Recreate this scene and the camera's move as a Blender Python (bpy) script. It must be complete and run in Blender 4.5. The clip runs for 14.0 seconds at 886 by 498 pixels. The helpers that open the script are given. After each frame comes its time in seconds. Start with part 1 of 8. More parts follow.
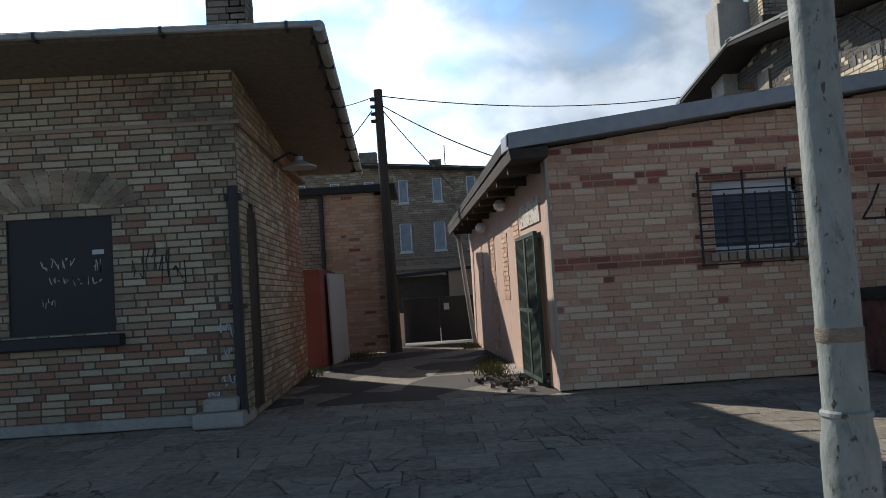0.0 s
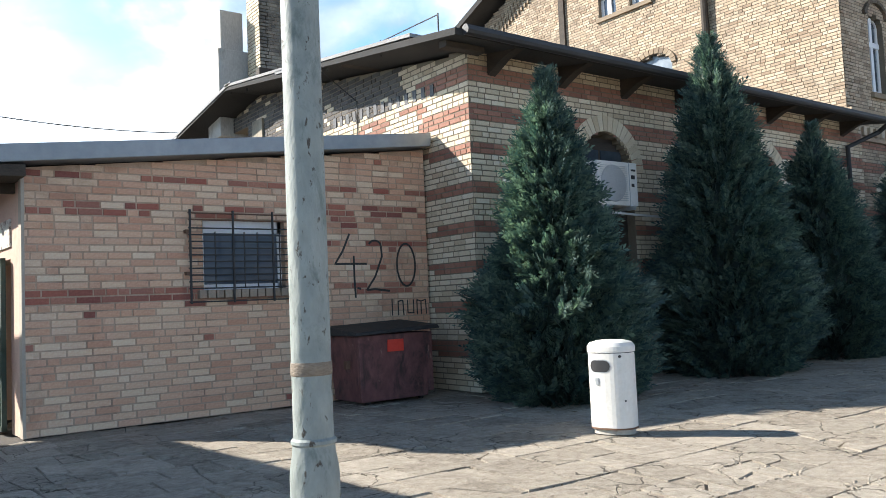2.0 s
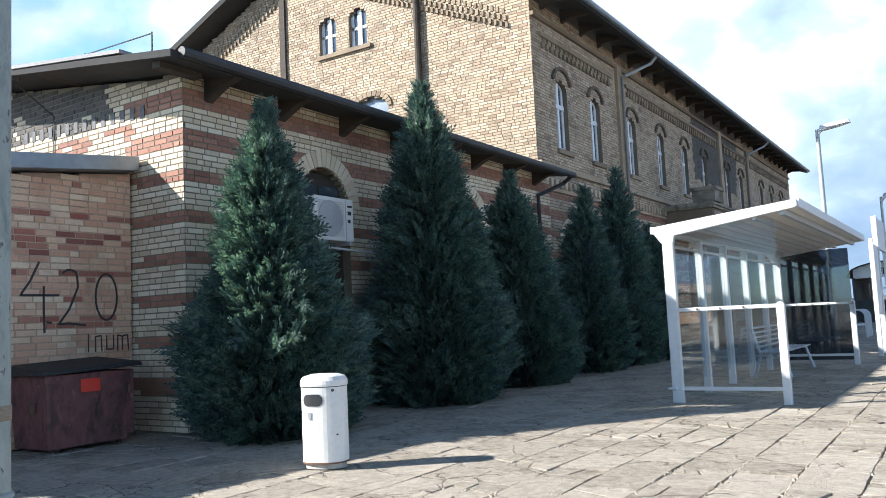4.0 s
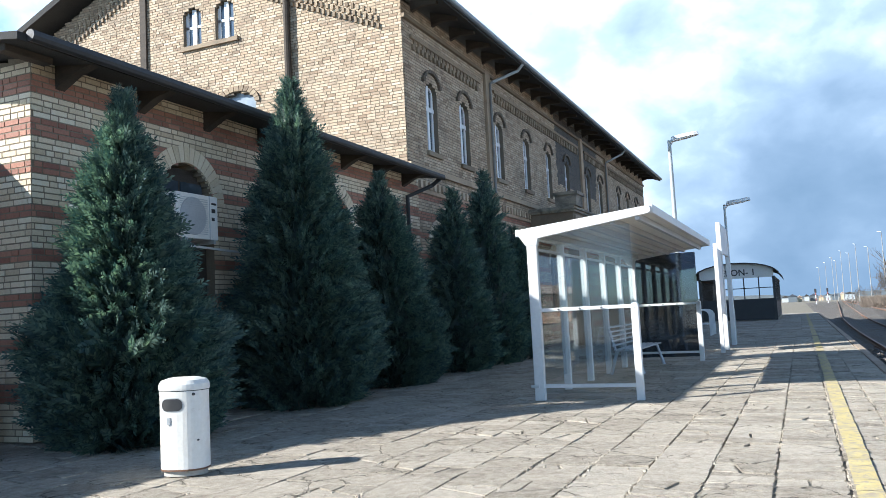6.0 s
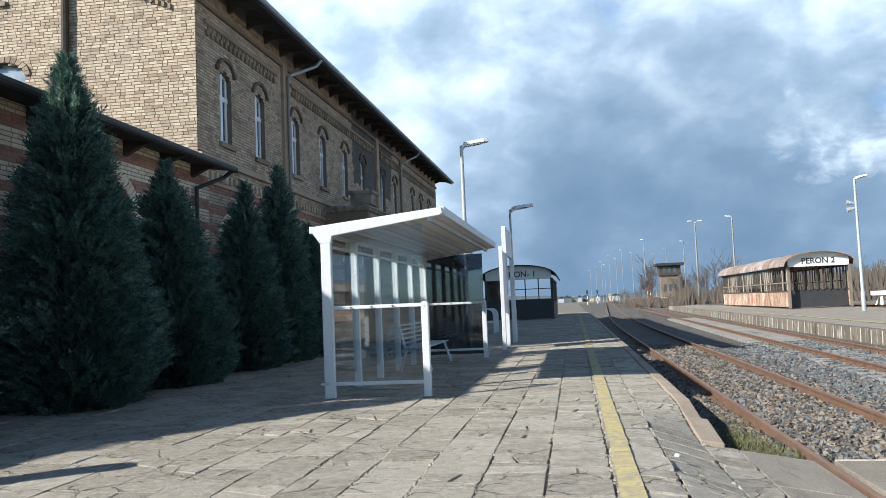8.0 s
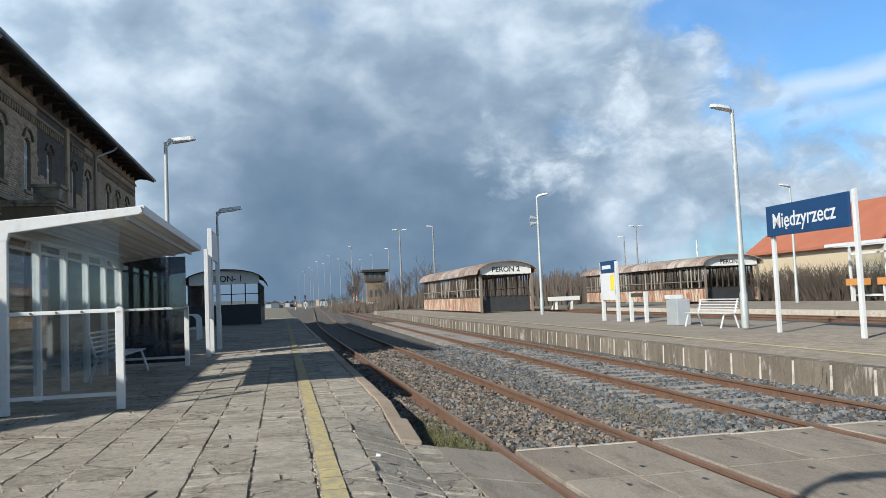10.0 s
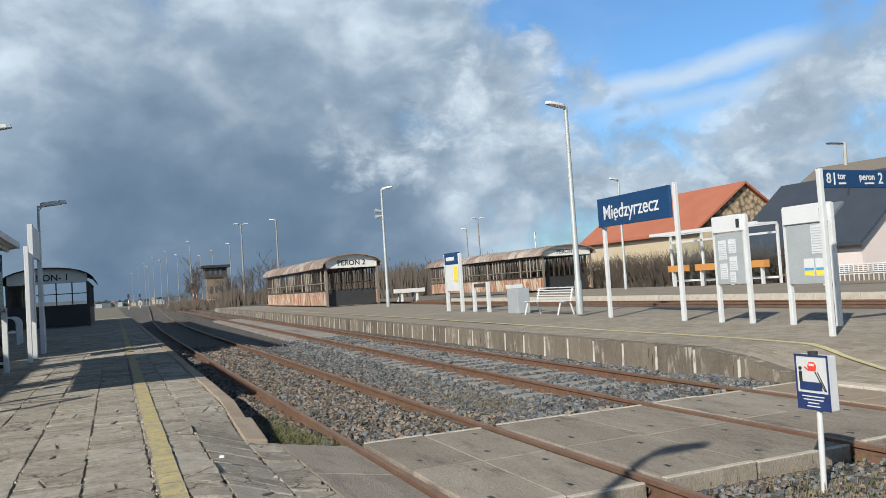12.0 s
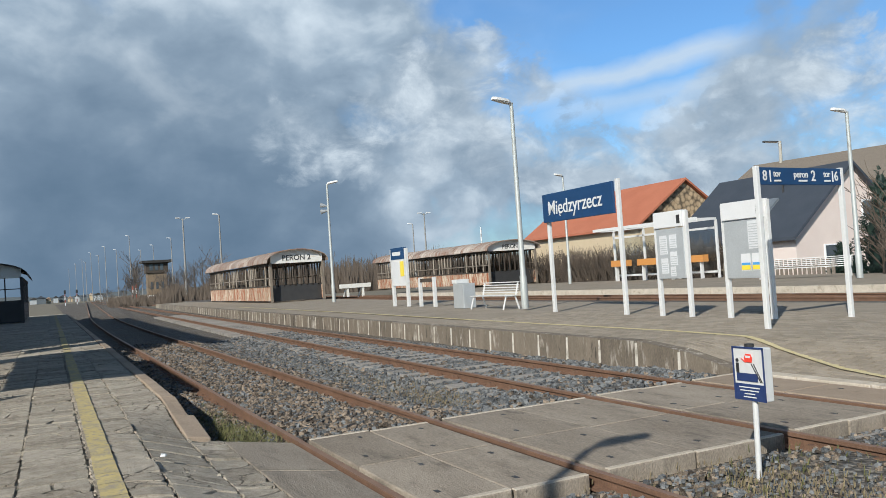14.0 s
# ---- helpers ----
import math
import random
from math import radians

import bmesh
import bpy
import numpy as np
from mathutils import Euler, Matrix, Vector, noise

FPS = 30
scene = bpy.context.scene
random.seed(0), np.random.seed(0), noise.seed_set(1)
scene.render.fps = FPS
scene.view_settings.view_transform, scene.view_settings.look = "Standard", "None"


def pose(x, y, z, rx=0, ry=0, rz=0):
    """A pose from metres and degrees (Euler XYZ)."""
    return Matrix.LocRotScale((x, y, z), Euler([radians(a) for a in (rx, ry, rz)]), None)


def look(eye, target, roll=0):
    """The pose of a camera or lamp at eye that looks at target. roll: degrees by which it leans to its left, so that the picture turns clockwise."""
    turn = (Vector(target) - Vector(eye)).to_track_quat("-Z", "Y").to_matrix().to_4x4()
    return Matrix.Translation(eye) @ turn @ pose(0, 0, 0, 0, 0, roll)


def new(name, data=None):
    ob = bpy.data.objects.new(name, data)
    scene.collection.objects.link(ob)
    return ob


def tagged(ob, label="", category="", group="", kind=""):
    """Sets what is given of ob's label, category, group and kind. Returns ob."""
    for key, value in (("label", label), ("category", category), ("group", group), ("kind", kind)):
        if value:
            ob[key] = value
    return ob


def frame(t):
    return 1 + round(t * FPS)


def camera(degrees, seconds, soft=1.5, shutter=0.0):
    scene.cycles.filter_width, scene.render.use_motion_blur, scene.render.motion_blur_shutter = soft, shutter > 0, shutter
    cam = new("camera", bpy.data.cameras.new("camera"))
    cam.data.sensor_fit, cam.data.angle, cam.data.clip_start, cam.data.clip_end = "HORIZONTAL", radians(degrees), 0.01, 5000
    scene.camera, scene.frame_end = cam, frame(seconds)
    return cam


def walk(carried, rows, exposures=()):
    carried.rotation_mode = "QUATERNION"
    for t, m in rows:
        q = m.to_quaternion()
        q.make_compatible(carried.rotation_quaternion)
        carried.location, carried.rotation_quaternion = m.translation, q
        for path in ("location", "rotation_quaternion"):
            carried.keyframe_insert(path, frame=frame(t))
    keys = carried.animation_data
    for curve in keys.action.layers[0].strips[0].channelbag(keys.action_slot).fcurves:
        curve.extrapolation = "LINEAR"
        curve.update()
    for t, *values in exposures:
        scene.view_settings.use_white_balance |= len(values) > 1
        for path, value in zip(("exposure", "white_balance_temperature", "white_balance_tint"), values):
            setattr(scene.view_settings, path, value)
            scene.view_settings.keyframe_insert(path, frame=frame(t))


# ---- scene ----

cam = camera(57.73, 14.0, soft=0.85)
EYE = (0.0, 0.0, 1.25)
# seconds, yaw, tilt, roll: the camera turns where it stands
ROWS = [
    (0.0, -1.18, 93.00, 3.57),
    (0.5, -10.61, 93.21, 3.03),
    (1.0, -16.17, 93.28, 2.94),
    (1.5, -26.44, 93.32, 2.52),
    (2.0, -36.57, 93.68, 2.49),
    (2.5, -44.33, 94.39, 2.61),
    (3.0, -48.51, 94.76, 2.62),
    (3.5, -52.86, 95.05, 2.65),
    (6.0, -66.01, 94.77, 2.87),
    (6.5, -68.25, 94.69, 3.03),
    (7.0, -71.69, 94.56, 2.93),
    (7.5, -76.53, 94.35, 2.68),
    (8.0, -80.72, 93.94, 2.40),
    (8.5, -86.23, 93.71, 2.28),
    (9.0, -91.89, 93.61, 2.16),
    (11.5, -110.47, 92.74, 3.45),
    (12.0, -112.26, 92.37, 3.70),
    (12.5, -113.61, 92.18, 3.65),
    (13.0, -114.77, 92.10, 3.72),
    (13.5, -115.74, 91.92, 3.74),
    (14.0, -116.10, 91.76, 3.80),
]
EXPOSURES = [(0.0, -0.3, 6420, 12), (0.7, -0.04, 6480, 12), (1.3, 0.3, 6620, 12), (2.0, 1.1, 6480, 11), (3.0, 1.18, 6280, 11), (6.0, 1.1, 5980, 9), (7.0, 0.92, 5950, 8), (8.0, 0.6, 6050, 8), (9.0, 0.31, 6130, 8), (11.5, 0.03, 6380, 8), (14.0, -0.05, 6360, 8)]
walk(cam, [(t, pose(*EYE, rx, ry, rz)) for t, rz, rx, ry in ROWS], EXPOSURES)

# ---- light ----
SUN_EL, SUN_X, SUN_Y = 31.3, -0.616, 0.788
sun_data = bpy.data.lights.new("sun", "SUN")
sun_data.energy, sun_data.angle, sun_data.color = 5.0, radians(0.6), (1.0, 0.945, 0.85)
sun = new("sun", sun_data)
sun.matrix_world = look((SUN_X * 80, SUN_Y * 80, 80 * math.tan(radians(SUN_EL))), (0, 0, 0))


def node(nt, kind, **values):
    n = nt.nodes.new(kind)
    for k, v in values.items():
        if k == "operation":
            n.operation = v
        else:
            n.inputs[k.replace("_", " ")].default_value = v
    return n


def ramp(nt, src, stops):
    r = nt.nodes.new("ShaderNodeValToRGB")
    e = r.color_ramp.elements
    while len(e) < len(stops):
        e.new(0.5)
    for el, (p, c) in zip(e, stops):
        el.position = p
        el.color = (c, c, c, 1) if isinstance(c, (int, float)) else (*c, 1)
    nt.links.new(src, r.inputs[0])
    return r.outputs[0]


def mixc(nt, fac, a, b, mode="MIX"):
    m = nt.nodes.new("ShaderNodeMix")
    m.data_type, m.blend_type = "RGBA", mode
    for sock, v in ((m.inputs[0], fac), (m.inputs[6], a), (m.inputs[7], b)):
        if isinstance(v, bpy.types.NodeSocket):
            nt.links.new(v, sock)
        elif isinstance(v, (int, float)):
            sock.default_value = v
        else:
            sock.default_value = (*v, 1)
    return m.outputs[2]


def maths(nt, op, a, b=0.0, c=None, clamp=False):
    m = nt.nodes.new("ShaderNodeMath")
    m.operation, m.use_clamp = op, clamp
    for sock, v in zip(m.inputs, (a, b, c)):
        if isinstance(v, bpy.types.NodeSocket):
            nt.links.new(v, sock)
        elif v is not None:
            sock.default_value = v
    return m.outputs[0]


world = bpy.data.worlds.new("world")
scene.world = world
world.use_nodes = True
wt = world.node_tree
wt.nodes.clear()
sky = wt.nodes.new("ShaderNodeTexSky")
sky.sky_type, sky.sun_disc, sky.sun_elevation, sky.sun_rotation = "NISHITA", False, radians(SUN_EL), math.atan2(SUN_X, SUN_Y)
sky.air_density, sky.dust_density, sky.ozone_density = 1.0, 0.6, 1.5
wc = wt.nodes.new("ShaderNodeTexCoord").outputs["Generated"]
sep = wt.nodes.new("ShaderNodeSeparateXYZ")
wt.links.new(wc, sep.inputs[0])


def toward(az, el, inner, outer):
    """1 within inner degrees of a direction of the sky, 0 beyond outer."""
    v = (math.cos(radians(az)) * math.cos(radians(el)), math.sin(radians(az)) * math.cos(radians(el)), math.sin(radians(el)))
    dn = wt.nodes.new("ShaderNodeVectorMath")
    dn.operation = "DOT_PRODUCT"
    dn.inputs[1].default_value = v
    wt.links.new(wc, dn.inputs[0])
    mr = wt.nodes.new("ShaderNodeMapRange")
    mr.interpolation_type = "SMOOTHSTEP"
    mr.inputs[1].default_value, mr.inputs[2].default_value = math.cos(radians(outer)), math.cos(radians(inner))
    wt.links.new(dn.outputs["Value"], mr.inputs[0])
    return mr.outputs[0]


def sky_noise(scale, detail, rough, stretch, shift=(0, 0, 0), distort=0.0):
    mp = wt.nodes.new("ShaderNodeMapping")
    mp.inputs["Scale"].default_value = stretch
    mp.inputs["Location"].default_value = shift
    wt.links.new(wc, mp.inputs[0])
    n = node(wt, "ShaderNodeTexNoise", Scale=scale, Detail=detail, Roughness=rough, Distortion=distort)
    wt.links.new(mp.outputs[0], n.inputs["Vector"])
    return n.outputs[0]


base_sky = mixc(wt, 1.0, sky.outputs[0], (0.08, 0.115, 0.145), "MULTIPLY")
STRETCH = (1.0, 1.0, 1.5)


def heap(scale, detail, rough, seed, lit):
    """Cloud heaps, and the same heaps seen a little towards the light."""
    here = sky_noise(scale, detail, rough, STRETCH, seed, 0.25)
    there = sky_noise(scale, detail, rough, STRETCH, tuple(a + b for a, b in zip(seed, lit)), 0.25)
    return here, maths(wt, "SUBTRACT", here, there)


big, big_lit = heap(4.6, 9, 0.47, (1.3, 0.4, 0.2), (-0.03, 0.05, 0.10))
small, small_lit = heap(12.0, 8, 0.5, (3.1, 2.4, 1.2), (-0.03, 0.05, 0.09))
veil = sky_noise(2.2, 5, 0.5, (1, 1, 2.6), (2.2, 0.7, 0.1))
storm = toward(-7, 1, 6, 20)
deck_cloud = toward(0, 19, 10, 36)
blue_gap = toward(-38, 17, 3, 12)
blue_high = toward(86, 17, 3, 22)
white = toward(-29.3, 14, 1.0, 5.5)
low_white = toward(-45, 5.5, 4, 11)
glare = toward(112, 17, 6, 34)
bank = toward(78, 5, 5, 24)
pale = toward(36, 22, 6, 28)
cover = maths(wt, "ADD", maths(wt, "MULTIPLY", big, 0.75), maths(wt, "MULTIPLY", small, 0.25))
for spot, amount in ((deck_cloud, 0.16), (storm, 0.12), (blue_gap, -0.24), (blue_high, -0.12), (white, 0.06), (low_white, 0.06), (glare, 0.10), (pale, 0.08), (bank, 0.14)):
    cover = maths(wt, "ADD", cover, maths(wt, "MULTIPLY", spot, amount))
mask = ramp(wt, cover, [(0.435, 0.0), (0.49, 0.62), (0.56, 1.0)])
mask = maths(wt, "MAXIMUM", mask, maths(wt, "MULTIPLY", ramp(wt, veil, [(0.42, 0.0), (0.72, 0.55)]), 0.8))
mask = maths(wt, "MULTIPLY", mask, ramp(wt, sep.outputs[2], [(0.45, 1.0), (0.68, 0.12)]))
light = maths(wt, "ADD", maths(wt, "MULTIPLY_ADD", big_lit, 0.62, 0.47), maths(wt, "MULTIPLY", small_lit, 0.75))
light = maths(wt, "ADD", light, maths(wt, "MULTIPLY_ADD", veil, 0.45, -0.22))
puff = maths(wt, "MULTIPLY", toward(-29, 12, 3, 13), ramp(wt, small, [(0.42, 0.0), (0.62, 1.0)]))
for spot, amount in ((white, 0.06), (puff, 0.2), (low_white, 0.14), (glare, 0.42), (pale, 0.12), (storm, -0.28), (deck_cloud, 0.22), (bank, 0.2)):
    light = maths(wt, "ADD", light, maths(wt, "MULTIPLY", spot, amount))
cloud = ramp(wt, light, [(0.05, (0.19, 0.255, 0.33)), (0.38, (0.275, 0.345, 0.43)), (0.62, (0.39, 0.465, 0.55)), (0.95, (0.74, 0.79, 0.84))])
base_sky = mixc(wt, maths(wt, "MULTIPLY_ADD", blue_high, 0.45, 0.06), base_sky, (0.40, 0.56, 0.70))
sky_col = mixc(wt, mask, base_sky, cloud)
sky_col = mixc(wt, maths(wt, "MULTIPLY", storm, 0.55), sky_col, (0.10, 0.165, 0.25))
# a thin bright streak of high cloud across the blue gap
def sky_dir(az, el):
    return Vector((math.cos(radians(az)) * math.cos(radians(el)), math.sin(radians(az)) * math.cos(radians(el)), math.sin(radians(el))))


def streak(a, b, half, reach, amount):
    """A band along the great circle from a to b."""
    dn = wt.nodes.new("ShaderNodeVectorMath")
    dn.operation = "DOT_PRODUCT"
    dn.inputs[1].default_value = sky_dir(*a).cross(sky_dir(*b)).normalized()
    wt.links.new(wc, dn.inputs[0])
    off = maths(wt, "ABSOLUTE", maths(wt, "MULTIPLY_ADD", maths(wt, "SUBTRACT", small, 0.5), 0.03, dn.outputs["Value"]))
    band = ramp(wt, maths(wt, "DIVIDE", off, half), [(0.15, 1.0), (1.0, 0.0)])
    mid = ((a[0] + b[0]) / 2, (a[1] + b[1]) / 2)
    return maths(wt, "MULTIPLY", maths(wt, "MULTIPLY", band, toward(*mid, reach * 0.45, reach)), amount)


for band in (streak((-33.6, 12.0), (-46.8, 14.0), 0.02, 9.5, 0.75), streak((-34.0, 10.6), (-47.0, 11.6), 0.016, 8.0, 0.4), streak((80, 16.5), (96, 17.5), 0.03, 14, 0.35), streak((76, 12.5), (90, 13.6), 0.03, 13, 0.4)):
    sky_col = mixc(wt, band, sky_col, (0.70, 0.76, 0.82))
# heaped clouds, lit from the front
puffs = None
for az, el, r in ((-27.6, 13.2, 5.0), (-30.2, 11.4, 4.6), (-25.4, 10.6, 4.4), (-17.2, 10.2, 3.4), (-21.0, 9.6, 3.8), (-39.5, 5.4, 4.0), (-44.0, 6.0, 4.6), (-48.5, 7.0, 5.4), (-53.5, 8.0, 6.0), (-58.5, 9.0, 6.5), (-35.0, 7.6, 4.0)):
    spot = toward(az, el, 0.0, r * 1.35)
    puffs = spot if puffs is None else maths(wt, "MAXIMUM", puffs, spot)
fluff = sky_noise(17.0, 10, 0.6, (1.0, 1.0, 1.5), (5.2, 1.7, 3.3), 0.35)
fluff_up = sky_noise(17.0, 10, 0.6, (1.0, 1.0, 1.5), (5.17, 1.74, 3.39), 0.35)
rough = maths(wt, "ADD", maths(wt, "MULTIPLY", fluff, 0.62), maths(wt, "MULTIPLY", big, 0.38))
body = maths(wt, "ADD", maths(wt, "MULTIPLY", puffs, 0.62), maths(wt, "MULTIPLY_ADD", rough, 3.4, -1.7))
heap_mask = maths(wt, "MULTIPLY", ramp(wt, body, [(0.26, 0.0), (0.42, 0.55), (0.72, 1.0)]), ramp(wt, puffs, [(0.02, 0.0), (0.4, 0.82)]))
lit_side = maths(wt, "ADD", maths(wt, "MULTIPLY_ADD", maths(wt, "SUBTRACT", fluff, fluff_up), 1.5, 0.36), maths(wt, "MULTIPLY", maths(wt, "SUBTRACT", puffs, 0.4), 0.22))
sky_col = mixc(wt, heap_mask, sky_col, ramp(wt, lit_side, [(0.10, (0.27, 0.34, 0.42)), (0.45, (0.44, 0.50, 0.57)), (0.88, (0.76, 0.80, 0.84))]))
gain = maths(wt, "MULTIPLY_ADD", glare, 1.7, 1.0)
gain = maths(wt, "ADD", gain, maths(wt, "MULTIPLY", pale, 0.22))
gain = maths(wt, "ADD", gain, maths(wt, "MULTIPLY", bank, 0.25))
gain = maths(wt, "MULTIPLY", gain, ramp(wt, sep.outputs[2], [(0.37, 1.0), (0.68, 0.27)]))
vm = wt.nodes.new("ShaderNodeVectorMath")
vm.operation = "SCALE"
wt.links.new(sky_col, vm.inputs[0])
wt.links.new(gain, vm.inputs["Scale"])
sky_col = mixc(wt, 1.0, vm.outputs[0], (0.94, 1.0, 1.05), "MULTIPLY")
bg = wt.nodes.new("ShaderNodeBackground")
wt.links.new(sky_col, bg.inputs[0])
bg.inputs[1].default_value = 1.0
wo = wt.nodes.new("ShaderNodeOutputWorld")
wt.links.new(bg.outputs[0], wo.inputs[0])

# ---- materials ----
def material(name):
    m = bpy.data.materials.new(name)
    m.use_nodes = True
    nt = m.node_tree
    return m, nt, nt.nodes["Principled BSDF"]


def coords(nt, scale=(1, 1, 1)):
    tc = nt.nodes.new("ShaderNodeTexCoord")
    mp = nt.nodes.new("ShaderNodeMapping")
    mp.inputs["Scale"].default_value = scale
    nt.links.new(tc.outputs["Object"], mp.inputs[0])
    return mp.outputs[0]


def noise_of(nt, vec, scale, detail=5, rough=0.6, distort=0.0):
    n = node(nt, "ShaderNodeTexNoise", Scale=scale, Detail=detail, Roughness=rough, Distortion=distort)
    nt.links.new(vec, n.inputs["Vector"])
    return n.outputs[0]


def surface(name, a, b, rough=0.8, fine=40.0, coarse=1.5, bump=0.3, metal=0.0, stain=None, stain_amt=0.5, stretch=(1, 1, 1), each=0.0, stain_scale=2.5, stain_at=0.55, spots=None):
    """Two colours mixed by grain and broad variation, with relief, and stains of a third."""
    m, nt, bsdf = material(name)
    v = coords(nt, stretch)
    f = noise_of(nt, v, fine, 4)
    c = noise_of(nt, v, coarse, 6, 0.65)
    fac = maths(nt, "ADD", maths(nt, "MULTIPLY", f, 0.5), maths(nt, "MULTIPLY", c, 0.5))
    fac = ramp(nt, fac, [(0.34, 0.0), (0.66, 1.0)])
    if each:
        fac = maths(nt, "ADD", fac, maths(nt, "MULTIPLY", maths(nt, "SUBTRACT", piece_random(nt), 0.5), each), clamp=True)
    col = mixc(nt, fac, a, b)
    rsock = None
    if stain:
        s = ramp(nt, noise_of(nt, v, stain_scale, 8, 0.7, 0.4), [(stain_at, 0.0), (stain_at + 0.16, stain_amt)])
        col = mixc(nt, s, col, stain)
    if spots:
        tone, size, at_ = spots
        q = ramp(nt, noise_of(nt, v, size, 5, 0.6, 0.3), [(at_, 0.0), (at_ + 0.05, 0.92)])
        col = mixc(nt, q, col, tone)
    nt.links.new(col, bsdf.inputs["Base Color"])
    nt.links.new(maths(nt, "MULTIPLY_ADD", f, 0.25, rough - 0.12), bsdf.inputs["Roughness"])
    bsdf.inputs["Metallic"].default_value = metal
    if bump:
        bp = nt.nodes.new("ShaderNodeBump")
        bp.inputs["Strength"].default_value, bp.inputs["Distance"].default_value = bump, 0.01
        nt.links.new(f, bp.inputs["Height"])
        nt.links.new(bp.outputs[0], bsdf.inputs["Normal"])
    return m


def piece_random(nt):
    oi = nt.nodes.new("ShaderNodeObjectInfo").outputs["Random"]
    isl = nt.nodes.new("ShaderNodeNewGeometry").outputs["Random Per Island"]
    return maths(nt, "FRACT", maths(nt, "ADD", oi, isl))


def bricks_mat(name, cols, soot=(0.05, 0.045, 0.04), soot_amt=0.35, soot_at=0.56, rough=0.85):
    """Each brick takes one of a few colours, with grain and soot drifting over the wall."""
    m, nt, bsdf = material(name)
    v = coords(nt)
    r = piece_random(nt)
    n = len(cols)
    col = ramp(nt, r, [(i / max(1, n - 1), c) for i, c in enumerate(cols)])
    g = noise_of(nt, v, 55, 5, 0.7)
    col = mixc(nt, 0.35, col, ramp(nt, g, [(0.25, 0.25), (0.75, 0.9)]), "OVERLAY")
    s = ramp(nt, noise_of(nt, v, 0.9, 8, 0.72, 0.5), [(soot_at, 0.0), (soot_at + 0.2, soot_amt)])
    col = mixc(nt, s, col, soot)
    nt.links.new(col, bsdf.inputs["Base Color"])
    bsdf.inputs["Roughness"].default_value = rough
    bp = nt.nodes.new("ShaderNodeBump")
    bp.inputs["Strength"].default_value, bp.inputs["Distance"].default_value = 0.5, 0.006
    nt.links.new(g, bp.inputs["Height"])
    nt.links.new(bp.outputs[0], bsdf.inputs["Normal"])
    return m


def glass_mat(name, tint=(0.9, 0.95, 0.95), alpha=0.12):
    """Thin clear sheet: mostly open, with the gloss of glass."""
    m, nt, bsdf = material(name)
    out = nt.nodes["Material Output"]
    tr = nt.nodes.new("ShaderNodeBsdfTransparent")
    tr.inputs[0].default_value = (*tint, 1)
    gl = nt.nodes.new("ShaderNodeBsdfGlossy")
    gl.inputs["Roughness"].default_value = 0.03
    fr = nt.nodes.new("ShaderNodeLayerWeight")
    fr.inputs["Blend"].default_value = 0.5
    gloss = maths(nt, "MULTIPLY", maths(nt, "POWER", fr.outputs["Facing"], 4.0), 0.55)
    mx = nt.nodes.new("ShaderNodeMixShader")
    nt.links.new(maths(nt, "ADD", gloss, 0.03 + alpha * 0.3, clamp=True), mx.inputs[0])
    nt.links.new(tr.outputs[0], mx.inputs[1])
    nt.links.new(gl.outputs[0], mx.inputs[2])
    nt.links.new(mx.outputs[0], out.inputs[0])
    return m


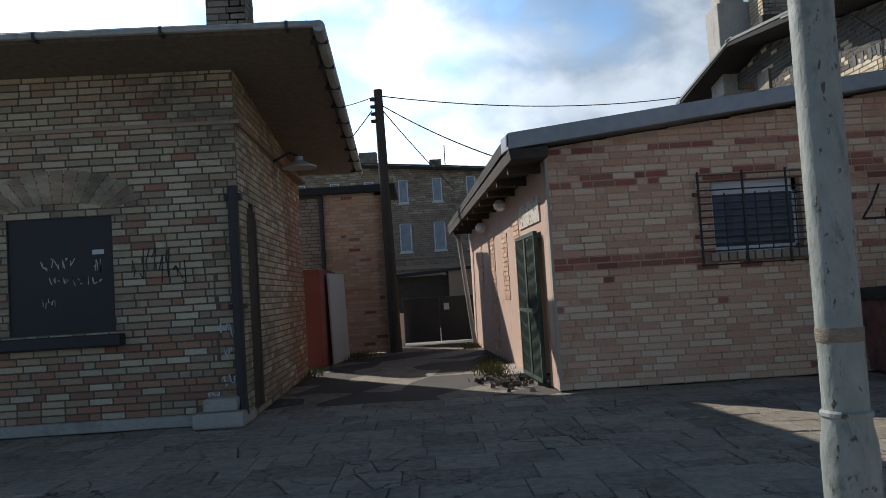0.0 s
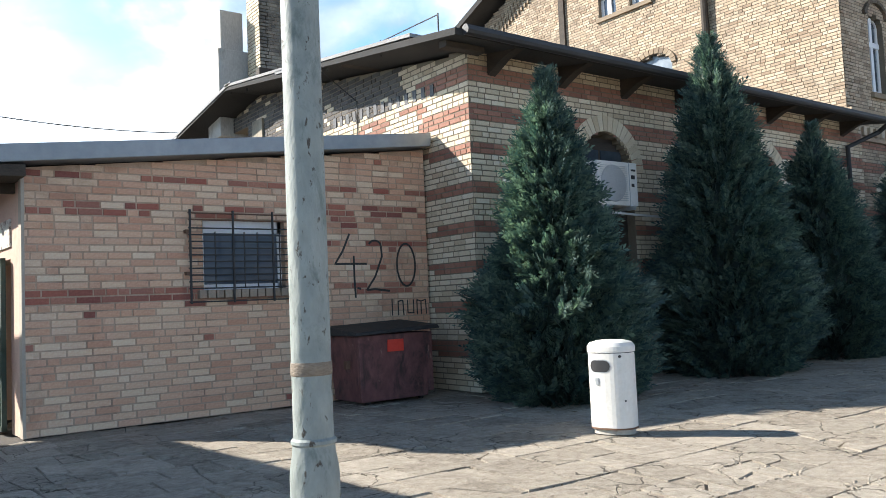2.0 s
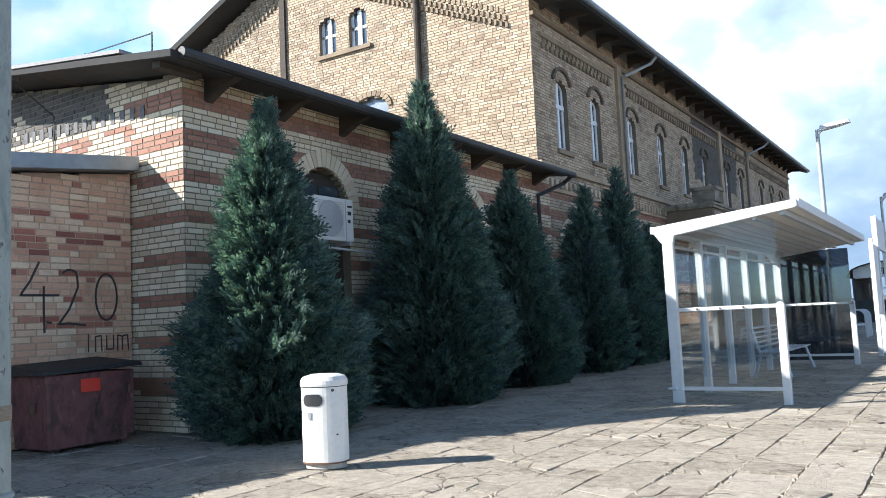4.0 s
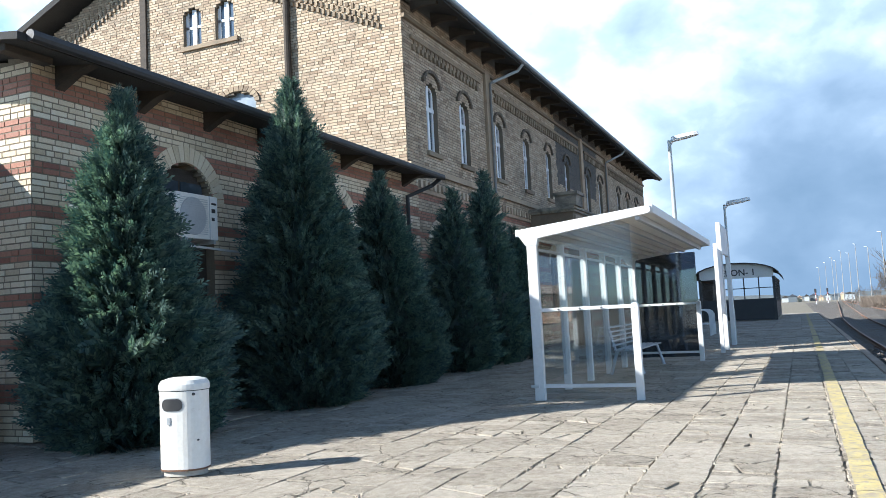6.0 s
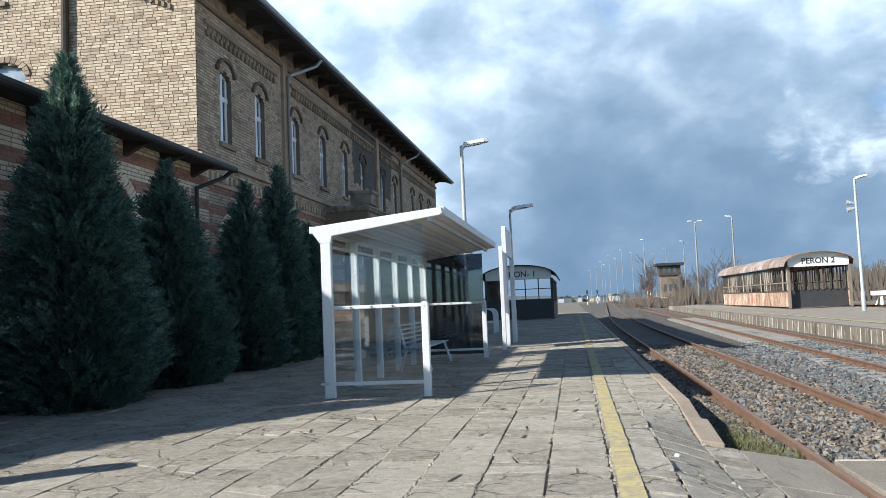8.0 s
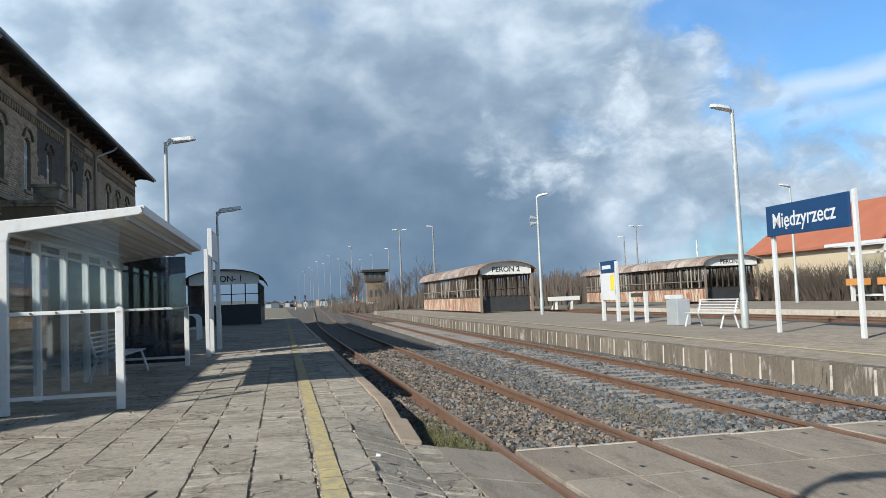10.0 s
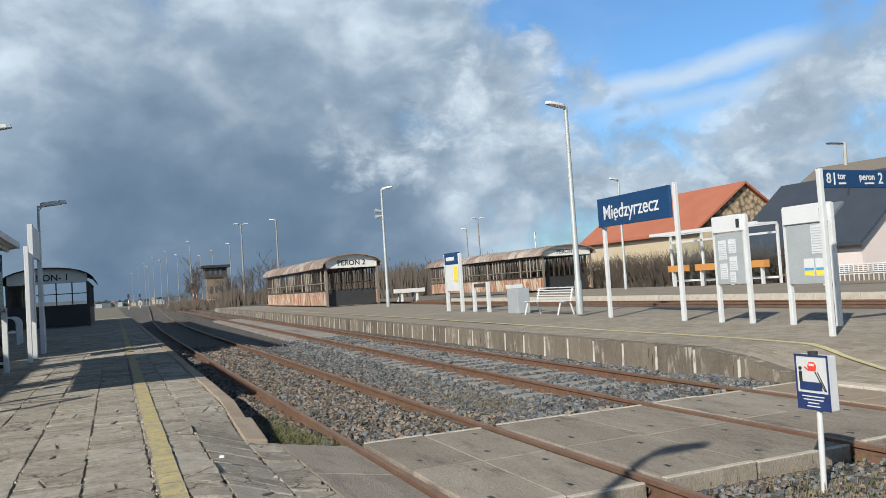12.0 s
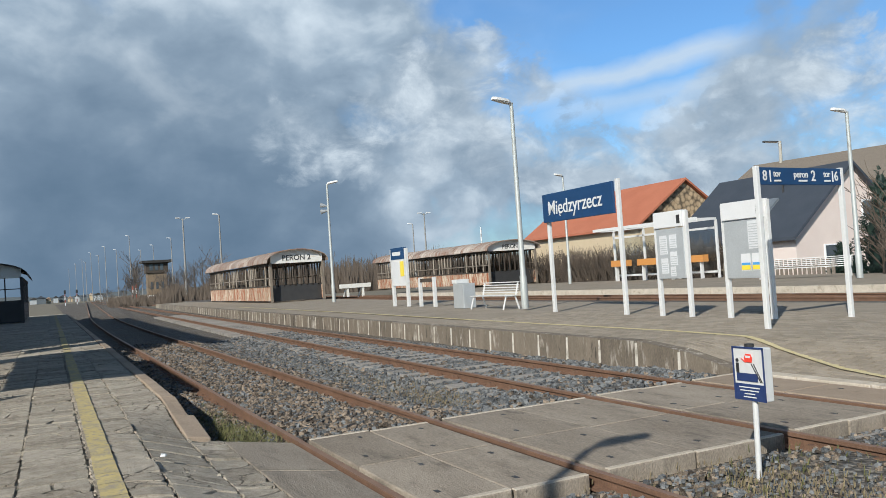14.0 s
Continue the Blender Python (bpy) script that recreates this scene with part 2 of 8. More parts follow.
def slab_mat(name):
    """Worn concrete: each slab its own tone, speckled grain, dark blotches, pale scuffs and hairline cracks."""
    mt, nt, bsdf = material(name)
    v = coords(nt)
    tone = piece_random(nt)
    grain = noise_of(nt, v, 95, 4, 0.75)
    mid = noise_of(nt, v, 11, 7, 0.72, 0.6)
    wide = noise_of(nt, v, 0.9, 6, 0.65)
    f = maths(nt, "ADD", maths(nt, "MULTIPLY", grain, 0.45), maths(nt, "MULTIPLY", mid, 0.55))
    f = maths(nt, "ADD", f, maths(nt, "MULTIPLY_ADD", tone, 0.13, -0.065))
    col = ramp(nt, f, [(0.31, (0.15, 0.126, 0.098)), (0.47, (0.385, 0.338, 0.275)), (0.58, (0.50, 0.445, 0.368)), (0.72, (0.66, 0.60, 0.505))])
    blotch = ramp(nt, noise_of(nt, v, 2.4, 9, 0.72, 0.8), [(0.52, 0.0), (0.70, 0.55)])
    col = mixc(nt, blotch, col, (0.20, 0.172, 0.135))
    sand = ramp(nt, wide, [(0.52, 0.0), (0.72, 0.5)])
    col = mixc(nt, sand, col, (0.42, 0.385, 0.315))
    vo = nt.nodes.new("ShaderNodeTexVoronoi")
    vo.feature = "DISTANCE_TO_EDGE"
    vo.inputs["Scale"].default_value = 1.7
    wob = nt.nodes.new("ShaderNodeVectorMath")
    wob.operation = "MULTIPLY_ADD"
    nz = node(nt, "ShaderNodeTexNoise", Scale=4.0, Detail=6)
    nt.links.new(v, nz.inputs["Vector"])
    nt.links.new(nz.outputs["Color"], wob.inputs[0])
    wob.inputs[1].default_value = (0.35, 0.35, 0.35)
    nt.links.new(v, wob.inputs[2])
    nt.links.new(wob.outputs[0], vo.inputs["Vector"])
    crack = ramp(nt, vo.outputs["Distance"], [(0.004, 0.75), (0.014, 0.0)])
    crack = maths(nt, "MULTIPLY", crack, ramp(nt, noise_of(nt, v, 0.6, 3), [(0.45, 0.0), (0.55, 1.0)]))
    col = mixc(nt, crack, col, (0.06, 0.052, 0.04))
    nt.links.new(col, bsdf.inputs["Base Color"])
    bsdf.inputs["Roughness"].default_value = 0.92
    bsdf.inputs["Specular IOR Level"].default_value = 0.2
    hgt = maths(nt, "SUBTRACT", maths(nt, "ADD", maths(nt, "MULTIPLY", grain, 0.5), mid), crack)
    bp = nt.nodes.new("ShaderNodeBump")
    bp.inputs["Strength"].default_value, bp.inputs["Distance"].default_value = 1.0, 0.018
    nt.links.new(hgt, bp.inputs["Height"])
    nt.links.new(bp.outputs[0], bsdf.inputs["Normal"])
    return mt


def leaf_mat(name, lo, hi):
    """Scale leaves: light shines through the thin sprays."""
    mt, nt, bsdf = material(name)
    v = coords(nt)
    f = maths(nt, "ADD", maths(nt, "MULTIPLY", piece_random(nt), 0.65), maths(nt, "MULTIPLY_ADD", noise_of(nt, v, 5.0, 4), 1.3, -0.5), clamp=True)
    col = mixc(nt, maths(nt, "POWER", f, 1.5), lo, hi)
    nt.links.new(col, bsdf.inputs["Base Color"])
    bsdf.inputs["Roughness"].default_value = 0.55
    tl = nt.nodes.new("ShaderNodeBsdfTranslucent")
    nt.links.new(mixc(nt, 1.0, col, (1.2, 1.35, 0.95), "MULTIPLY"), tl.inputs[0])
    mx = nt.nodes.new("ShaderNodeMixShader")
    mx.inputs[0].default_value = 0.33
    nt.links.new(bsdf.outputs[0], mx.inputs[1])
    nt.links.new(tl.outputs[0], mx.inputs[2])
    nt.links.new(mx.outputs[0], nt.nodes["Material Output"].inputs[0])
    return mt


M = {}
M["shed_brick"] = bricks_mat("shed_brick", [(0.66, 0.37, 0.24), (0.73, 0.46, 0.31), (0.78, 0.58, 0.40), (0.60, 0.32, 0.21), (0.68, 0.40, 0.27), (0.80, 0.62, 0.44), (0.64, 0.36, 0.24), (0.75, 0.48, 0.32)], soot=(0.32, 0.17, 0.11), soot_amt=0.6, soot_at=0.50)
M["shed_red"] = bricks_mat("shed_red", [(0.36, 0.115, 0.08), (0.42, 0.17, 0.115), (0.25, 0.085, 0.065), (0.46, 0.22, 0.15), (0.30, 0.10, 0.07)], soot_amt=0.3)
M["annex_brick"] = bricks_mat("annex_brick", [(0.62, 0.50, 0.345), (0.72, 0.61, 0.44), (0.52, 0.405, 0.27), (0.77, 0.67, 0.50), (0.65, 0.525, 0.365)], soot_amt=0.3)
M["mortar_shed"] = surface("mortar_shed", (0.44, 0.30, 0.21), (0.60, 0.43, 0.31), 0.9, 60, 2, 0.4, stain=(0.25, 0.16, 0.11), stain_amt=0.7, stain_at=0.5)
M["main_trim"] = bricks_mat("main_trim", [(0.24, 0.18, 0.12), (0.31, 0.235, 0.155), (0.18, 0.13, 0.085), (0.34, 0.265, 0.18)], soot_amt=0.4, soot_at=0.5)
M["annex_red"] = bricks_mat("annex_red", [(0.33, 0.155, 0.105), (0.40, 0.20, 0.135), (0.26, 0.12, 0.085), (0.36, 0.17, 0.115)], soot_amt=0.35)
M["main_brick"] = bricks_mat("main_brick", [(0.40, 0.30, 0.20), (0.50, 0.395, 0.275), (0.29, 0.205, 0.135), (0.56, 0.455, 0.33), (0.42, 0.30, 0.20)], soot_amt=0.5, soot_at=0.50)
M["dark_brick"] = bricks_mat("dark_brick", [(0.075, 0.07, 0.065), (0.11, 0.10, 0.09), (0.055, 0.05, 0.05)], soot_amt=0.5)
M["hood_brick"] = bricks_mat("hood_brick", [(0.13, 0.10, 0.075), (0.17, 0.13, 0.09), (0.10, 0.08, 0.06)], soot_amt=0.4)
M["old_brick"] = bricks_mat("old_brick", [(0.40, 0.35, 0.235), (0.50, 0.44, 0.31), (0.29, 0.25, 0.175), (0.42, 0.30, 0.20), (0.58, 0.52, 0.38)], soot_amt=0.7, soot_at=0.47)
M["old_red"] = bricks_mat("old_red", [(0.34, 0.17, 0.11), (0.40, 0.23, 0.14), (0.25, 0.13, 0.09), (0.38, 0.28, 0.18)], soot_amt=0.55, soot_at=0.50)
M["pier_brick"] = bricks_mat("pier_brick", [(0.62, 0.38, 0.23), (0.70, 0.46, 0.29), (0.53, 0.30, 0.18), (0.66, 0.37, 0.21)], soot_amt=0.35)
M["grey_brick"] = bricks_mat("grey_brick", [(0.31, 0.235, 0.175), (0.37, 0.285, 0.21), (0.26, 0.20, 0.15)], soot_amt=0.5)
M["stack_brick"] = bricks_mat("stack_brick", [(0.30, 0.26, 0.20), (0.40, 0.34, 0.25), (0.20, 0.17, 0.14)], soot_amt=0.8, soot_at=0.42)
M["mortar"] = surface("mortar", (0.34, 0.29, 0.22), (0.46, 0.40, 0.32), 0.9, 60, 2, 0.4)
M["mortar_white"] = surface("mortar_white", (0.50, 0.46, 0.40), (0.70, 0.66, 0.58), 0.9, 60, 4, 0.4, stain=(0.2, 0.17, 0.13), stain_amt=0.9, stain_scale=3.5, stain_at=0.52)
M["mortar_dark"] = surface("mortar_dark", (0.09, 0.075, 0.06), (0.17, 0.14, 0.11), 0.9, 60, 2, 0.4)
M["mortar_main"] = surface("mortar_main", (0.13, 0.105, 0.075), (0.22, 0.18, 0.13), 0.92, 60, 2, 0.4)
M["mortar_pale"] = surface("mortar_pale", (0.17, 0.135, 0.095), (0.27, 0.22, 0.16), 0.9, 60, 2, 0.4)
M["pink_plaster"] = surface("pink_plaster", (0.60, 0.40, 0.31), (0.70, 0.50, 0.40), 0.88, 35, 0.9, 0.35, stain=(0.36, 0.27, 0.2), stain_amt=0.5)
M["edge_plaster"] = surface("edge_plaster", (0.42, 0.36, 0.29), (0.52, 0.45, 0.37), 0.9, 40, 1, 0.3)
M["stack_render"] = surface("stack_render", (0.42, 0.40, 0.36), (0.60, 0.575, 0.53), 0.9, 30, 1.4, 0.6, stain=(0.22, 0.195, 0.165), stain_amt=0.8, stretch=(1, 1, 0.4))
M["concrete"] = surface("concrete", (0.34, 0.32, 0.28), (0.48, 0.46, 0.41), 0.88, 45, 0.8, 0.4, stain=(0.18, 0.16, 0.13), stain_amt=0.6)
M["kerb"] = surface("kerb", (0.266, 0.205, 0.149), (0.416, 0.325, 0.245), 0.88, 45, 1.2, 0.6, stain=(0.185, 0.14, 0.0997), stain_amt=0.6, each=0.5)
M["slab"] = slab_mat("slab")
M["joint"] = surface("joint", (0.16, 0.14, 0.105), (0.40, 0.36, 0.295), 0.95, 40, 5, 0.7, stain=(0.06, 0.05, 0.04), stain_amt=0.85, stain_scale=2.6, stain_at=0.53)
M["crumb"] = surface("crumb", (0.29, 0.25, 0.195), (0.46, 0.405, 0.325), 0.95, 50, 5, 0.4, each=0.8)
M["paver"] = surface("paver", (0.24, 0.225, 0.195), (0.34, 0.32, 0.285), 0.88, 60, 0.7, 0.4, stain=(0.16, 0.145, 0.12), stain_amt=0.5, each=0.5)
M["asphalt"] = surface("asphalt", (0.055, 0.05, 0.043), (0.11, 0.10, 0.085), 0.9, 120, 0.7, 0.6)
M["track_panel"] = surface("track_panel", (0.185, 0.152, 0.117), (0.40, 0.342, 0.275), 0.9, 42, 1.1, 0.8, stain=(0.10, 0.085, 0.068), stain_amt=0.8, stain_scale=2.6, stretch=(0.45, 1.6, 1), stain_at=0.53, each=0.35, spots=((0.07, 0.058, 0.048), 5.5, 0.66))
M["panel_rim"] = surface("panel_rim", (0.40, 0.345, 0.275), (0.62, 0.55, 0.46), 0.9, 45, 4, 0.6, stain=(0.196, 0.149, 0.0997), stain_amt=0.7, stain_scale=5)
M["yellow_fresh"] = surface("yellow_fresh", (0.54, 0.44, 0.22), (0.66, 0.57, 0.34), 0.85, 50, 3, 0.4, stain=(0.36, 0.32, 0.22), stain_amt=0.8, stain_scale=5, stain_at=0.52)
M["deck_grey"] = surface("deck_grey", (0.231, 0.195, 0.149), (0.37, 0.315, 0.249), 0.9, 60, 0.8, 0.4, stain=(0.173, 0.145, 0.104), stain_amt=0.6, stain_scale=1.2, each=0.7)
M["p2_wall"] = surface("p2_wall", (0.105, 0.085, 0.065), (0.235, 0.195, 0.15), 0.92, 40, 2.2, 0.7, stain=(0.62, 0.57, 0.50), stain_amt=0.9, stretch=(2.0, 2.0, 0.5), each=0.6, stain_scale=2.6, stain_at=0.55, spots=((0.05, 0.042, 0.033), 3.2, 0.62))
M["earth"] = surface("earth", (0.13, 0.115, 0.085), (0.23, 0.2, 0.15), 0.95, 30, 0.5, 0.8, stain=(0.10, 0.11, 0.05), stain_amt=0.7, stain_scale=0.6)


def ballast_mat(name, lo, hi, tint, size):
    """Packed crushed stone: cells of their own tone with deep gaps."""
    mt, nt, bsdf = material(name)
    v = coords(nt)
    vo = nt.nodes.new("ShaderNodeTexVoronoi")
    vo.inputs["Scale"].default_value = size
    nt.links.new(v, vo.inputs["Vector"])
    bw = nt.nodes.new("ShaderNodeRGBToBW")
    nt.links.new(vo.outputs["Color"], bw.inputs[0])
    col = mixc(nt, bw.outputs[0], lo, hi)
    drift = ramp(nt, noise_of(nt, v, 0.8, 7, 0.65), [(0.42, 0.0), (0.66, 0.85)])
    col = mixc(nt, drift, col, tint)
    gap = ramp(nt, vo.outputs["Distance"], [(0.35, 0.0), (0.75, 0.8)])
    col = mixc(nt, gap, col, (0.03, 0.027, 0.022))
    nt.links.new(col, bsdf.inputs["Base Color"])
    bsdf.inputs["Roughness"].default_value = 0.95
    bp = nt.nodes.new("ShaderNodeBump")
    bp.invert = True
    bp.inputs["Strength"].default_value, bp.inputs["Distance"].default_value = 1.0, 0.03
    nt.links.new(vo.outputs["Distance"], bp.inputs["Height"])
    nt.links.new(bp.outputs[0], bsdf.inputs["Normal"])
    return mt


M["ballast"] = ballast_mat("ballast", (0.045, 0.045, 0.046), (0.30, 0.275, 0.245), (0.15, 0.112, 0.075), 19.0)
M["stone_gable"] = ballast_mat("stone_gable", (0.30, 0.215, 0.13), (0.58, 0.45, 0.30), (0.44, 0.33, 0.21), 2.6)
M["stone_grey"] = surface("stone_grey", (0.052, 0.056, 0.06), (0.225, 0.232, 0.235), 0.9, 60, 5, 0.4, each=0.9)
M["stone_brown"] = surface("stone_brown", (0.05, 0.039, 0.03), (0.31, 0.245, 0.185), 0.9, 60, 5, 0.4, each=1.1)
M["rust"] = surface("rust", (0.10, 0.056, 0.036), (0.215, 0.118, 0.073), 0.85, 60, 3, 0.4, stain=(0.09, 0.052, 0.034), stain_amt=0.6, stain_scale=6)
M["rail_top"] = surface("rail_top", (0.19, 0.108, 0.068), (0.32, 0.20, 0.13), 0.55, 60, 3, 0.2, metal=0.15)
M["yellow_line"] = surface("yellow_line", (0.47, 0.37, 0.145), (0.60, 0.50, 0.24), 0.85, 50, 3, 0.5, stain=(0.36, 0.31, 0.225), stain_amt=0.9, stain_scale=5, stain_at=0.47, spots=((0.34, 0.29, 0.22), 15, 0.55))
M["white_metal"] = surface("white_metal", (0.60, 0.60, 0.59), (0.68, 0.68, 0.67), 0.45, 20, 1.5, 0.05, stain=(0.42, 0.38, 0.33), stain_amt=0.35, stain_scale=5)
M["white_old"] = surface("white_old", (0.68, 0.66, 0.61), (0.78, 0.77, 0.73), 0.55, 25, 2, 0.15, stain=(0.42, 0.35, 0.25), stain_amt=0.6, stain_scale=6, stain_at=0.6)
M["grey_metal"] = surface("grey_metal", (0.42, 0.44, 0.45), (0.52, 0.54, 0.55), 0.5, 30, 2, 0.1, metal=0.3)
M["mast_grey"] = surface("mast_grey", (0.20, 0.195, 0.185), (0.30, 0.29, 0.275), 0.7, 18, 2.5, 0.2, stain=(0.14, 0.125, 0.11), stain_amt=0.6)
M["galvanised"] = surface("galvanised", (0.36, 0.38, 0.37), (0.50, 0.52, 0.50), 0.55, 18, 2.5, 0.25, metal=0.25, stain=(0.22, 0.22, 0.19), stain_amt=0.7, stain_scale=4, stretch=(1, 1, 0.4))
M["pole_paint"] = surface("pole_paint", (0.20, 0.23, 0.215), (0.34, 0.37, 0.345), 0.6, 26, 5, 0.6, stain=(0.115, 0.15, 0.135), stain_amt=0.9, stain_scale=16, stretch=(1, 1, 0.5), stain_at=0.52, spots=((0.06, 0.045, 0.03), 42, 0.61))
M["sheet_metal"] = surface("sheet_metal", (0.24, 0.275, 0.31), (0.34, 0.375, 0.41), 0.42, 8, 1.2, 0.1, metal=0.5)
M["dark_metal"] = surface("dark_metal", (0.025, 0.025, 0.027), (0.05, 0.05, 0.05), 0.6, 30, 2, 0.2)
M["black_sheet"] = surface("black_sheet", (0.018, 0.019, 0.022), (0.032, 0.033, 0.036), 0.55, 20, 1, 0.1)
M["green_metal"] = surface("green_metal", (0.03, 0.055, 0.04), (0.055, 0.09, 0.065), 0.6, 30, 2, 0.2, stain=(0.10, 0.05, 0.03), stain_amt=0.5, stain_scale=9)
M["roof_felt"] = surface("roof_felt", (0.022, 0.021, 0.021), (0.055, 0.053, 0.05), 0.95, 40, 1.2, 0.5)
M["felt_pale"] = surface("felt_pale", (0.25, 0.25, 0.25), (0.38, 0.37, 0.36), 0.9, 40, 1.2, 0.5)
M["timber_dark"] = surface("timber_dark", (0.035, 0.028, 0.022), (0.085, 0.066, 0.05), 0.85, 30, 3, 0.4, stretch=(1, 1, 3))
M["timber_pale"] = surface("timber_pale", (0.24, 0.20, 0.155), (0.44, 0.385, 0.32), 0.9, 25, 3, 0.5, stretch=(4, 4, 0.6), each=0.9)
M["timber_grey"] = surface("timber_grey", (0.13, 0.105, 0.08), (0.26, 0.22, 0.18), 0.9, 25, 3, 0.5, stretch=(4, 4, 0.6))
M["pole_wood"] = surface("pole_wood", (0.05, 0.04, 0.032), (0.11, 0.09, 0.07), 0.9, 25, 3, 0.5, stretch=(5, 5, 0.5))
M["rust_panel"] = surface("rust_panel", (0.36, 0.28, 0.20), (0.62, 0.52, 0.40), 0.85, 30, 2, 0.4, stain=(0.30, 0.085, 0.03), stain_amt=0.97, stretch=(2.0, 2.0, 0.5), stain_scale=2.2, stain_at=0.43, each=0.9, spots=((0.09, 0.05, 0.03), 3.0, 0.62))
M["rust_roof"] = surface("rust_roof", (0.22, 0.175, 0.145), (0.52, 0.46, 0.40), 0.8, 30, 1.2, 0.3, stain=(0.22, 0.11, 0.07), stain_amt=0.95, stretch=(1.2, 0.25, 0.4), stain_scale=2.2, stain_at=0.44, each=0.9, spots=((0.05, 0.04, 0.035), 4, 0.62))
M["flaked_board"] = surface("flaked_board", (0.62, 0.58, 0.50), (0.74, 0.70, 0.62), 0.85, 40, 6, 0.6, stain=(0.42, 0.29, 0.22), stain_amt=0.95, stain_scale=7, stain_at=0.5, spots=((0.12, 0.09, 0.07), 13, 0.57))
M["red_paint"] = surface("red_paint", (0.22, 0.05, 0.034), (0.31, 0.08, 0.052), 0.7, 25, 1.5, 0.2, stain=(0.2, 0.06, 0.04), stain_amt=0.6)
M["skip_red"] = surface("skip_red", (0.138, 0.0504, 0.0504), (0.263, 0.114, 0.102), 0.7, 12, 2.8, 0.35, stain=(0.0438, 0.03, 0.0288), stain_amt=0.9, stain_scale=3.5, stain_at=0.5, stretch=(1, 1, 0.6), spots=((0.312, 0.18, 0.144), 14, 0.66))
M["grimy_lid"] = surface("grimy_lid", (0.02, 0.02, 0.02), (0.05, 0.045, 0.04), 0.75, 30, 4, 0.4, stain=(0.12, 0.10, 0.08), stain_amt=0.6, stain_scale=7)
M["black_plastic"] = surface("black_plastic", (0.02, 0.02, 0.02), (0.04, 0.038, 0.035), 0.6, 40, 3, 0.15)
M["sticker_red"] = surface("sticker_red", (0.75, 0.05, 0.03), (0.82, 0.08, 0.05), 0.5, 20, 3, 0.0)
M["pvc"] = surface("pvc", (0.76, 0.77, 0.78), (0.83, 0.84, 0.85), 0.4, 30, 2, 0.03)
M["pane_dark"] = surface("pane_dark", (0.045, 0.055, 0.065), (0.10, 0.12, 0.14), 0.12, 3, 0.8, 0.0)
M["pane_pale"] = surface("pane_pale", (0.20, 0.24, 0.28), (0.36, 0.40, 0.44), 0.15, 3, 0.8, 0.0)
M["pane_blue"] = surface("pane_blue", (0.045, 0.065, 0.095), (0.10, 0.135, 0.18), 0.1, 3, 0.8, 0.0)
M["curtain"] = surface("curtain", (0.5, 0.52, 0.54), (0.68, 0.7, 0.72), 0.8, 20, 4, 0.1, stretch=(8, 8, 0.3))
M["glass"] = glass_mat("glass", (0.90, 0.93, 0.94), 0.06)
M["glass_dark"] = glass_mat("glass_dark", (0.22, 0.26, 0.31), 0.3)
M["bench_steel"] = surface("bench_steel", (0.42, 0.44, 0.47), (0.54, 0.56, 0.58), 0.5, 30, 3, 0.1, metal=0.3)
M["blue_sign"] = surface("blue_sign", (0.006, 0.042, 0.125), (0.009, 0.055, 0.15), 0.55, 20, 2, 0.0)
M["navy"] = surface("navy", (0.02, 0.04, 0.13), (0.03, 0.055, 0.16), 0.4, 20, 2, 0.0)
M["sign_white"] = surface("sign_white", (0.64, 0.64, 0.64), (0.70, 0.70, 0.70), 0.5, 20, 2, 0.0)
M["sign_yellow"] = surface("sign_yellow", (0.80, 0.62, 0.05), (0.85, 0.68, 0.08), 0.5, 20, 2, 0.0)
M["paper"] = surface("paper", (0.60, 0.61, 0.62), (0.68, 0.69, 0.70), 0.6, 20, 5, 0.0)
M["ink"] = surface("ink", (0.02, 0.02, 0.022), (0.04, 0.04, 0.04), 0.6, 20, 5, 0.0)
M["spray"] = surface("spray", (0.03, 0.028, 0.028), (0.06, 0.055, 0.05), 0.7, 60, 6, 0.0)
M["chalk"] = surface("chalk", (0.5, 0.52, 0.54), (0.66, 0.67, 0.68), 0.8, 60, 6, 0.0)
M["flag_blue"] = surface("flag_blue", (0.06, 0.28, 0.62), (0.08, 0.33, 0.68), 0.5, 20, 2, 0.0)
M["orange_wood"] = surface("orange_wood", (0.50, 0.21, 0.05), (0.60, 0.28, 0.08), 0.5, 30, 3, 0.1, stretch=(1, 8, 8))
M["tape"] = surface("tape", (0.16, 0.125, 0.09), (0.30, 0.245, 0.185), 0.7, 60, 12, 0.5, stretch=(1, 1, 4))
M["tile_orange"] = surface("tile_orange", (0.36, 0.115, 0.062), (0.45, 0.16, 0.09), 0.8, 12, 0.6, 0.5)
M["tile_slate"] = surface("tile_slate", (0.035, 0.045, 0.06), (0.06, 0.07, 0.09), 0.6, 12, 0.6, 0.4)
M["render_pink"] = surface("render_pink", (0.66, 0.55, 0.50), (0.74, 0.64, 0.59), 0.9, 30, 0.5, 0.2)
M["render_beige"] = surface("render_beige", (0.50, 0.40, 0.26), (0.58, 0.47, 0.33), 0.9, 30, 0.5, 0.2)
M["bark"] = surface("bark", (0.07, 0.055, 0.042), (0.14, 0.11, 0.085), 0.95, 30, 4, 0.6, stretch=(3, 3, 0.6))
M["twig"] = surface("twig", (0.075, 0.058, 0.045), (0.14, 0.11, 0.086), 0.95, 30, 4, 0.2, each=0.6)
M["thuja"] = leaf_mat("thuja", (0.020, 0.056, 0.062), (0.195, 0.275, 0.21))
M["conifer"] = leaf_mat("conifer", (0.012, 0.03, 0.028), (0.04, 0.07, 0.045))
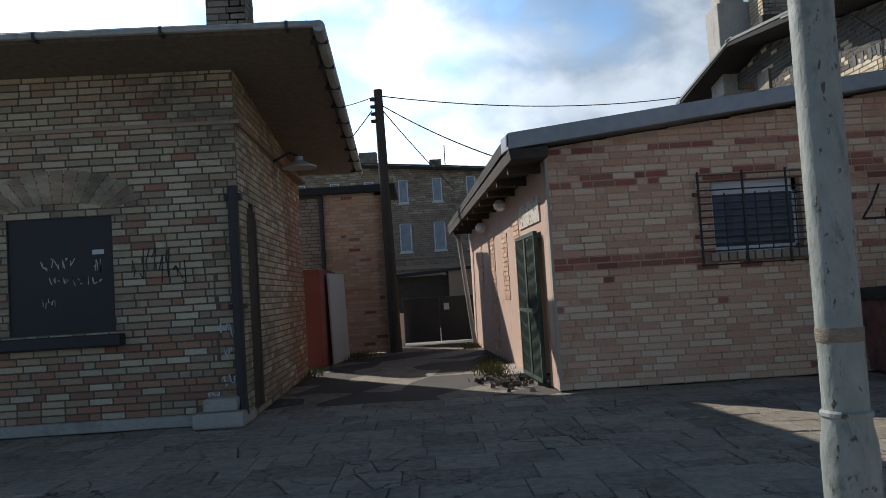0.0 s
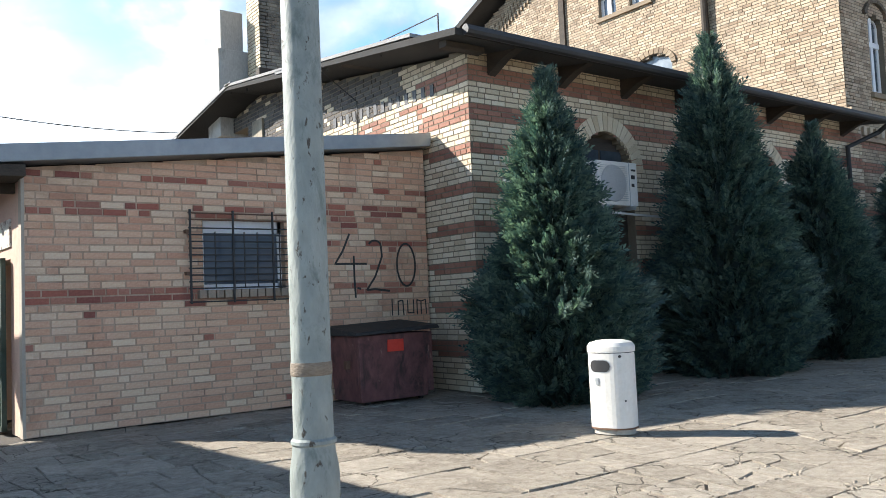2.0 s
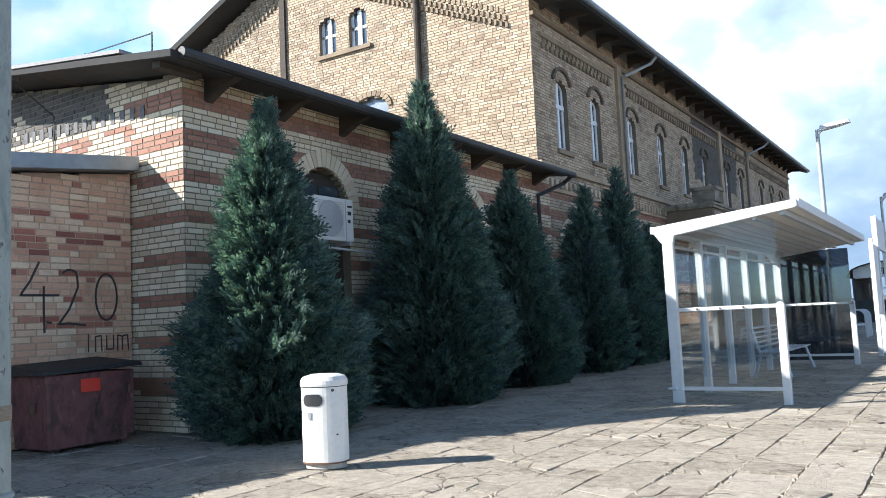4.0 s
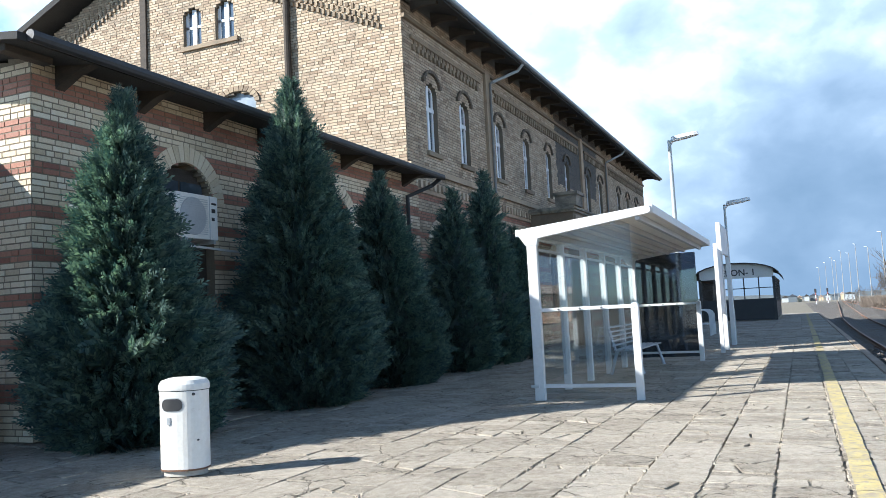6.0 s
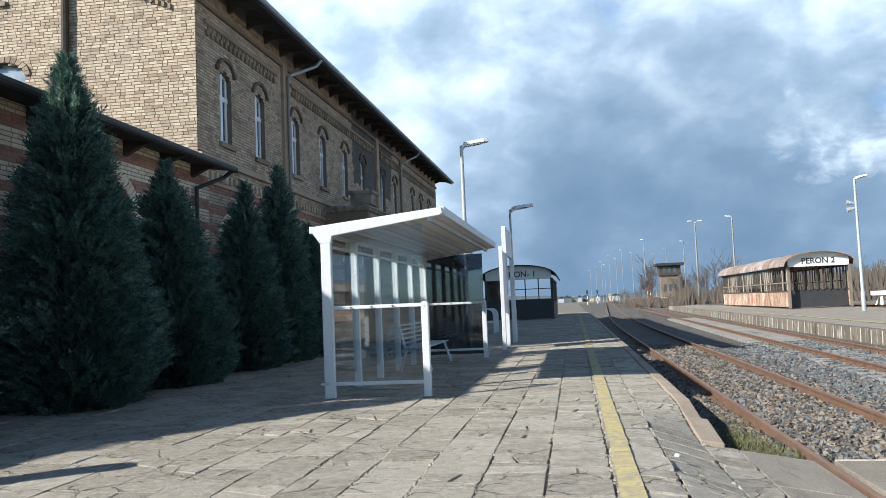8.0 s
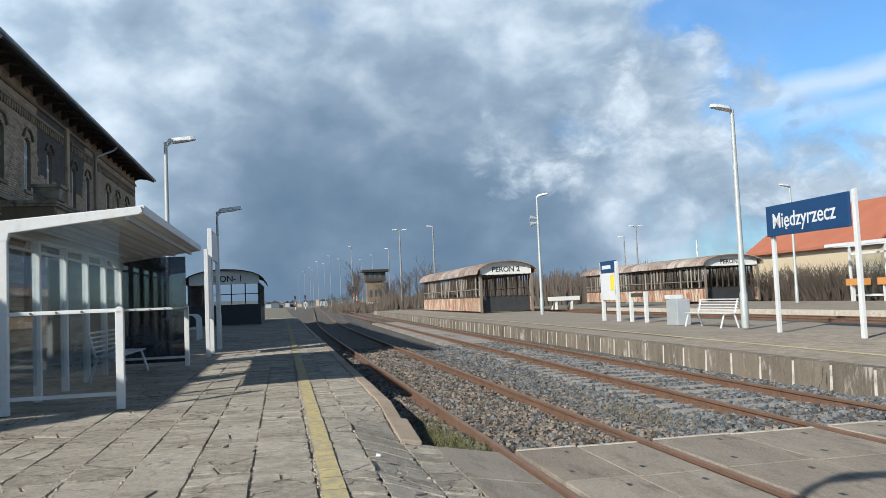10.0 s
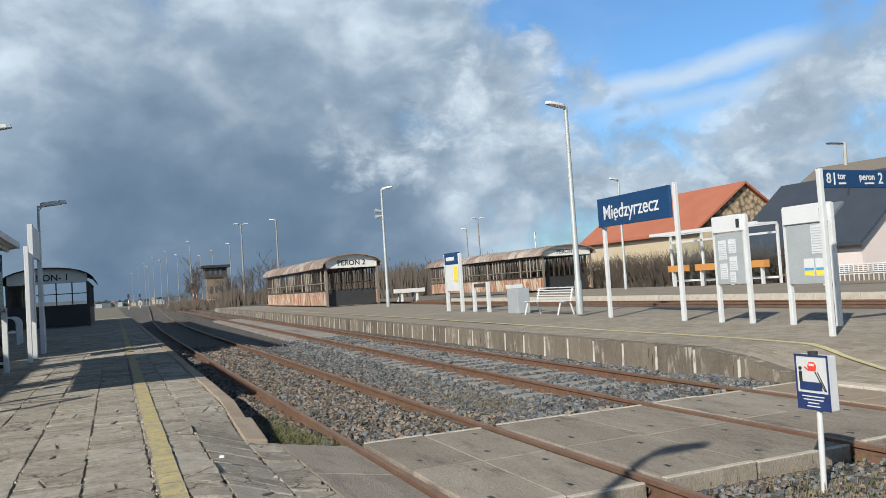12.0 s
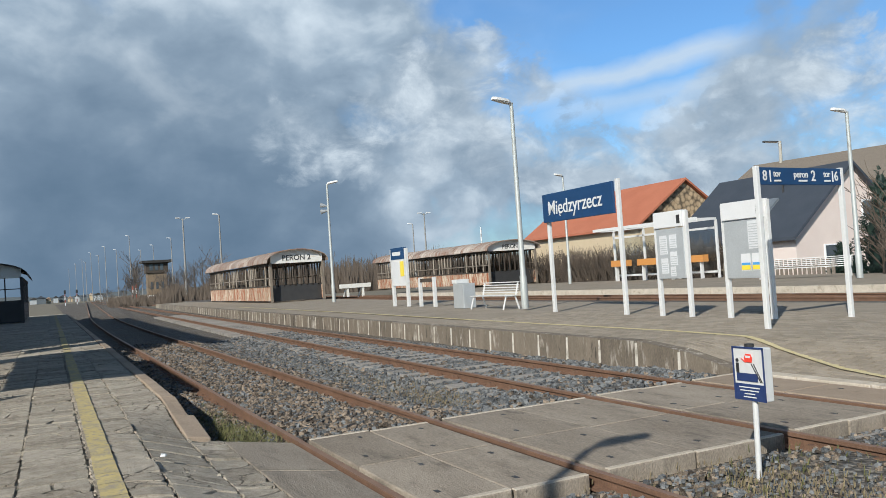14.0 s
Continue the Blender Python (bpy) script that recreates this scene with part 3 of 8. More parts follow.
M["sleeper"] = surface("sleeper", (0.22, 0.205, 0.185), (0.36, 0.335, 0.305), 0.9, 50, 2, 0.4, stain=(0.12, 0.10, 0.08), stain_amt=0.7, each=0.6)
M["grass"] = surface("grass", (0.07, 0.078, 0.028), (0.155, 0.15, 0.06), 0.85, 9, 2, 0.0, each=0.9)
M["dry_weed"] = surface("dry_weed", (0.15, 0.12, 0.07), (0.25, 0.205, 0.12), 0.9, 9, 2, 0.0, each=0.9)
M["far_wood"] = surface("far_wood", (0.10, 0.085, 0.07), (0.16, 0.13, 0.11), 0.95, 9, 0.2, 0.0, each=0.9)
M["hill_far"] = surface("hill_far", (0.09, 0.11, 0.13), (0.13, 0.15, 0.16), 0.95, 0.3, 0.02, 0.0)
M["lens"] = surface("lens", (0.72, 0.73, 0.72), (0.8, 0.8, 0.8), 0.35, 20, 2, 0.0)

# ---- builders ----
BASE = {}


def thing(name, at, label, category, group="", kind="", turn=None):
    """An Empty at the base of a thing, which parents its parts."""
    ob = tagged(new(name), label, category, group, kind)
    ob.empty_display_size = 0.2
    ob.matrix_world = pose(*at, 0, 0, turn or 0.0)
    BASE[ob] = Vector(at) if turn is None else Vector((0, 0, 0))
    return ob


class Geo:
    """Collects faces in metres, then links them as one mesh."""

    def __init__(self):
        self.v, self.f, self.m = [], [], []

    def face(self, pts, mi=0):
        k = len(self.v)
        self.v += [tuple(p) for p in pts]
        self.f.append(tuple(range(k, k + len(pts))))
        self.m.append(mi)
        return self

    def solid(self, lower, upper, mi=0):
        """A closed body between two rings of the same count."""
        n, k = len(lower), len(self.v)
        self.v += [tuple(p) for p in lower] + [tuple(p) for p in upper]
        self.f.append(tuple(range(k + n - 1, k - 1, -1)))
        self.f.append(tuple(range(k + n, k + 2 * n)))
        for i in range(n):
            j = (i + 1) % n
            self.f.append((k + i, k + j, k + n + j, k + n + i))
        self.m += [mi] * (n + 2)
        return self

    def box(self, x0, x1, y0, y1, z0, z1, mi=0):
        x0, x1, y0, y1, z0, z1 = min(x0, x1), max(x0, x1), min(y0, y1), max(y0, y1), min(z0, z1), max(z0, z1)
        ring = [(x0, y0), (x1, y0), (x1, y1), (x0, y1)]
        return self.solid([(x, y, z0) for x, y in ring], [(x, y, z1) for x, y in ring], mi)

    def beam(self, p, q, w, h, mi=0):
        """A square bar from p to q, w wide and h high."""
        p, q = Vector(p), Vector(q)
        d = (q - p).normalized()
        side = d.cross(Vector((0, 0, 1)))
        side = Vector((1, 0, 0)) if side.length < 1e-4 else side.normalized()
        up = side.cross(d)
        ring = [(-w / 2, -h / 2), (w / 2, -h / 2), (w / 2, h / 2), (-w / 2, h / 2)]
        return self.solid([p + side * a + up * b for a, b in ring], [q + side * a + up * b for a, b in ring], mi)

    def rod(self, p, q, r0, r1=None, n=10, mi=0):
        p, q = Vector(p), Vector(q)
        r1 = r0 if r1 is None else r1
        d = (q - p).normalized()
        side = d.orthogonal().normalized()
        up = d.cross(side)
        circ = [(math.cos(2 * math.pi * i / n), math.sin(2 * math.pi * i / n)) for i in range(n)]
        return self.solid([p + side * a * r0 + up * b * r0 for a, b in circ], [q + side * a * r1 + up * b * r1 for a, b in circ], mi)

    def pipe(self, pts, r, n=8, mi=0):
        """One bent tube through the points, with closed ends."""
        pts = [Vector(p) for p in pts]
        k, last, side = len(self.v), len(pts) - 1, None
        for i, p in enumerate(pts):
            a = (p - pts[i - 1]).normalized() if i else None
            b = (pts[i + 1] - p).normalized() if i < last else None
            d = ((a + b) if a and b else (a or b)).normalized()
            side = d.orthogonal().normalized() if side is None else (side - d * side.dot(d)).normalized()
            up = d.cross(side)
            for j in range(n):
                w = 2 * math.pi * j / n
                self.v.append(tuple(p + side * r * math.cos(w) + up * r * math.sin(w)))
        self.f += [tuple(range(k + n - 1, k - 1, -1)), tuple(range(k + last * n, k + last * n + n))]
        for i in range(last):
            for j in range(n):
                m_ = (j + 1) % n
                self.f.append((k + i * n + j, k + i * n + m_, k + (i + 1) * n + m_, k + (i + 1) * n + j))
        self.m += [mi] * (2 + last * n)
        return self

    def lathe(self, profile, at=(0, 0, 0), n=24, mi=0):
        """Turned body from (radius, height) pairs."""
        k = len(self.v)
        for r, z in profile:
            self.v += [(at[0] + r * math.cos(2 * math.pi * i / n), at[1] + r * math.sin(2 * math.pi * i / n), at[2] + z) for i in range(n)]
        for a in range(len(profile) - 1):
            for i in range(n):
                j = (i + 1) % n
                self.f.append((k + a * n + i, k + a * n + j, k + (a + 1) * n + j, k + (a + 1) * n + i))
                self.m.append(mi)
        self.f.append(tuple(range(k + n - 1, k - 1, -1)))
        e = k + (len(profile) - 1) * n
        self.f.append(tuple(range(e, e + n)))
        self.m += [mi, mi]
        return self

    def prism(self, poly, axis, a, b, mi=0):
        """A polygon in the other two axes, drawn out along one axis from a to b."""
        put = {"x": lambda c, p: (c, p[0], p[1]), "y": lambda c, p: (p[0], c, p[1]), "z": lambda c, p: (p[0], p[1], c)}[axis]
        return self.solid([put(a, p) for p in poly], [put(b, p) for p in poly], mi)

    def link(self, name, mats, parent=None, label="", smooth=False, bevel=0.0, weld=False):
        me = bpy.data.meshes.new(name)
        off = BASE.get(parent, Vector((0, 0, 0)))
        me.from_pydata([(x - off.x, y - off.y, z - off.z) for x, y, z in self.v], [], self.f)
        mats = mats if isinstance(mats, (list, tuple)) else [mats]
        for m in mats:
            me.materials.append(M[m])
        if len(mats) > 1:
            me.polygons.foreach_set("material_index", self.m)
        if smooth:
            me.polygons.foreach_set("use_smooth", [True] * len(self.f))
        bm = bmesh.new()
        bm.from_mesh(me)
        if weld:
            bmesh.ops.remove_doubles(bm, verts=bm.verts, dist=0.0006)
            bm.to_mesh(me)
        if len(self.f) < 3000:
            bmesh.ops.recalc_face_normals(bm, faces=bm.faces)
            bm.to_mesh(me)
        bm.free()
        ob = new(name, me)
        if smooth:
            me.set_sharp_from_angle(angle=radians(40))
        if parent is not None:
            ob.parent = parent
            BASE[ob] = off
        if bevel:
            bv = ob.modifiers.new("bevel", "BEVEL")
            bv.width, bv.segments, bv.limit_method = bevel, 2, "ANGLE"
        if label:
            ob["label"] = label
        return ob


def solo(name, geo, mats, label, category, kind="", group="", smooth=False, bevel=0.0, weld=False):
    """A thing of a single mesh."""
    return tagged(geo.link(name, mats, None, "", smooth, bevel, weld), label, category, group, kind)


def blocked(openings, z):
    out = []
    for o in openings:
        iv = o(z)
        if iv:
            out.append(iv)
    return sorted(out)


def free(u0, u1, cuts):
    out, a = [], u0
    for c0, c1 in cuts:
        if c0 > a:
            out.append((a, min(c0, u1)))
        a = max(a, c1)
    if a < u1:
        out.append((a, u1))
    return [(p, q) for p, q in out if q - p > 0.004]


def rect(u0, u1, z0, z1):
    return lambda z: (u0, u1) if z0 < z < z1 else None


def arch(u0, u1, z0, spring, rise):
    """An opening with a rounded head."""
    c, h = (u0 + u1) / 2, (u1 - u0) / 2

    def at(z):
        if z0 < z <= spring:
            return (u0, u1)
        if spring < z < spring + rise:
            w = h * math.sqrt(max(0.0, 1 - ((z - spring) / rise) ** 2))
            return (c - w, c + w)
        return None
    return at


def brick_face(parent, o, u, n, length, top, brick_mat, mortar_mat, openings=(), course=0.077, long=0.25, band=None, thick=0.3, bottom=0.0, singles=0, proud=0.007, near=None, seed=1, label=""):
    """A wall of courses: a backing with its openings, and bricks that stand proud of recessed joints.
    band(z, u, rnd): True where a brick takes the second brick material. singles: how many are objects of their own."""
    rnd = random.Random(seed)
    o, u, n = Vector(o), Vector(u), Vector(n)
    topf = top if callable(top) else (lambda s: top)
    tmax = max(topf(length * i / 40) for i in range(41))
    rows = int((tmax - bottom) / course) + 1
    back = Geo()

    def at(s, d, z):
        return o + u * s + n * d + Vector((0, 0, z))

    for r in range(rows):
        z0, z1 = bottom + r * course, bottom + (r + 1) * course
        for p, q in free(0, length, blocked(openings, (z0 + z1) / 2)):
            n_ = 1 if min(topf(p), topf(q), topf((p + q) / 2)) >= z1 else max(1, int((q - p) / 0.25))
            for k in range(n_):
                a, b = p + (q - p) * k / n_, p + (q - p) * (k + 1) / n_
                ta, tb = min(z1, topf(a)), min(z1, topf(b))
                if ta <= z0 + 0.002 or tb <= z0 + 0.002:
                    continue
                back.solid([at(a, 0, z0), at(b, 0, z0), at(b, -thick, z0), at(a, -thick, z0)], [at(a, 0, ta), at(b, 0, tb), at(b, -thick, tb), at(a, -thick, ta)])
    wall = back.link("wall", mortar_mat, parent, label, weld=True)
    joint = 0.011
    cells = []
    for r in range(rows):
        z0 = bottom + r * course + joint / 2
        z1 = z0 + course - joint
        zm = (z0 + z1) / 2
        cuts = blocked(openings, zm)
        s = -rnd.random() * long if r % 2 else -long * 0.5 + 0.06 * rnd.random()
        while s < length:
            bl = long if rnd.random() < 0.72 else long * 0.5
            for a, b in free(max(0.0, s + joint / 2), min(length, s + bl - joint / 2), cuts):
                if b - a > 0.02 and topf((a + b) / 2) >= z1:
                    cells.append((a, b, z0, z1))
            s += bl
    pick = set()
    if singles:
        full = [i for i, c in enumerate(cells) if abs((c[1] - c[0]) - (long - joint)) < 0.002]
        if near:
            full.sort(key=lambda i: (cells[i][0] - near[0]) ** 2 + (cells[i][2] - near[1]) ** 2)
        pick = set(full[:singles])
    verts, faces, mids = [], [], []
    shared = {}
    for i, (a, b, z0, z1) in enumerate(cells):
        second = int(band((z0 + z1) / 2, (a + b) / 2, rnd)) if band else 0
        if i in pick:
            key = second
            if key not in shared:
                g = Geo()
                h, hh, e = (long - joint) / 2, (course - joint) / 2, 0.004
                ring = lambda d, k: [u * (-h + k) + n * d + Vector((0, 0, -hh + k)), u * (h - k) + n * d + Vector((0, 0, -hh + k)), u * (h - k) + n * d + Vector((0, 0, hh - k)), u * (-h + k) + n * d + Vector((0, 0, hh - k))]
                g.solid(ring(-0.03, 0), ring(proud, e))
                me = bpy.data.meshes.new("brick")
                me.from_pydata(g.v, [], g.f)
                me.materials.append(M[brick_mat[second]])
                shared[key] = me
            ob = new("brick", shared[key])
            ob.parent = wall
            ob.location = at((a + b) / 2, (rnd.random() - 0.5) * 0.004, (z0 + z1) / 2) - BASE.get(wall, Vector())
            continue
        e, d = 0.004, proud + (rnd.random() - 0.5) * 0.005
        k = len(verts)
        for dd, q in ((-0.01, 0.0), (d, e)):
            for ss, zz in ((a + q, z0 + q), (b - q, z0 + q), (b - q, z1 - q), (a + q, z1 - q)):
                verts.append(at(ss, dd, zz))
        faces += [(k + 4, k + 5, k + 6, k + 7), (k, k + 1, k + 5, k + 4), (k + 1, k + 2, k + 6, k + 5), (k + 2, k + 3, k + 7, k + 6), (k + 3, k, k + 4, k + 7)]
        mids += [second] * 5
    if verts:
        g = Geo()
        g.v, g.f, g.m = [tuple(p) for p in verts], faces, mids
        tagged(g.link("bricks", list(brick_mat), wall), kind="stuff")
    return wall


def voussoirs(parent, o, u, n, cu, spring, half, rise, depth, mat, count, name="arch_brick", proud=0.02, start=0.0, end=math.pi):
    """A ring of bricks set on end round the head of an opening."""
    o, u, n = Vector(o), Vector(u), Vector(n)
    for i in range(count):
        g = Geo()
        a0 = start + (end - start) * (i + 0.06) / count
        a1 = start + (end - start) * (i + 0.94) / count
        ring = []
        for a, k in ((a0, 0), (a1, 0), (a1, depth), (a0, depth)):
            ring.append(u * (cu - (half + k) * math.cos(a)) + Vector((0, 0, spring + (rise + k) * math.sin(a))))
        g.solid([o + p - n * 0.05 for p in ring], [o + p + n * proud for p in ring])
        g.link(name, mat, parent)


def script(name, body, at, size, mat, axis_turn, parent=None, depth=0.003, label="", align="CENTER", shear=0.0, bold=0.014):
    """Lettering in the built-in font, made into a mesh. axis_turn: the Euler angles of the sign's face."""
    cu = bpy.data.curves.new(name, "FONT")
    cu.body, cu.size, cu.extrude, cu.align_x, cu.align_y, cu.shear = body, size, depth, align, "CENTER", shear
    cu.offset = bold * size
    tmp = bpy.data.objects.new(name, cu)
    scene.collection.objects.link(tmp)
    me = bpy.data.meshes.new_from_object(tmp.evaluated_get(bpy.context.evaluated_depsgraph_get()))
    bpy.data.objects.remove(tmp)
    m = pose(*at, *axis_turn)
    off = BASE.get(parent, Vector((0, 0, 0)))
    me.transform(Matrix.Translation(-off) @ m)
    me.materials.clear()
    me.materials.append(M[mat])
    ob = new(name, me)
    ob.parent = parent
    if label:
        ob["label"] = label
    return ob


def text_width(body, size):
    cu = bpy.data.curves.new("probe", "FONT")
    cu.body, cu.size = body, size
    tmp = bpy.data.objects.new("probe", cu)
    scene.collection.objects.link(tmp)
    me = bpy.data.meshes.new_from_object(tmp.evaluated_get(bpy.context.evaluated_depsgraph_get()))
    w = max(v.co.x for v in me.vertices) - min(v.co.x for v in me.vertices)
    bpy.data.objects.remove(tmp)
    bpy.data.meshes.remove(me)
    return w

# ---- ground, platforms and tracks ----
RAIL = -0.33


def smooth(a, b, x):
    t = min(1.0, max(0.0, (x - a) / (b - a)))
    return t * t * (3 - 2 * t)


def deck(x, y):
    """Height of the first platform: level, falling to the crossing at its edge."""
    return -0.21 * smooth(10.4, 8.2, x) * smooth(-0.45, -1.40, y) - 0.012 + 0.012 * noise.noise((x * 0.7, y * 0.7, 0.3))


def line1(x):
    return -2.94 - (0.0004 * (x - 30) ** 2 if 30 < x < 75 else (0.81 + 0.036 * (x - 75) if x >= 75 else 0.0))


def line2(x):
    return -6.52 - 0.024 * max(0.0, x - 8)


def edge2(x):
    return -8.18 - 0.028 * max(0.0, x - 9)


g = Geo()
g.face([(-2500, -2500, -0.62), (2500, -2500, -0.62), (2500, 2500, -0.62), (-2500, 2500, -0.62)])
solo("ground", g, "earth", "brown bare earth and dry grass of the station yard", "ground", "structure")

# ballast bed, gently humped, from the first platform to the second
g = Geo()
xs = [-14 + 0.5 * i for i in range(90)] + [31 + 4 * i for i in range(70)]
ys = [-1.42 - 0.22 * i for i in range(33)]


def bed(x, y):
    t1, t2 = line1(x), line2(x)
    z = -0.56 + 0.125 * smooth(1.7, 1.0, abs(y - t1)) + 0.09 * smooth(1.8, 1.0, abs(y - t2)) + 0.035 * noise.noise((x * 1.1, y * 1.1, 2.0))
    z += 0.11 * smooth(2.6, 4.9, x) * smooth(10.5, 8.2, x)
    z += 0.10 * smooth(t2 - 1.0, t2 - 1.5, y)
    z = min(z, -0.47 if 4.8 < x < 8.2 else -0.385)
    return z - (0.02 if abs(abs(y - t2) - 0.75) < 0.15 or abs(abs(y - t1) - 0.75) < 0.15 else 0)


for a, b in zip(xs, xs[1:]):
    for c, d_ in zip(ys, ys[1:]):
        sa, sb = edge2(a) + 8.18, edge2(b) + 8.18
        f0, f1 = (c + 1.42) / -7.0, (d_ + 1.42) / -7.0
        g.face([(a, d_ + sa * f1, bed(a, d_)), (b, d_ + sb * f1, bed(b, d_)), (b, c + sb * f0, bed(b, c)), (a, c + sa * f0, bed(a, c))])
solo("trackbed", g, "ballast", "grey-brown stone ballast between the two platforms", "trackbed", "structure", smooth=True)

# loose stones where the camera is near
rng = random.Random(5)
g = Geo()
for i in range(60000):
    x = 2.2 + 26 * rng.random() ** 1.7
    y = -1.5 - 6.6 * rng.random()
    if 5.0 < x < 8.05:
        continue
    t1, t2 = line1(x), line2(x)
    if min(abs(y - t1 - 0.75), abs(y - t1 + 0.75), abs(y - t2 - 0.75), abs(y - t2 + 0.75)) < 0.09:
        continue
    fresh = y < -4.3 or x < 5
    if x < 4.9 and rng.random() < 0.3:
        continue
    if abs(y - t2) < 1.25 and x > 2 and abs((x - 2.3 + 0.31) % 0.62 - 0.31) < 0.14 and rng.random() < 0.85:
        continue
    s = (0.015 + 0.017 * rng.random() if fresh else 0.009 + 0.017 * rng.random()) + 0.0008 * x * rng.random()
    if x < 5:
        s *= 0.72
    z = bed(x, y) + s * 0.25
    k = len(g.v)
    ca, sa = math.cos(6.28 * rng.random()), 0.0
    sa = math.sqrt(max(0.0, 1 - ca * ca))
    tx, ty = 0.9 * (rng.random() - 0.5), 0.9 * (rng.random() - 0.5)
    for dx, dy, dz in ((-1, -1, -1), (1, -1, -1), (1, 1, -1), (-1, 1, -1), (-1, -1, 1), (1, -1, 1), (1, 1, 1), (-1, 1, 1)):
        px, py, pz = (d * s * (0.45 + 0.6 * rng.random()) for d in (dx, dy, dz * 0.8))
        g.v.append((x + px * ca - py * sa, y + px * sa + py * ca, z + pz + px * tx + py * ty))
    g.f += [(k + 4, k + 5, k + 6, k + 7), (k, k + 1, k + 5, k + 4), (k + 1, k + 2, k + 6, k + 5), (k + 2, k + 3, k + 7, k + 6), (k + 3, k, k + 4, k + 7)]
    g.m += [0 if rng.random() < ((0.55 if x < 5 else 0.85) if fresh else 0.3) else 1] * 5
solo("gravel", g, ["stone_grey", "stone_brown"], "loose grey and brown crushed stones along the rails", "gravel", "stuff")


def track(name, line, label, x0=-14.0, x1=320.0, sleepers=True, z=RAIL, sunk=0.0):
    t = thing(name, (8, line(8), z), label, "track", "railway tracks")
    for side in (-0.75, 0.75):
        g = Geo()
        xs = [x0 + (x1 - x0) * (i / 90) ** 1.7 for i in range(91)]
        prof = [(-0.065, -0.14), (0.065, -0.14), (0.065, -0.125), (0.012, -0.11), (0.012, -0.045), (0.035, -0.035), (0.035, -0.004), (0.028, 0.0), (-0.028, 0.0), (-0.035, -0.004), (-0.035, -0.035), (-0.012, -0.045), (-0.012, -0.11), (-0.065, -0.125)]
        n_ = len(prof)
        for x in xs:
            g.v += [(x, line(x) + side + p, z + q) for p, q in prof]
        for i in range(len(xs) - 1):
            for j in range(n_):
                k = (j + 1) % n_
                g.f.append((i * n_ + j, i * n_ + k, (i + 1) * n_ + k, (i + 1) * n_ + j))
                g.m.append(1 if j == 7 else 0)
        g.link("rail", ["rust", "rail_top"], t, "rust-brown steel rail")
    if sleepers:
        body = Geo().box(-0.13, 0.13, -1.25, 1.25, -0.10, 0.0)
        clip = Geo().solid([(-0.07, -0.05, 0.0), (0.07, -0.05, 0.0), (0.07, 0.05, 0.0), (-0.07, 0.05, 0.0)], [(-0.03, -0.03, 0.06), (0.03, -0.03, 0.06), (0.03, 0.03, 0.06), (-0.03, 0.03, 0.06)])
        mb, mc = bpy.data.meshes.new("sleeper"), bpy.data.meshes.new("clip")
        mb.from_pydata(body.v, [], body.f)
        mc.from_pydata(clip.v, [], clip.f)
        mb.materials.append(M["sleeper"])
        mc.materials.append(M["rust"])
        x = 2.3
        while x < 60:
            if not 4.8 < x < 8.2:
                s = new("sleeper", mb)
                s.parent = t
                s.location = Vector((x, line(x), z - 0.138 - sunk)) - BASE[t]
                for yy in (-0.85, -0.65, 0.65, 0.85):
                    if x < 30:
                        c = new("clip", mc)
                        c.parent, c.location = s, (0, yy, max(0.0, sunk))
            x += 0.62
    return t


track("railway_track", line1, "old rusty railway track in weedy ballast beside the platform", sunk=0.07)
track("railway_track", line2, "rust-brown railway track on concrete sleepers in grey ballast", sunk=-0.022)

# level crossing of concrete panels between and beside the rails
cr = thing("level_crossing", (6.5, -4.5, RAIL), "worn concrete slab level crossing over two tracks", "crossing", kind="structure")
for i, (y0, y1) in enumerate(((-1.44, -2.12), (-2.28, -2.92), (-2.94, -3.60), (-3.78, -4.66), (-4.68, -5.68), (-5.86, -6.50), (-6.52, -7.18), (-7.38, -8.15))):
    for x0, x1 in ((5.06, 6.52), (6.54, 8.0)):
        if i == 0:
            Geo().solid([(x0, y0, -0.62), (x1, y0, -0.62), (x1, y1, -0.62), (x0, y1, -0.62)], [(x0, y0, -0.225), (x1, y0, -0.225), (x1, y1, RAIL - 0.01), (x0, y1, RAIL - 0.01)]).link("panel", "track_panel", cr, bevel=0.012)
            continue
        for hx, hy in ((0.22, 0.3), (0.8, 0.7)):
            ax, ay = x0 + (x1 - x0) * hx, y0 + (y1 - y0) * hy
            Geo().box(ax - 0.035, ax + 0.035, ay - 0.018, ay + 0.018, RAIL - 0.03, RAIL - 0.009 + 0.01 * (i % 2)).link("lifting_hole", "dark_metal", cr)
        Geo().box(x0, x1, y0, y1, -0.62, RAIL - 0.012 + 0.01 * (i % 2)).link("panel", "kerb" if i in (0, 7) else "track_panel", cr, bevel=0.012)
        top_ = RAIL - 0.012 + 0.01 * (i % 2)
        for xr in ((x0 + 0.004, x0 + 0.055) if x0 < 6 else (x1 - 0.055, x1 - 0.004),):
            Geo().box(xr[0], xr[1], y1 + 0.006, y0 - 0.006, top_ - 0.02, top_ + 0.007).link("rim", "panel_rim", cr, bevel=0.004)

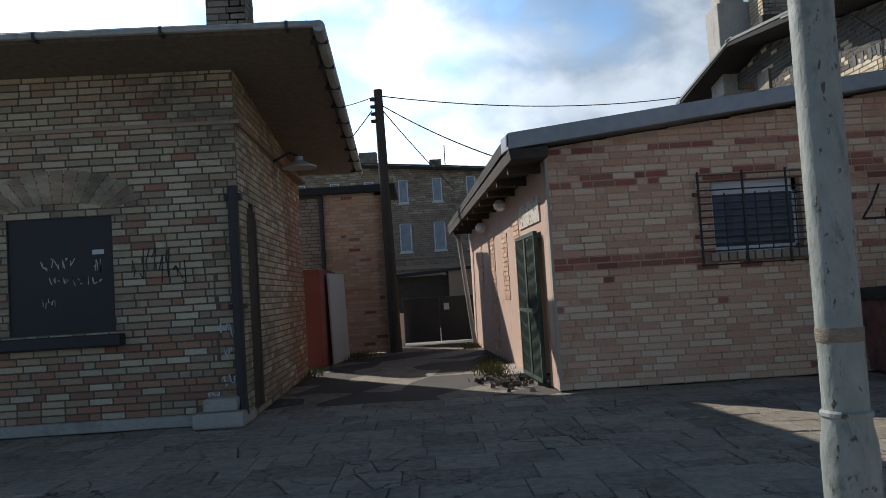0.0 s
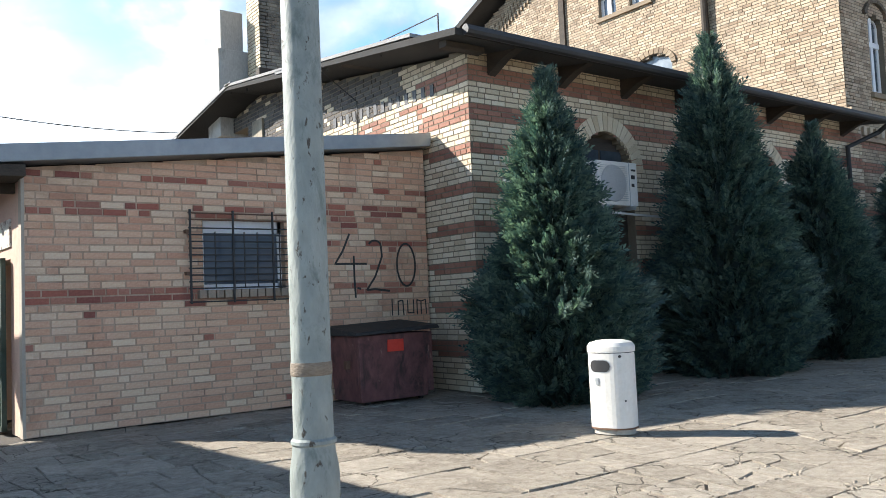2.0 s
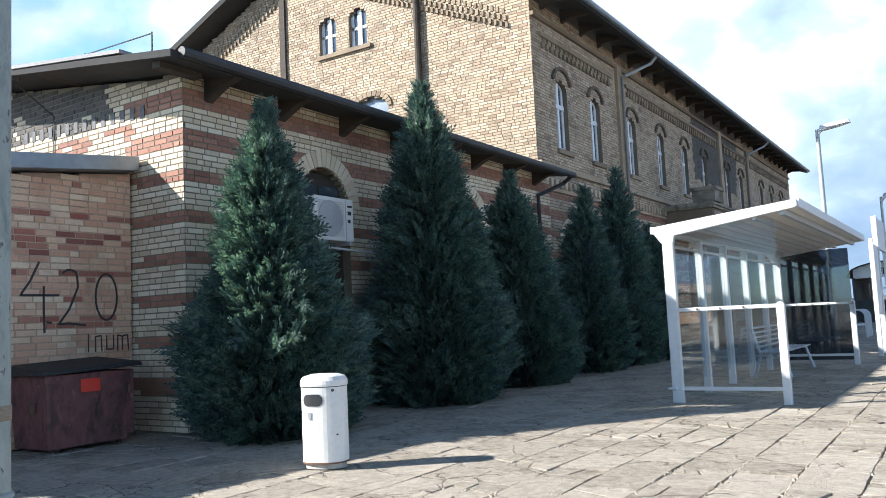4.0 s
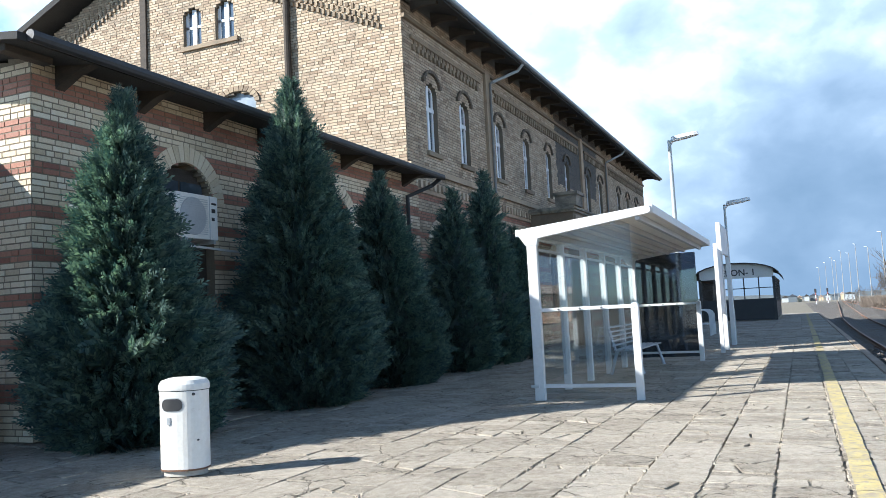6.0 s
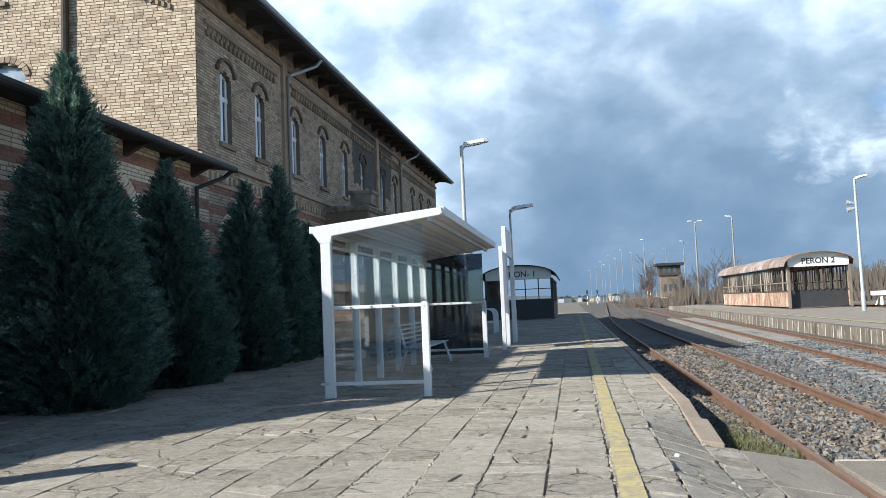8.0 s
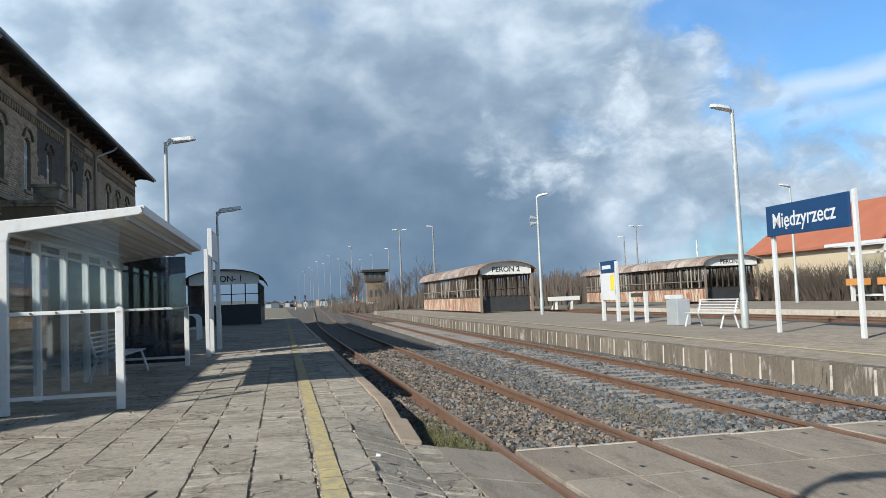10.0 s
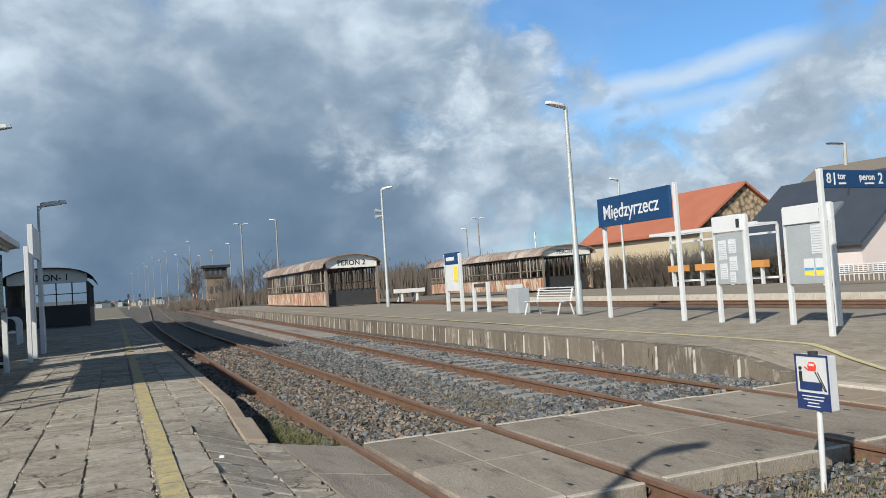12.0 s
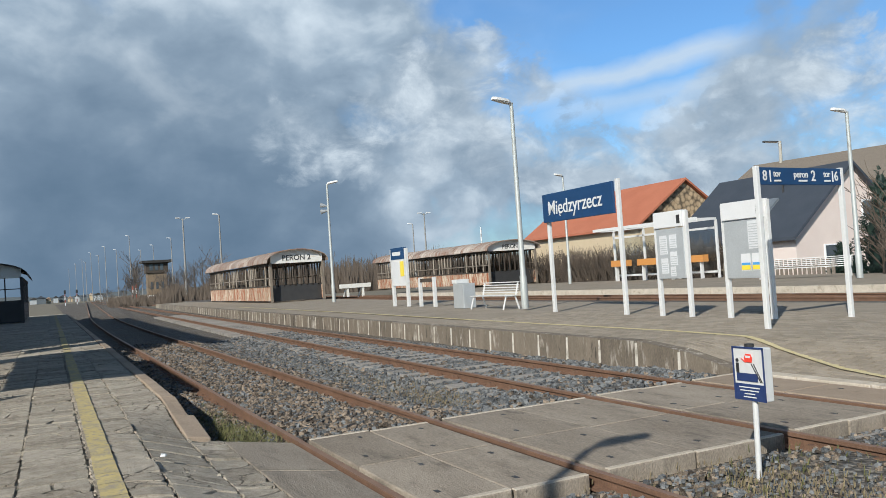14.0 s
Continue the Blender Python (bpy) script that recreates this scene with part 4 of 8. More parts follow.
# first platform: body, edge stones, yellow line
g = Geo()
g.box(-60, 10.6, -0.45, 75, -0.7, -0.031).box(10.6, 75, -1.16, 75, -0.7, -0.031).box(-60, 5.0, -1.5, -0.45, -0.7, -0.42)
for i in range(14):
    for j in range(5):
        xa, xb, ya, yb = 5.0 + i * 0.4, 5.4 + i * 0.4, -1.44 + j * 0.198, -1.242 + j * 0.198
        if xa > 8.1 and yb < -1.2:
            ya = yb = -1.2
        zz = lambda x, y: deck(x, y) - 0.028
        g.solid([(xa, ya, -0.7), (xb, ya, -0.7), (xb, yb, -0.7), (xa, yb, -0.7)], [(xa, ya, zz(xa, ya)), (xb, ya, zz(xb, ya)), (xb, yb, zz(xb, yb)), (xa, yb, zz(xa, yb))])
solo("platform_base", g, "joint", "dark soil under the platform paving", "platform", "structure", weld=True)

curb = thing("platform_edge", (20, -1.25, -0.5), "worn concrete edge stones along the platform", "kerb", kind="structure")
x = 8.25
while x < 74:
    L = 1.0
    g = Geo()
    x1 = x + L - 0.012
    y0, y1 = -1.30 - 0.07 * smooth(9.6, 8.2, x), -1.14
    g.solid([(x, y0, -0.62), (x1, y0, -0.62), (x1, y1, -0.62), (x, y1, -0.62)], [(x, y0 - 0.0, deck(x, -1.3) + 0.004), (x1, y0, deck(x1, -1.3) + 0.004), (x1, y1, deck(x1, -1.14) + 0.012), (x, y1, deck(x, -1.14) + 0.012)])
    g.link("edge_stone", "kerb", curb, bevel=0.015)
    x += L

# second platform, its wall of concrete panels and yellow line
g = Geo()


def deck2(x, y):
    return -0.055 - 0.27 * smooth(-10.2, -8.2, y) * smooth(9.7, 8.1, x)


pts = [(11.2, edge2(11.2) - 0.1)] + [(x, edge2(x) - 0.1) for x in (20, 30, 45, 60, 80, 96)]
back = [(96, -13.5), (60, -14.9 - 4.0), (30, -16.8), (12, -16.8), (-10, -16.8), (-10, -10.2), (11.2, -10.2)]
g.prism(pts + back, "z", -0.62, -0.055)
for i in range(30):
    for j in range(8):
        xa, xb, ya, yb = -10 + 21.2 * i / 30, -10 + 21.2 * (i + 1) / 30, -10.2 + 0.235 * j, -10.2 + 0.235 * (j + 1)
        g.solid([(xa, ya, -0.62), (xb, ya, -0.62), (xb, yb, -0.62), (xa, yb, -0.62)], [(xa, ya, deck2(xa, ya)), (xb, ya, deck2(xb, ya)), (xb, yb, deck2(xb, yb)), (xa, yb, deck2(xa, yb))])
solo("platform_base", g, "deck_grey", "grey second platform", "platform", "structure", weld=True)
w2 = thing("platform_wall", (20, -8.3, -0.6), "stained concrete panel wall of the second platform", "wall", kind="structure")
x = 8.12
while x < 90:
    L = 0.98
    a, b = edge2(x) + 0.02, edge2(x + L) + 0.02
    za, zb = deck2(x, -8.2) + 0.05, deck2(x + L, -8.2) + 0.05
    Geo().solid([(x, a, -0.62), (x + L - 0.045, b, -0.62), (x + L - 0.045, b - 0.24, -0.62), (x, a - 0.24, -0.62)], [(x, a - 0.02, za), (x + L - 0.045, b - 0.02, zb), (x + L - 0.045, b - 0.24, zb + 0.004), (x, a - 0.24, za + 0.004)]).link("panel", "p2_wall", w2)
    if x < 60:
        Geo().solid([(x + L - 0.055, b + 0.004, -0.6), (x + L + 0.010, b + 0.004, -0.6), (x + L, b - 0.05, -0.6), (x + L - 0.045, b - 0.05, -0.6)], [(x + L - 0.05, b - 0.012, zb - 0.03), (x + L - 0.0, b - 0.012, zb - 0.03), (x + L - 0.005, b - 0.05, zb - 0.03), (x + L - 0.04, b - 0.05, zb - 0.03)]).link("joint_rib", "mortar_white", w2)
    x += L
for k in range(3):
    xa, xb = 5.05 + 1.0 * k, 6.03 + 1.0 * k
    Geo().solid([(xa, -8.16, -0.62), (xb, -8.16, -0.62), (xb, -8.36, -0.62), (xa, -8.36, -0.62)], [(xa, -8.17, deck2(xa, -8.2) + 0.02), (xb, -8.17, deck2(xb, -8.2) + 0.02), (xb, -8.35, deck2(xb, -8.35) + 0.024), (xa, -8.35, deck2(xa, -8.35) + 0.024)]).link("edge_stone", "panel_rim", w2, bevel=0.012)
g = Geo()
line = [(53.6, -11.0), (40, -10.8), (29.3, -10.55), (19, -10.15), (13.9, -10.0), (11.3, -9.95), (9.25, -9.75), (8.1, -9.3), (6.85, -8.8), (5.6, -8.5)]
for (ax, ay), (bx, by) in zip(line, line[1:]):
    for k in range(6):
        (cx, cy), (ex, ey) = (ax + (bx - ax) * k / 6, ay + (by - ay) * k / 6), (ax + (bx - ax) * (k + 1) / 6, ay + (by - ay) * (k + 1) / 6)
        g.face([(cx, cy - 0.075, deck2(cx, cy) + 0.019), (ex, ey - 0.075, deck2(ex, ey) + 0.019), (ex, ey + 0.075, deck2(ex, ey) + 0.019), (cx, cy + 0.075, deck2(cx, cy) + 0.019)])
tagged(g.link("yellow_line", "yellow_fresh"), "faded yellow safety line on the second platform", "line", kind="structure")

# ---- the small brick outbuilding with the boarded window ----
X, Y = (1, 0, 0), (0, 1, 0)
lb = thing("brick_outbuilding", (-5, 11, 0), "old sooty yellow-brick outbuilding with boarded window and overhanging roof", "building")
FX = -9.0
brick_face(lb, (FX, 8.6, 0), X, (0, -1, 0), 7.045, 4.05, ("old_brick", "old_red"), "mortar_dark", [rect(-4.41 - FX, -3.3 - FX, 1.02, 2.3)], band=lambda z, s, r: (z < 0.95 and r.random() < 0.6) or r.random() < 0.06, bottom=0.12, singles=300, near=(5.4, 1.6), seed=3)
brick_face(lb, (-1.95, 8.6, 0), (-0.02, 0.9998, 0), (0.9998, 0.02, 0), 4.95, lambda s: 4.05 - 0.075 * s, ("old_brick", "old_red"), "mortar_dark", [arch(0.35, 0.95, 0.1, 2.1, 0.28)], band=lambda z, s, r: s > 3.2 and r.random() < 0.8, bottom=0.0, seed=4)
Geo().box(FX, -1.93, 8.54, 8.9, 0.0, 0.12).link("plinth", "concrete", lb, "worn pale stone plinth", bevel=0.015)
for bx in ((FX, -1.89, 8.565, 8.7, 3.18, 3.225), (-2.06, -1.92, 8.7, 13.5, 3.18, 3.225)):
    Geo().box(*bx).link("string_course", "grey_brick", lb, bevel=0.006)
voussoirs(lb, (0, 8.6, 0), X, (0, -1, 0), -3.86, 2.31, 0.56, 0.12, 0.36, "old_brick", 15, proud=0.012, start=0.25, end=math.pi - 0.25)
bw = Geo().box(-4.41, -3.3, 8.62, 8.66, 1.02, 2.3).link("boarded_window", "black_sheet", lb, "black sheet over the window, scrawled in chalk", bevel=0.004)
Geo().box(-4.55, -3.2, 8.44, 8.66, 0.90, 1.02).link("sill", "black_sheet", lb, bevel=0.01)
Geo().box(-2.04, -1.99, 8.96, 9.54, 0.1, 2.36).link("door", "timber_dark", lb, "dark blind doorway")
# roof: shallow planes with boarded eaves, gutter on the alley side
g = Geo()
g.solid([(FX, 7.7, 3.92), (-0.98, 7.7, 3.84), (-1.1, 13.6, 3.34), (FX, 13.6, 3.42)], [(FX, 7.68, 4.0), (-0.94, 7.68, 3.92), (-1.08, 13.6, 3.42), (FX, 13.6, 3.5)])
g.link("eave_board", "timber_grey", lb, "weathered boarded eaves")
g = Geo()
g.solid([(FX, 7.66, 4.0), (-0.92, 7.66, 3.92), (-1.06, 13.65, 3.42), (FX, 13.65, 3.5)], [(FX, 7.70, 4.05), (-1.0, 7.75, 3.97), (-1.14, 13.6, 3.47), (FX, 13.6, 3.55)])
g.link("roof", "roof_felt", lb, "dark felt roof with ragged edge")
g = Geo().pipe([(FX, 7.63, 3.97), (-0.9, 7.63, 3.89)], 0.035)
g.link("edge_pipe", "galvanised", lb, "dull zinc gutter along the eaves")
for i in range(7):
    x = -8.4 + i * 1.2
    Geo().box(x, x + 0.03, 7.59, 7.70, 3.90 - 0.01 * i, 3.985 - 0.01 * i).link("gutter_hook", "dark_metal", lb)
for i in range(9):
    y = 7.9 + i * 0.68
    z = 3.87 - 0.51 * (y - 7.62) / 6.08
    Geo().box(-1.0 - 0.016 * i, -0.83 - 0.016 * i, y, y + 0.025, z - 0.066, z + 0.03).link("gutter_hook", "dark_metal", lb)
g = Geo().pipe([(-0.88, 7.62, 3.87), (-1.02, 13.7, 3.36)], 0.06, 10)
g.link("gutter", "galvanised", lb, "dull zinc gutter on hooks")
ch = thing("chimney_stack", (-2.0, 9.2, 3.9), "square brick chimney on the outbuilding roof", "chimney")
for (o, u, n) in (((-2.3, 9.0, 0), X, (0, -1, 0)), ((-1.86, 9.0, 0), Y, (1, 0, 0))):
    brick_face(ch, o, u, n, 0.44, 6.2, ("stack_brick", "old_red"), "mortar_dark", bottom=4.0, thick=0.2, seed=9)
g = Geo().pipe([(-1.99, 8.52, 2.5), (-1.99, 8.52, 0.3), (-1.96, 8.46, 0.1)], 0.055, 10)
g.box(-2.08, -1.9, 8.5, 8.6, 2.35, 2.42).box(-2.08, -1.9, 8.5, 8.6, 1.2, 1.25)
solo("drain_pipe", g, "dark_metal", "dark iron drainpipe at the outbuilding corner", "pipe")

wl = thing("wall_lamp", (-1.95, 10.9, 3.0), "wide grey enamel wall lamp under the outbuilding eaves", "lamp")
Geo().lathe([(0.24, 0.0), (0.235, 0.02), (0.12, 0.07), (0.06, 0.10), (0.05, 0.16)], (-1.62, 10.9, 3.04), 24).link("shade", "grey_metal", wl, smooth=True)
Geo().pipe([(-1.97, 10.9, 3.15), (-1.75, 10.9, 3.26), (-1.62, 10.9, 3.2)], 0.018, 8).link("arm", "dark_metal", wl)

# ---- alley: red wall, leaning sheet, pier building, pole, gate ----
g = Geo().box(-2.25, -1.92, 14.6, 17.2, 0, 1.80)
solo("garden_wall", g, "red_paint", "low wall painted brick red beside the alley", "wall", "structure", bevel=0.02)
g = Geo().solid([(-1.80, 15.3, 0.0), (-1.62, 16.4, 0.0), (-1.65, 16.42, 0.0), (-1.84, 15.3, 0.0)], [(-1.84, 15.3, 1.72), (-1.66, 16.4, 1.72), (-1.69, 16.42, 1.72), (-1.88, 15.3, 1.72)])
solo("metal_sheet", g, "grey_metal", "pale grey metal sheet leaning on the red wall", "sheet", bevel=0.006)
pb = thing("brick_lean_to", (-1.5, 18.5, 0), "small orange-brick lean-to with a flat tarred roof", "building")
brick_face(pb, (-2.18, 17.7, 0), X, (0, -1, 0), 1.445, 3.52, ("pier_brick", "shed_red"), "mortar_shed", band=lambda z, s, r: r.random() < 0.08, seed=12)
brick_face(pb, (-0.73, 17.7, 0), Y, (1, 0, 0), 1.6, 3.52, ("pier_brick", "shed_red"), "mortar_shed", seed=13)
brick_face(pb, (-3.6, 17.75, 0), X, (0, -1, 0), 1.4, 3.52, ("grey_brick", "old_red"), "mortar_dark", seed=14)
Geo().box(-3.7, -0.55, 17.5, 19.4, 3.52, 3.68).link("roof", "roof_felt", pb, bevel=0.02)
Geo().pipe([(-2.2, 17.62, 3.5), (-2.2, 17.62, 1.7)], 0.05).link("downpipe", "dark_metal", pb)
Geo().box(-2.0, -1.25, 17.66, 17.7, 1.40, 1.45).link("ledge", "pier_brick", pb)

up = thing("utility_pole", (-0.72, 17.5, 0), "tarred wooden utility pole with insulators and wires", "pole")
Geo().rod((-0.72, 17.5, 0), (-0.80, 17.5, 5.75), 0.13, 0.095, 12).link("pole", "pole_wood", up, smooth=True)
g = Geo()
for i in range(4):
    g.rod((-0.98, 17.45, 5.05 + i * 0.16), (-0.86, 17.45, 5.05 + i * 0.16), 0.035, 0.05, 8)
g.link("insulator", "dark_metal", up)


def wire(name, p, q, sag, r=0.012):
    p, q = Vector(p), Vector(q)
    pts = [p.lerp(q, i / 14) - Vector((0, 0, sag * 4 * (i / 14) * (1 - i / 14))) for i in range(15)]
    solo(name, Geo().pipe(pts, r, 5), "black_plastic", "thin black overhead wire strung from the pole", "wire", group="overhead wires")


wire("overhead_wire", (-0.80, 17.5, 5.62), (8.5, 20.5, 6.05), 0.35)
wire("overhead_wire", (-0.80, 17.5, 5.45), (1.6, 16.5, 3.95), 0.08)
wire("overhead_wire", (-0.80, 17.5, 5.40), (0.9, 21.0, 3.9), 0.05)
wire("overhead_wire", (-0.90, 17.5, 5.60), (-2.4, 19, 5.7), 0.05)
wire("overhead_wire", (-0.95, 17.5, 5.30), (-2.0, 18.5, 4.4), 0.03)

gt = thing("yard_gate", (0.3, 19.6, 0), "black sheet-metal yard gate with a small notice", "gate")
for x0, x1 in ((-0.6, 0.28), (0.30, 1.22)):
    Geo().box(x0, x1, 19.58, 19.62, 0.05, 1.12).link("leaf", "black_sheet", gt, bevel=0.006)
Geo().box(0.40, 0.53, 19.565, 19.58, 0.80, 0.96).link("notice", "paper", gt, "small pale notice")
Geo().box(-0.68, -0.58, 19.4, 19.5, 0, 0.78).link("gate_post", "white_old", gt, "whitewashed stub post", bevel=0.01)
gs = thing("garage", (0, 30, 0), "low dark garage with a sloping roof behind the gate", "building")
Geo().box(-1.2, 0.85, 30, 33, 0, 1.85).link("door", "timber_dark", gs, "dark brown garage doors")
Geo().box(0.85, 3.2, 29.5, 33, 0, 2.1).link("wall", "grey_brick", gs)
g = Geo().solid([(-1.4, 29.6, 1.85), (3.4, 29.2, 2.1), (3.4, 33, 2.2), (-1.4, 33, 1.9)], [(-1.4, 29.6, 1.95), (3.4, 29.2, 2.2), (3.4, 33, 2.3), (-1.4, 33, 2.0)])
g.link("roof", "roof_felt", gs)

ap = thing("apartment_house", (0, 42, 0), "three-storey old brown-grey apartment house with white windows", "building")
holes, wins = [], []
for i in range(-3, 6):
    x = -0.85 + 1.70 * i
    holes += [rect(x - 0.24 + 10, x + 0.24 + 10, 5.75, 6.95), rect(x - 0.30 + 10, x + 0.30 + 10, 3.3, 4.75)]
    wins += [(x, 0.24, 5.75, 6.95), (x, 0.30, 3.3, 4.75)]
brick_face(ap, (-10, 40, 0), X, (0, -1, 0), 20, lambda s: 7.95 - 0.085 * (s - 6.6), ("grey_brick", "old_brick"), "mortar_dark", holes, course=0.11, long=0.36, seed=21, band=lambda z, s, r: z > 5.2 and r.random() < 0.5)
for x, h, z0, z1 in wins:
    w = Geo()
    for a in (-h, h - 0.06):
        w.box(x + a, x + a + 0.06, 40.03, 40.12, z0, z1)
    w.box(x - h, x + h, 40.03, 40.12, z0, z0 + 0.06).box(x - h, x + h, 40.03, 40.12, z1 - 0.06, z1)
    wf = w.link("window", "pvc", ap, "white framed window")
    Geo().box(x - h + 0.05, x + h - 0.05, 40.07, 40.10, z0 + 0.05, z1 - 0.05).link("pane", "pane_pale", wf)
    Geo().box(x - h - 0.05, x + h + 0.05, 39.92, 40.03, z0 - 0.08, z0).link("sill", "white_old", wf)
Geo().box(-10, 10, 39.88, 40, 2.4, 2.55).box(-10, 10, 39.9, 40, 2.95, 3.02).link("cornice", "grey_brick", ap)
g = Geo().solid([(-10, 39.6, 8.2), (10, 39.6, 6.55), (10, 46, 6.9), (-10, 46, 8.6)], [(-10, 39.6, 8.32), (10, 39.6, 6.67), (10, 46, 7.1), (-10, 46, 8.8)])
g.link("roof", "roof_felt", ap)
for x0, x1, z in ((-3.0, -2.1, 8.5), (0.55, 1.15, 7.95), (-6, -5.3, 8.9)):
    Geo().box(x0, x1, 40.5, 41.2, 7.2, z).link("chimney", "stack_brick", ap, bevel=0.02)
Geo().rod((1.35, 40.8, 7.2), (1.35, 40.8, 8.7), 0.025, n=6).link("aerial", "dark_metal", ap)

# ---- the lean-to shed with the barred window ----
sh = thing("brick_shed", (4, 10, 0), "single-storey orange-brick shed with barred window and pink plaster side", "building")


def shed_top(s):
    return 2.86 + 0.113 * s


def shed_band(z, s, r):
    """Red courses under and over the window, and the stripes carried on from the annex."""
    if abs(z - 1.49) < 0.085:
        return r.random() < (0.93 if s < 2.1 else 0.6)
    if s > 3.2 and (abs(z - 2.05) < 0.05 or abs(z - 2.52) < 0.09):
        return r.random() < 0.72
    if abs(z - 2.44) < 0.05:
        return r.random() < (0.75 if s < 1.3 else 0.25)
    if abs(z - 2.80) < 0.06:
        return r.random() < 0.7
    return r.random() < 0.018


brick_face(sh, (1.5, 9.45, 0), X, (0, -1, 0), 5.26, shed_top, ("shed_brick", "shed_red"), "mortar_shed", [rect(1.95, 3.02, 1.50, 2.36)], course=0.0815, long=0.262,
           band=lambda z, s, r: shed_band(z, s, r), thick=0.35, singles=300, near=(1.6, 1.2), seed=7)
su = Vector((-0.05, 0.9987, 0)).normalized()
sn = Vector((-0.9987, -0.05, 0)).normalized()
so = Vector((1.5, 9.45, 0))


def side(s, d, z):
    return tuple(so + su * s + sn * d + Vector((0, 0, z)))


def sbox(g, s0, s1, d0, d1, z0, z1, mi=0):
    return g.solid([side(s0, d0, z0), side(s1, d0, z0), side(s1, d1, z0), side(s0, d1, z0)], [side(s0, d0, z1), side(s1, d0, z1), side(s1, d1, z1), side(s0, d1, z1)], mi)


g = Geo()
sbox(g, 0.0, 0.55, 0.0, -0.35, 0, 2.84)
sbox(g, 0.55, 1.95, 0.0, -0.35, 1.92, 2.80)
sbox(g, 1.95, 8.9, 0.0, -0.35, 0, 2.66)
g.link("side_wall", "pink_plaster", sh, "weathered pink plaster with brick showing through")
g = Geo()
sbox(g, -0.02, 0.10, 0.012, -0.02, 0.0, 2.84)
g.link("corner_strip", "edge_plaster", sh)
rp = random.Random(8)
for s0, s1, z0, z1 in ((2.1, 2.5, 0.0, 2.2), (3.3, 3.8, 1.05, 2.1), (4.8, 5.4, 0.1, 2.2), (6.6, 7.0, 1.2, 2.2)):
    g = Geo()
    z = z0
    while z < z1:
        a = s0 + 0.06 * rp.random()
        while a < s1 + 0.1 * rp.random():
            sbox(g, a, a + 0.11, 0.012, -0.02, z, z + 0.062)
            a += 0.125
        z += 0.077
    tagged(g.link("bare_brick", ["shed_brick"], sh, "pale brick showing where plaster has fallen"), kind="stuff")
g = Geo()
sbox(g, 0.5, 2.0, 0.02, -0.01, 2.05, 2.36)
g.link("name_board", "flaked_board", sh, "flaking pale board over the gate")
# roof: fascia of grey sheet along the front, dark underside on the alley side
g = Geo()
g.solid([(1.05, 9.22, 2.84), (6.74, 9.22, 3.47), (6.74, 9.6, 3.47), (1.0, 9.6, 2.84)], [(1.05, 9.20, 3.03), (6.74, 9.20, 3.66), (6.74, 9.6, 3.66), (1.0, 9.6, 3.03)])
g.link("fascia", "sheet_metal", sh, "grey sheet-metal roof edge", bevel=0.01)
g = Geo().solid([(1.04, 9.22, 2.88), (6.74, 9.4, 3.5), (6.74, 19.2, 3.4), (0.58, 18.6, 2.64)], [(1.04, 9.22, 3.02), (6.74, 9.4, 3.64), (6.74, 19.2, 3.55), (0.58, 18.6, 2.76)])
g.link("roof", "roof_felt", sh)
g = Geo()
g.solid([side(-0.2, 0.0, 2.74), side(9.1, 0.0, 2.58), side(9.1, 0.44, 2.54), side(-0.2, 0.44, 2.72)], [side(-0.2, 0.0, 2.86), side(9.1, 0.0, 2.68), side(9.1, 0.46, 2.64), side(-0.2, 0.46, 2.84)])
g.link("soffit", "timber_dark", sh, "dark boarded soffit along the alley")
for i in range(9):
    g = Geo()
    sbox(g, 0.3 + i, 0.38 + i, 0.0, 0.40, 2.62 - 0.017 * i, 2.735 - 0.018 * i)
    g.link("rafter", "timber_dark", sh)
Geo().pipe([(0.62, 18.2, 2.7), (0.80, 18.1, 2.4), (1.02, 18.1, 0.0)], 0.05).link("downpipe", "galvanised", sh)
# window
wn = Geo().box(3.42, 4.55, 9.56, 9.62, 1.50, 1.57).box(3.42, 4.55, 9.56, 9.62, 2.20, 2.36).box(3.42, 3.50, 9.56, 9.62, 1.5, 2.36).box(4.47, 4.55, 9.56, 9.62, 1.5, 2.36).link("window", "pvc", sh, "white window with roller-blind box")
Geo().box(3.49, 4.48, 9.58, 9.60, 1.56, 2.21).link("pane", "pane_blue", wn)
for i in range(12):
    Geo().box(3.37 + i * 0.105, 3.46 + i * 0.105, 9.36, 9.5, 1.40, 1.50).link("sill_brick", "grey_brick", sh, bevel=0.006)
gr = thing("window_grille", (4, 9.4, 1.5), "rusty welded iron grille over the shed window", "grille")
for z in [1.36, 1.52, 1.60, 1.68, 1.76, 1.84, 1.92, 2.00, 2.08, 2.16, 2.24, 2.34, 2.42]:
    Geo().rod((3.25, 9.37, z), (4.72, 9.37, z), 0.009, n=6).link("bar", "rust" if z > 2.3 else "dark_metal", gr)
for x in (3.27, 3.80, 4.32, 4.70):
    Geo().rod((x, 9.36, 1.34), (x, 9.36, 2.46), 0.014, n=6).link("bar", "dark_metal", gr)
for x in (3.58, 3.95, 4.12, 4.42):
    Geo().rod((x, 9.38, 1.52), (x, 9.38, 2.2), 0.008, n=6).link("bar", "dark_metal", gr)
for z in (1.70, 2.2):
    Geo().box(3.22, 3.27, 9.36, 9.46, z - 0.02, z + 0.02).link("lug", "rust", gr)
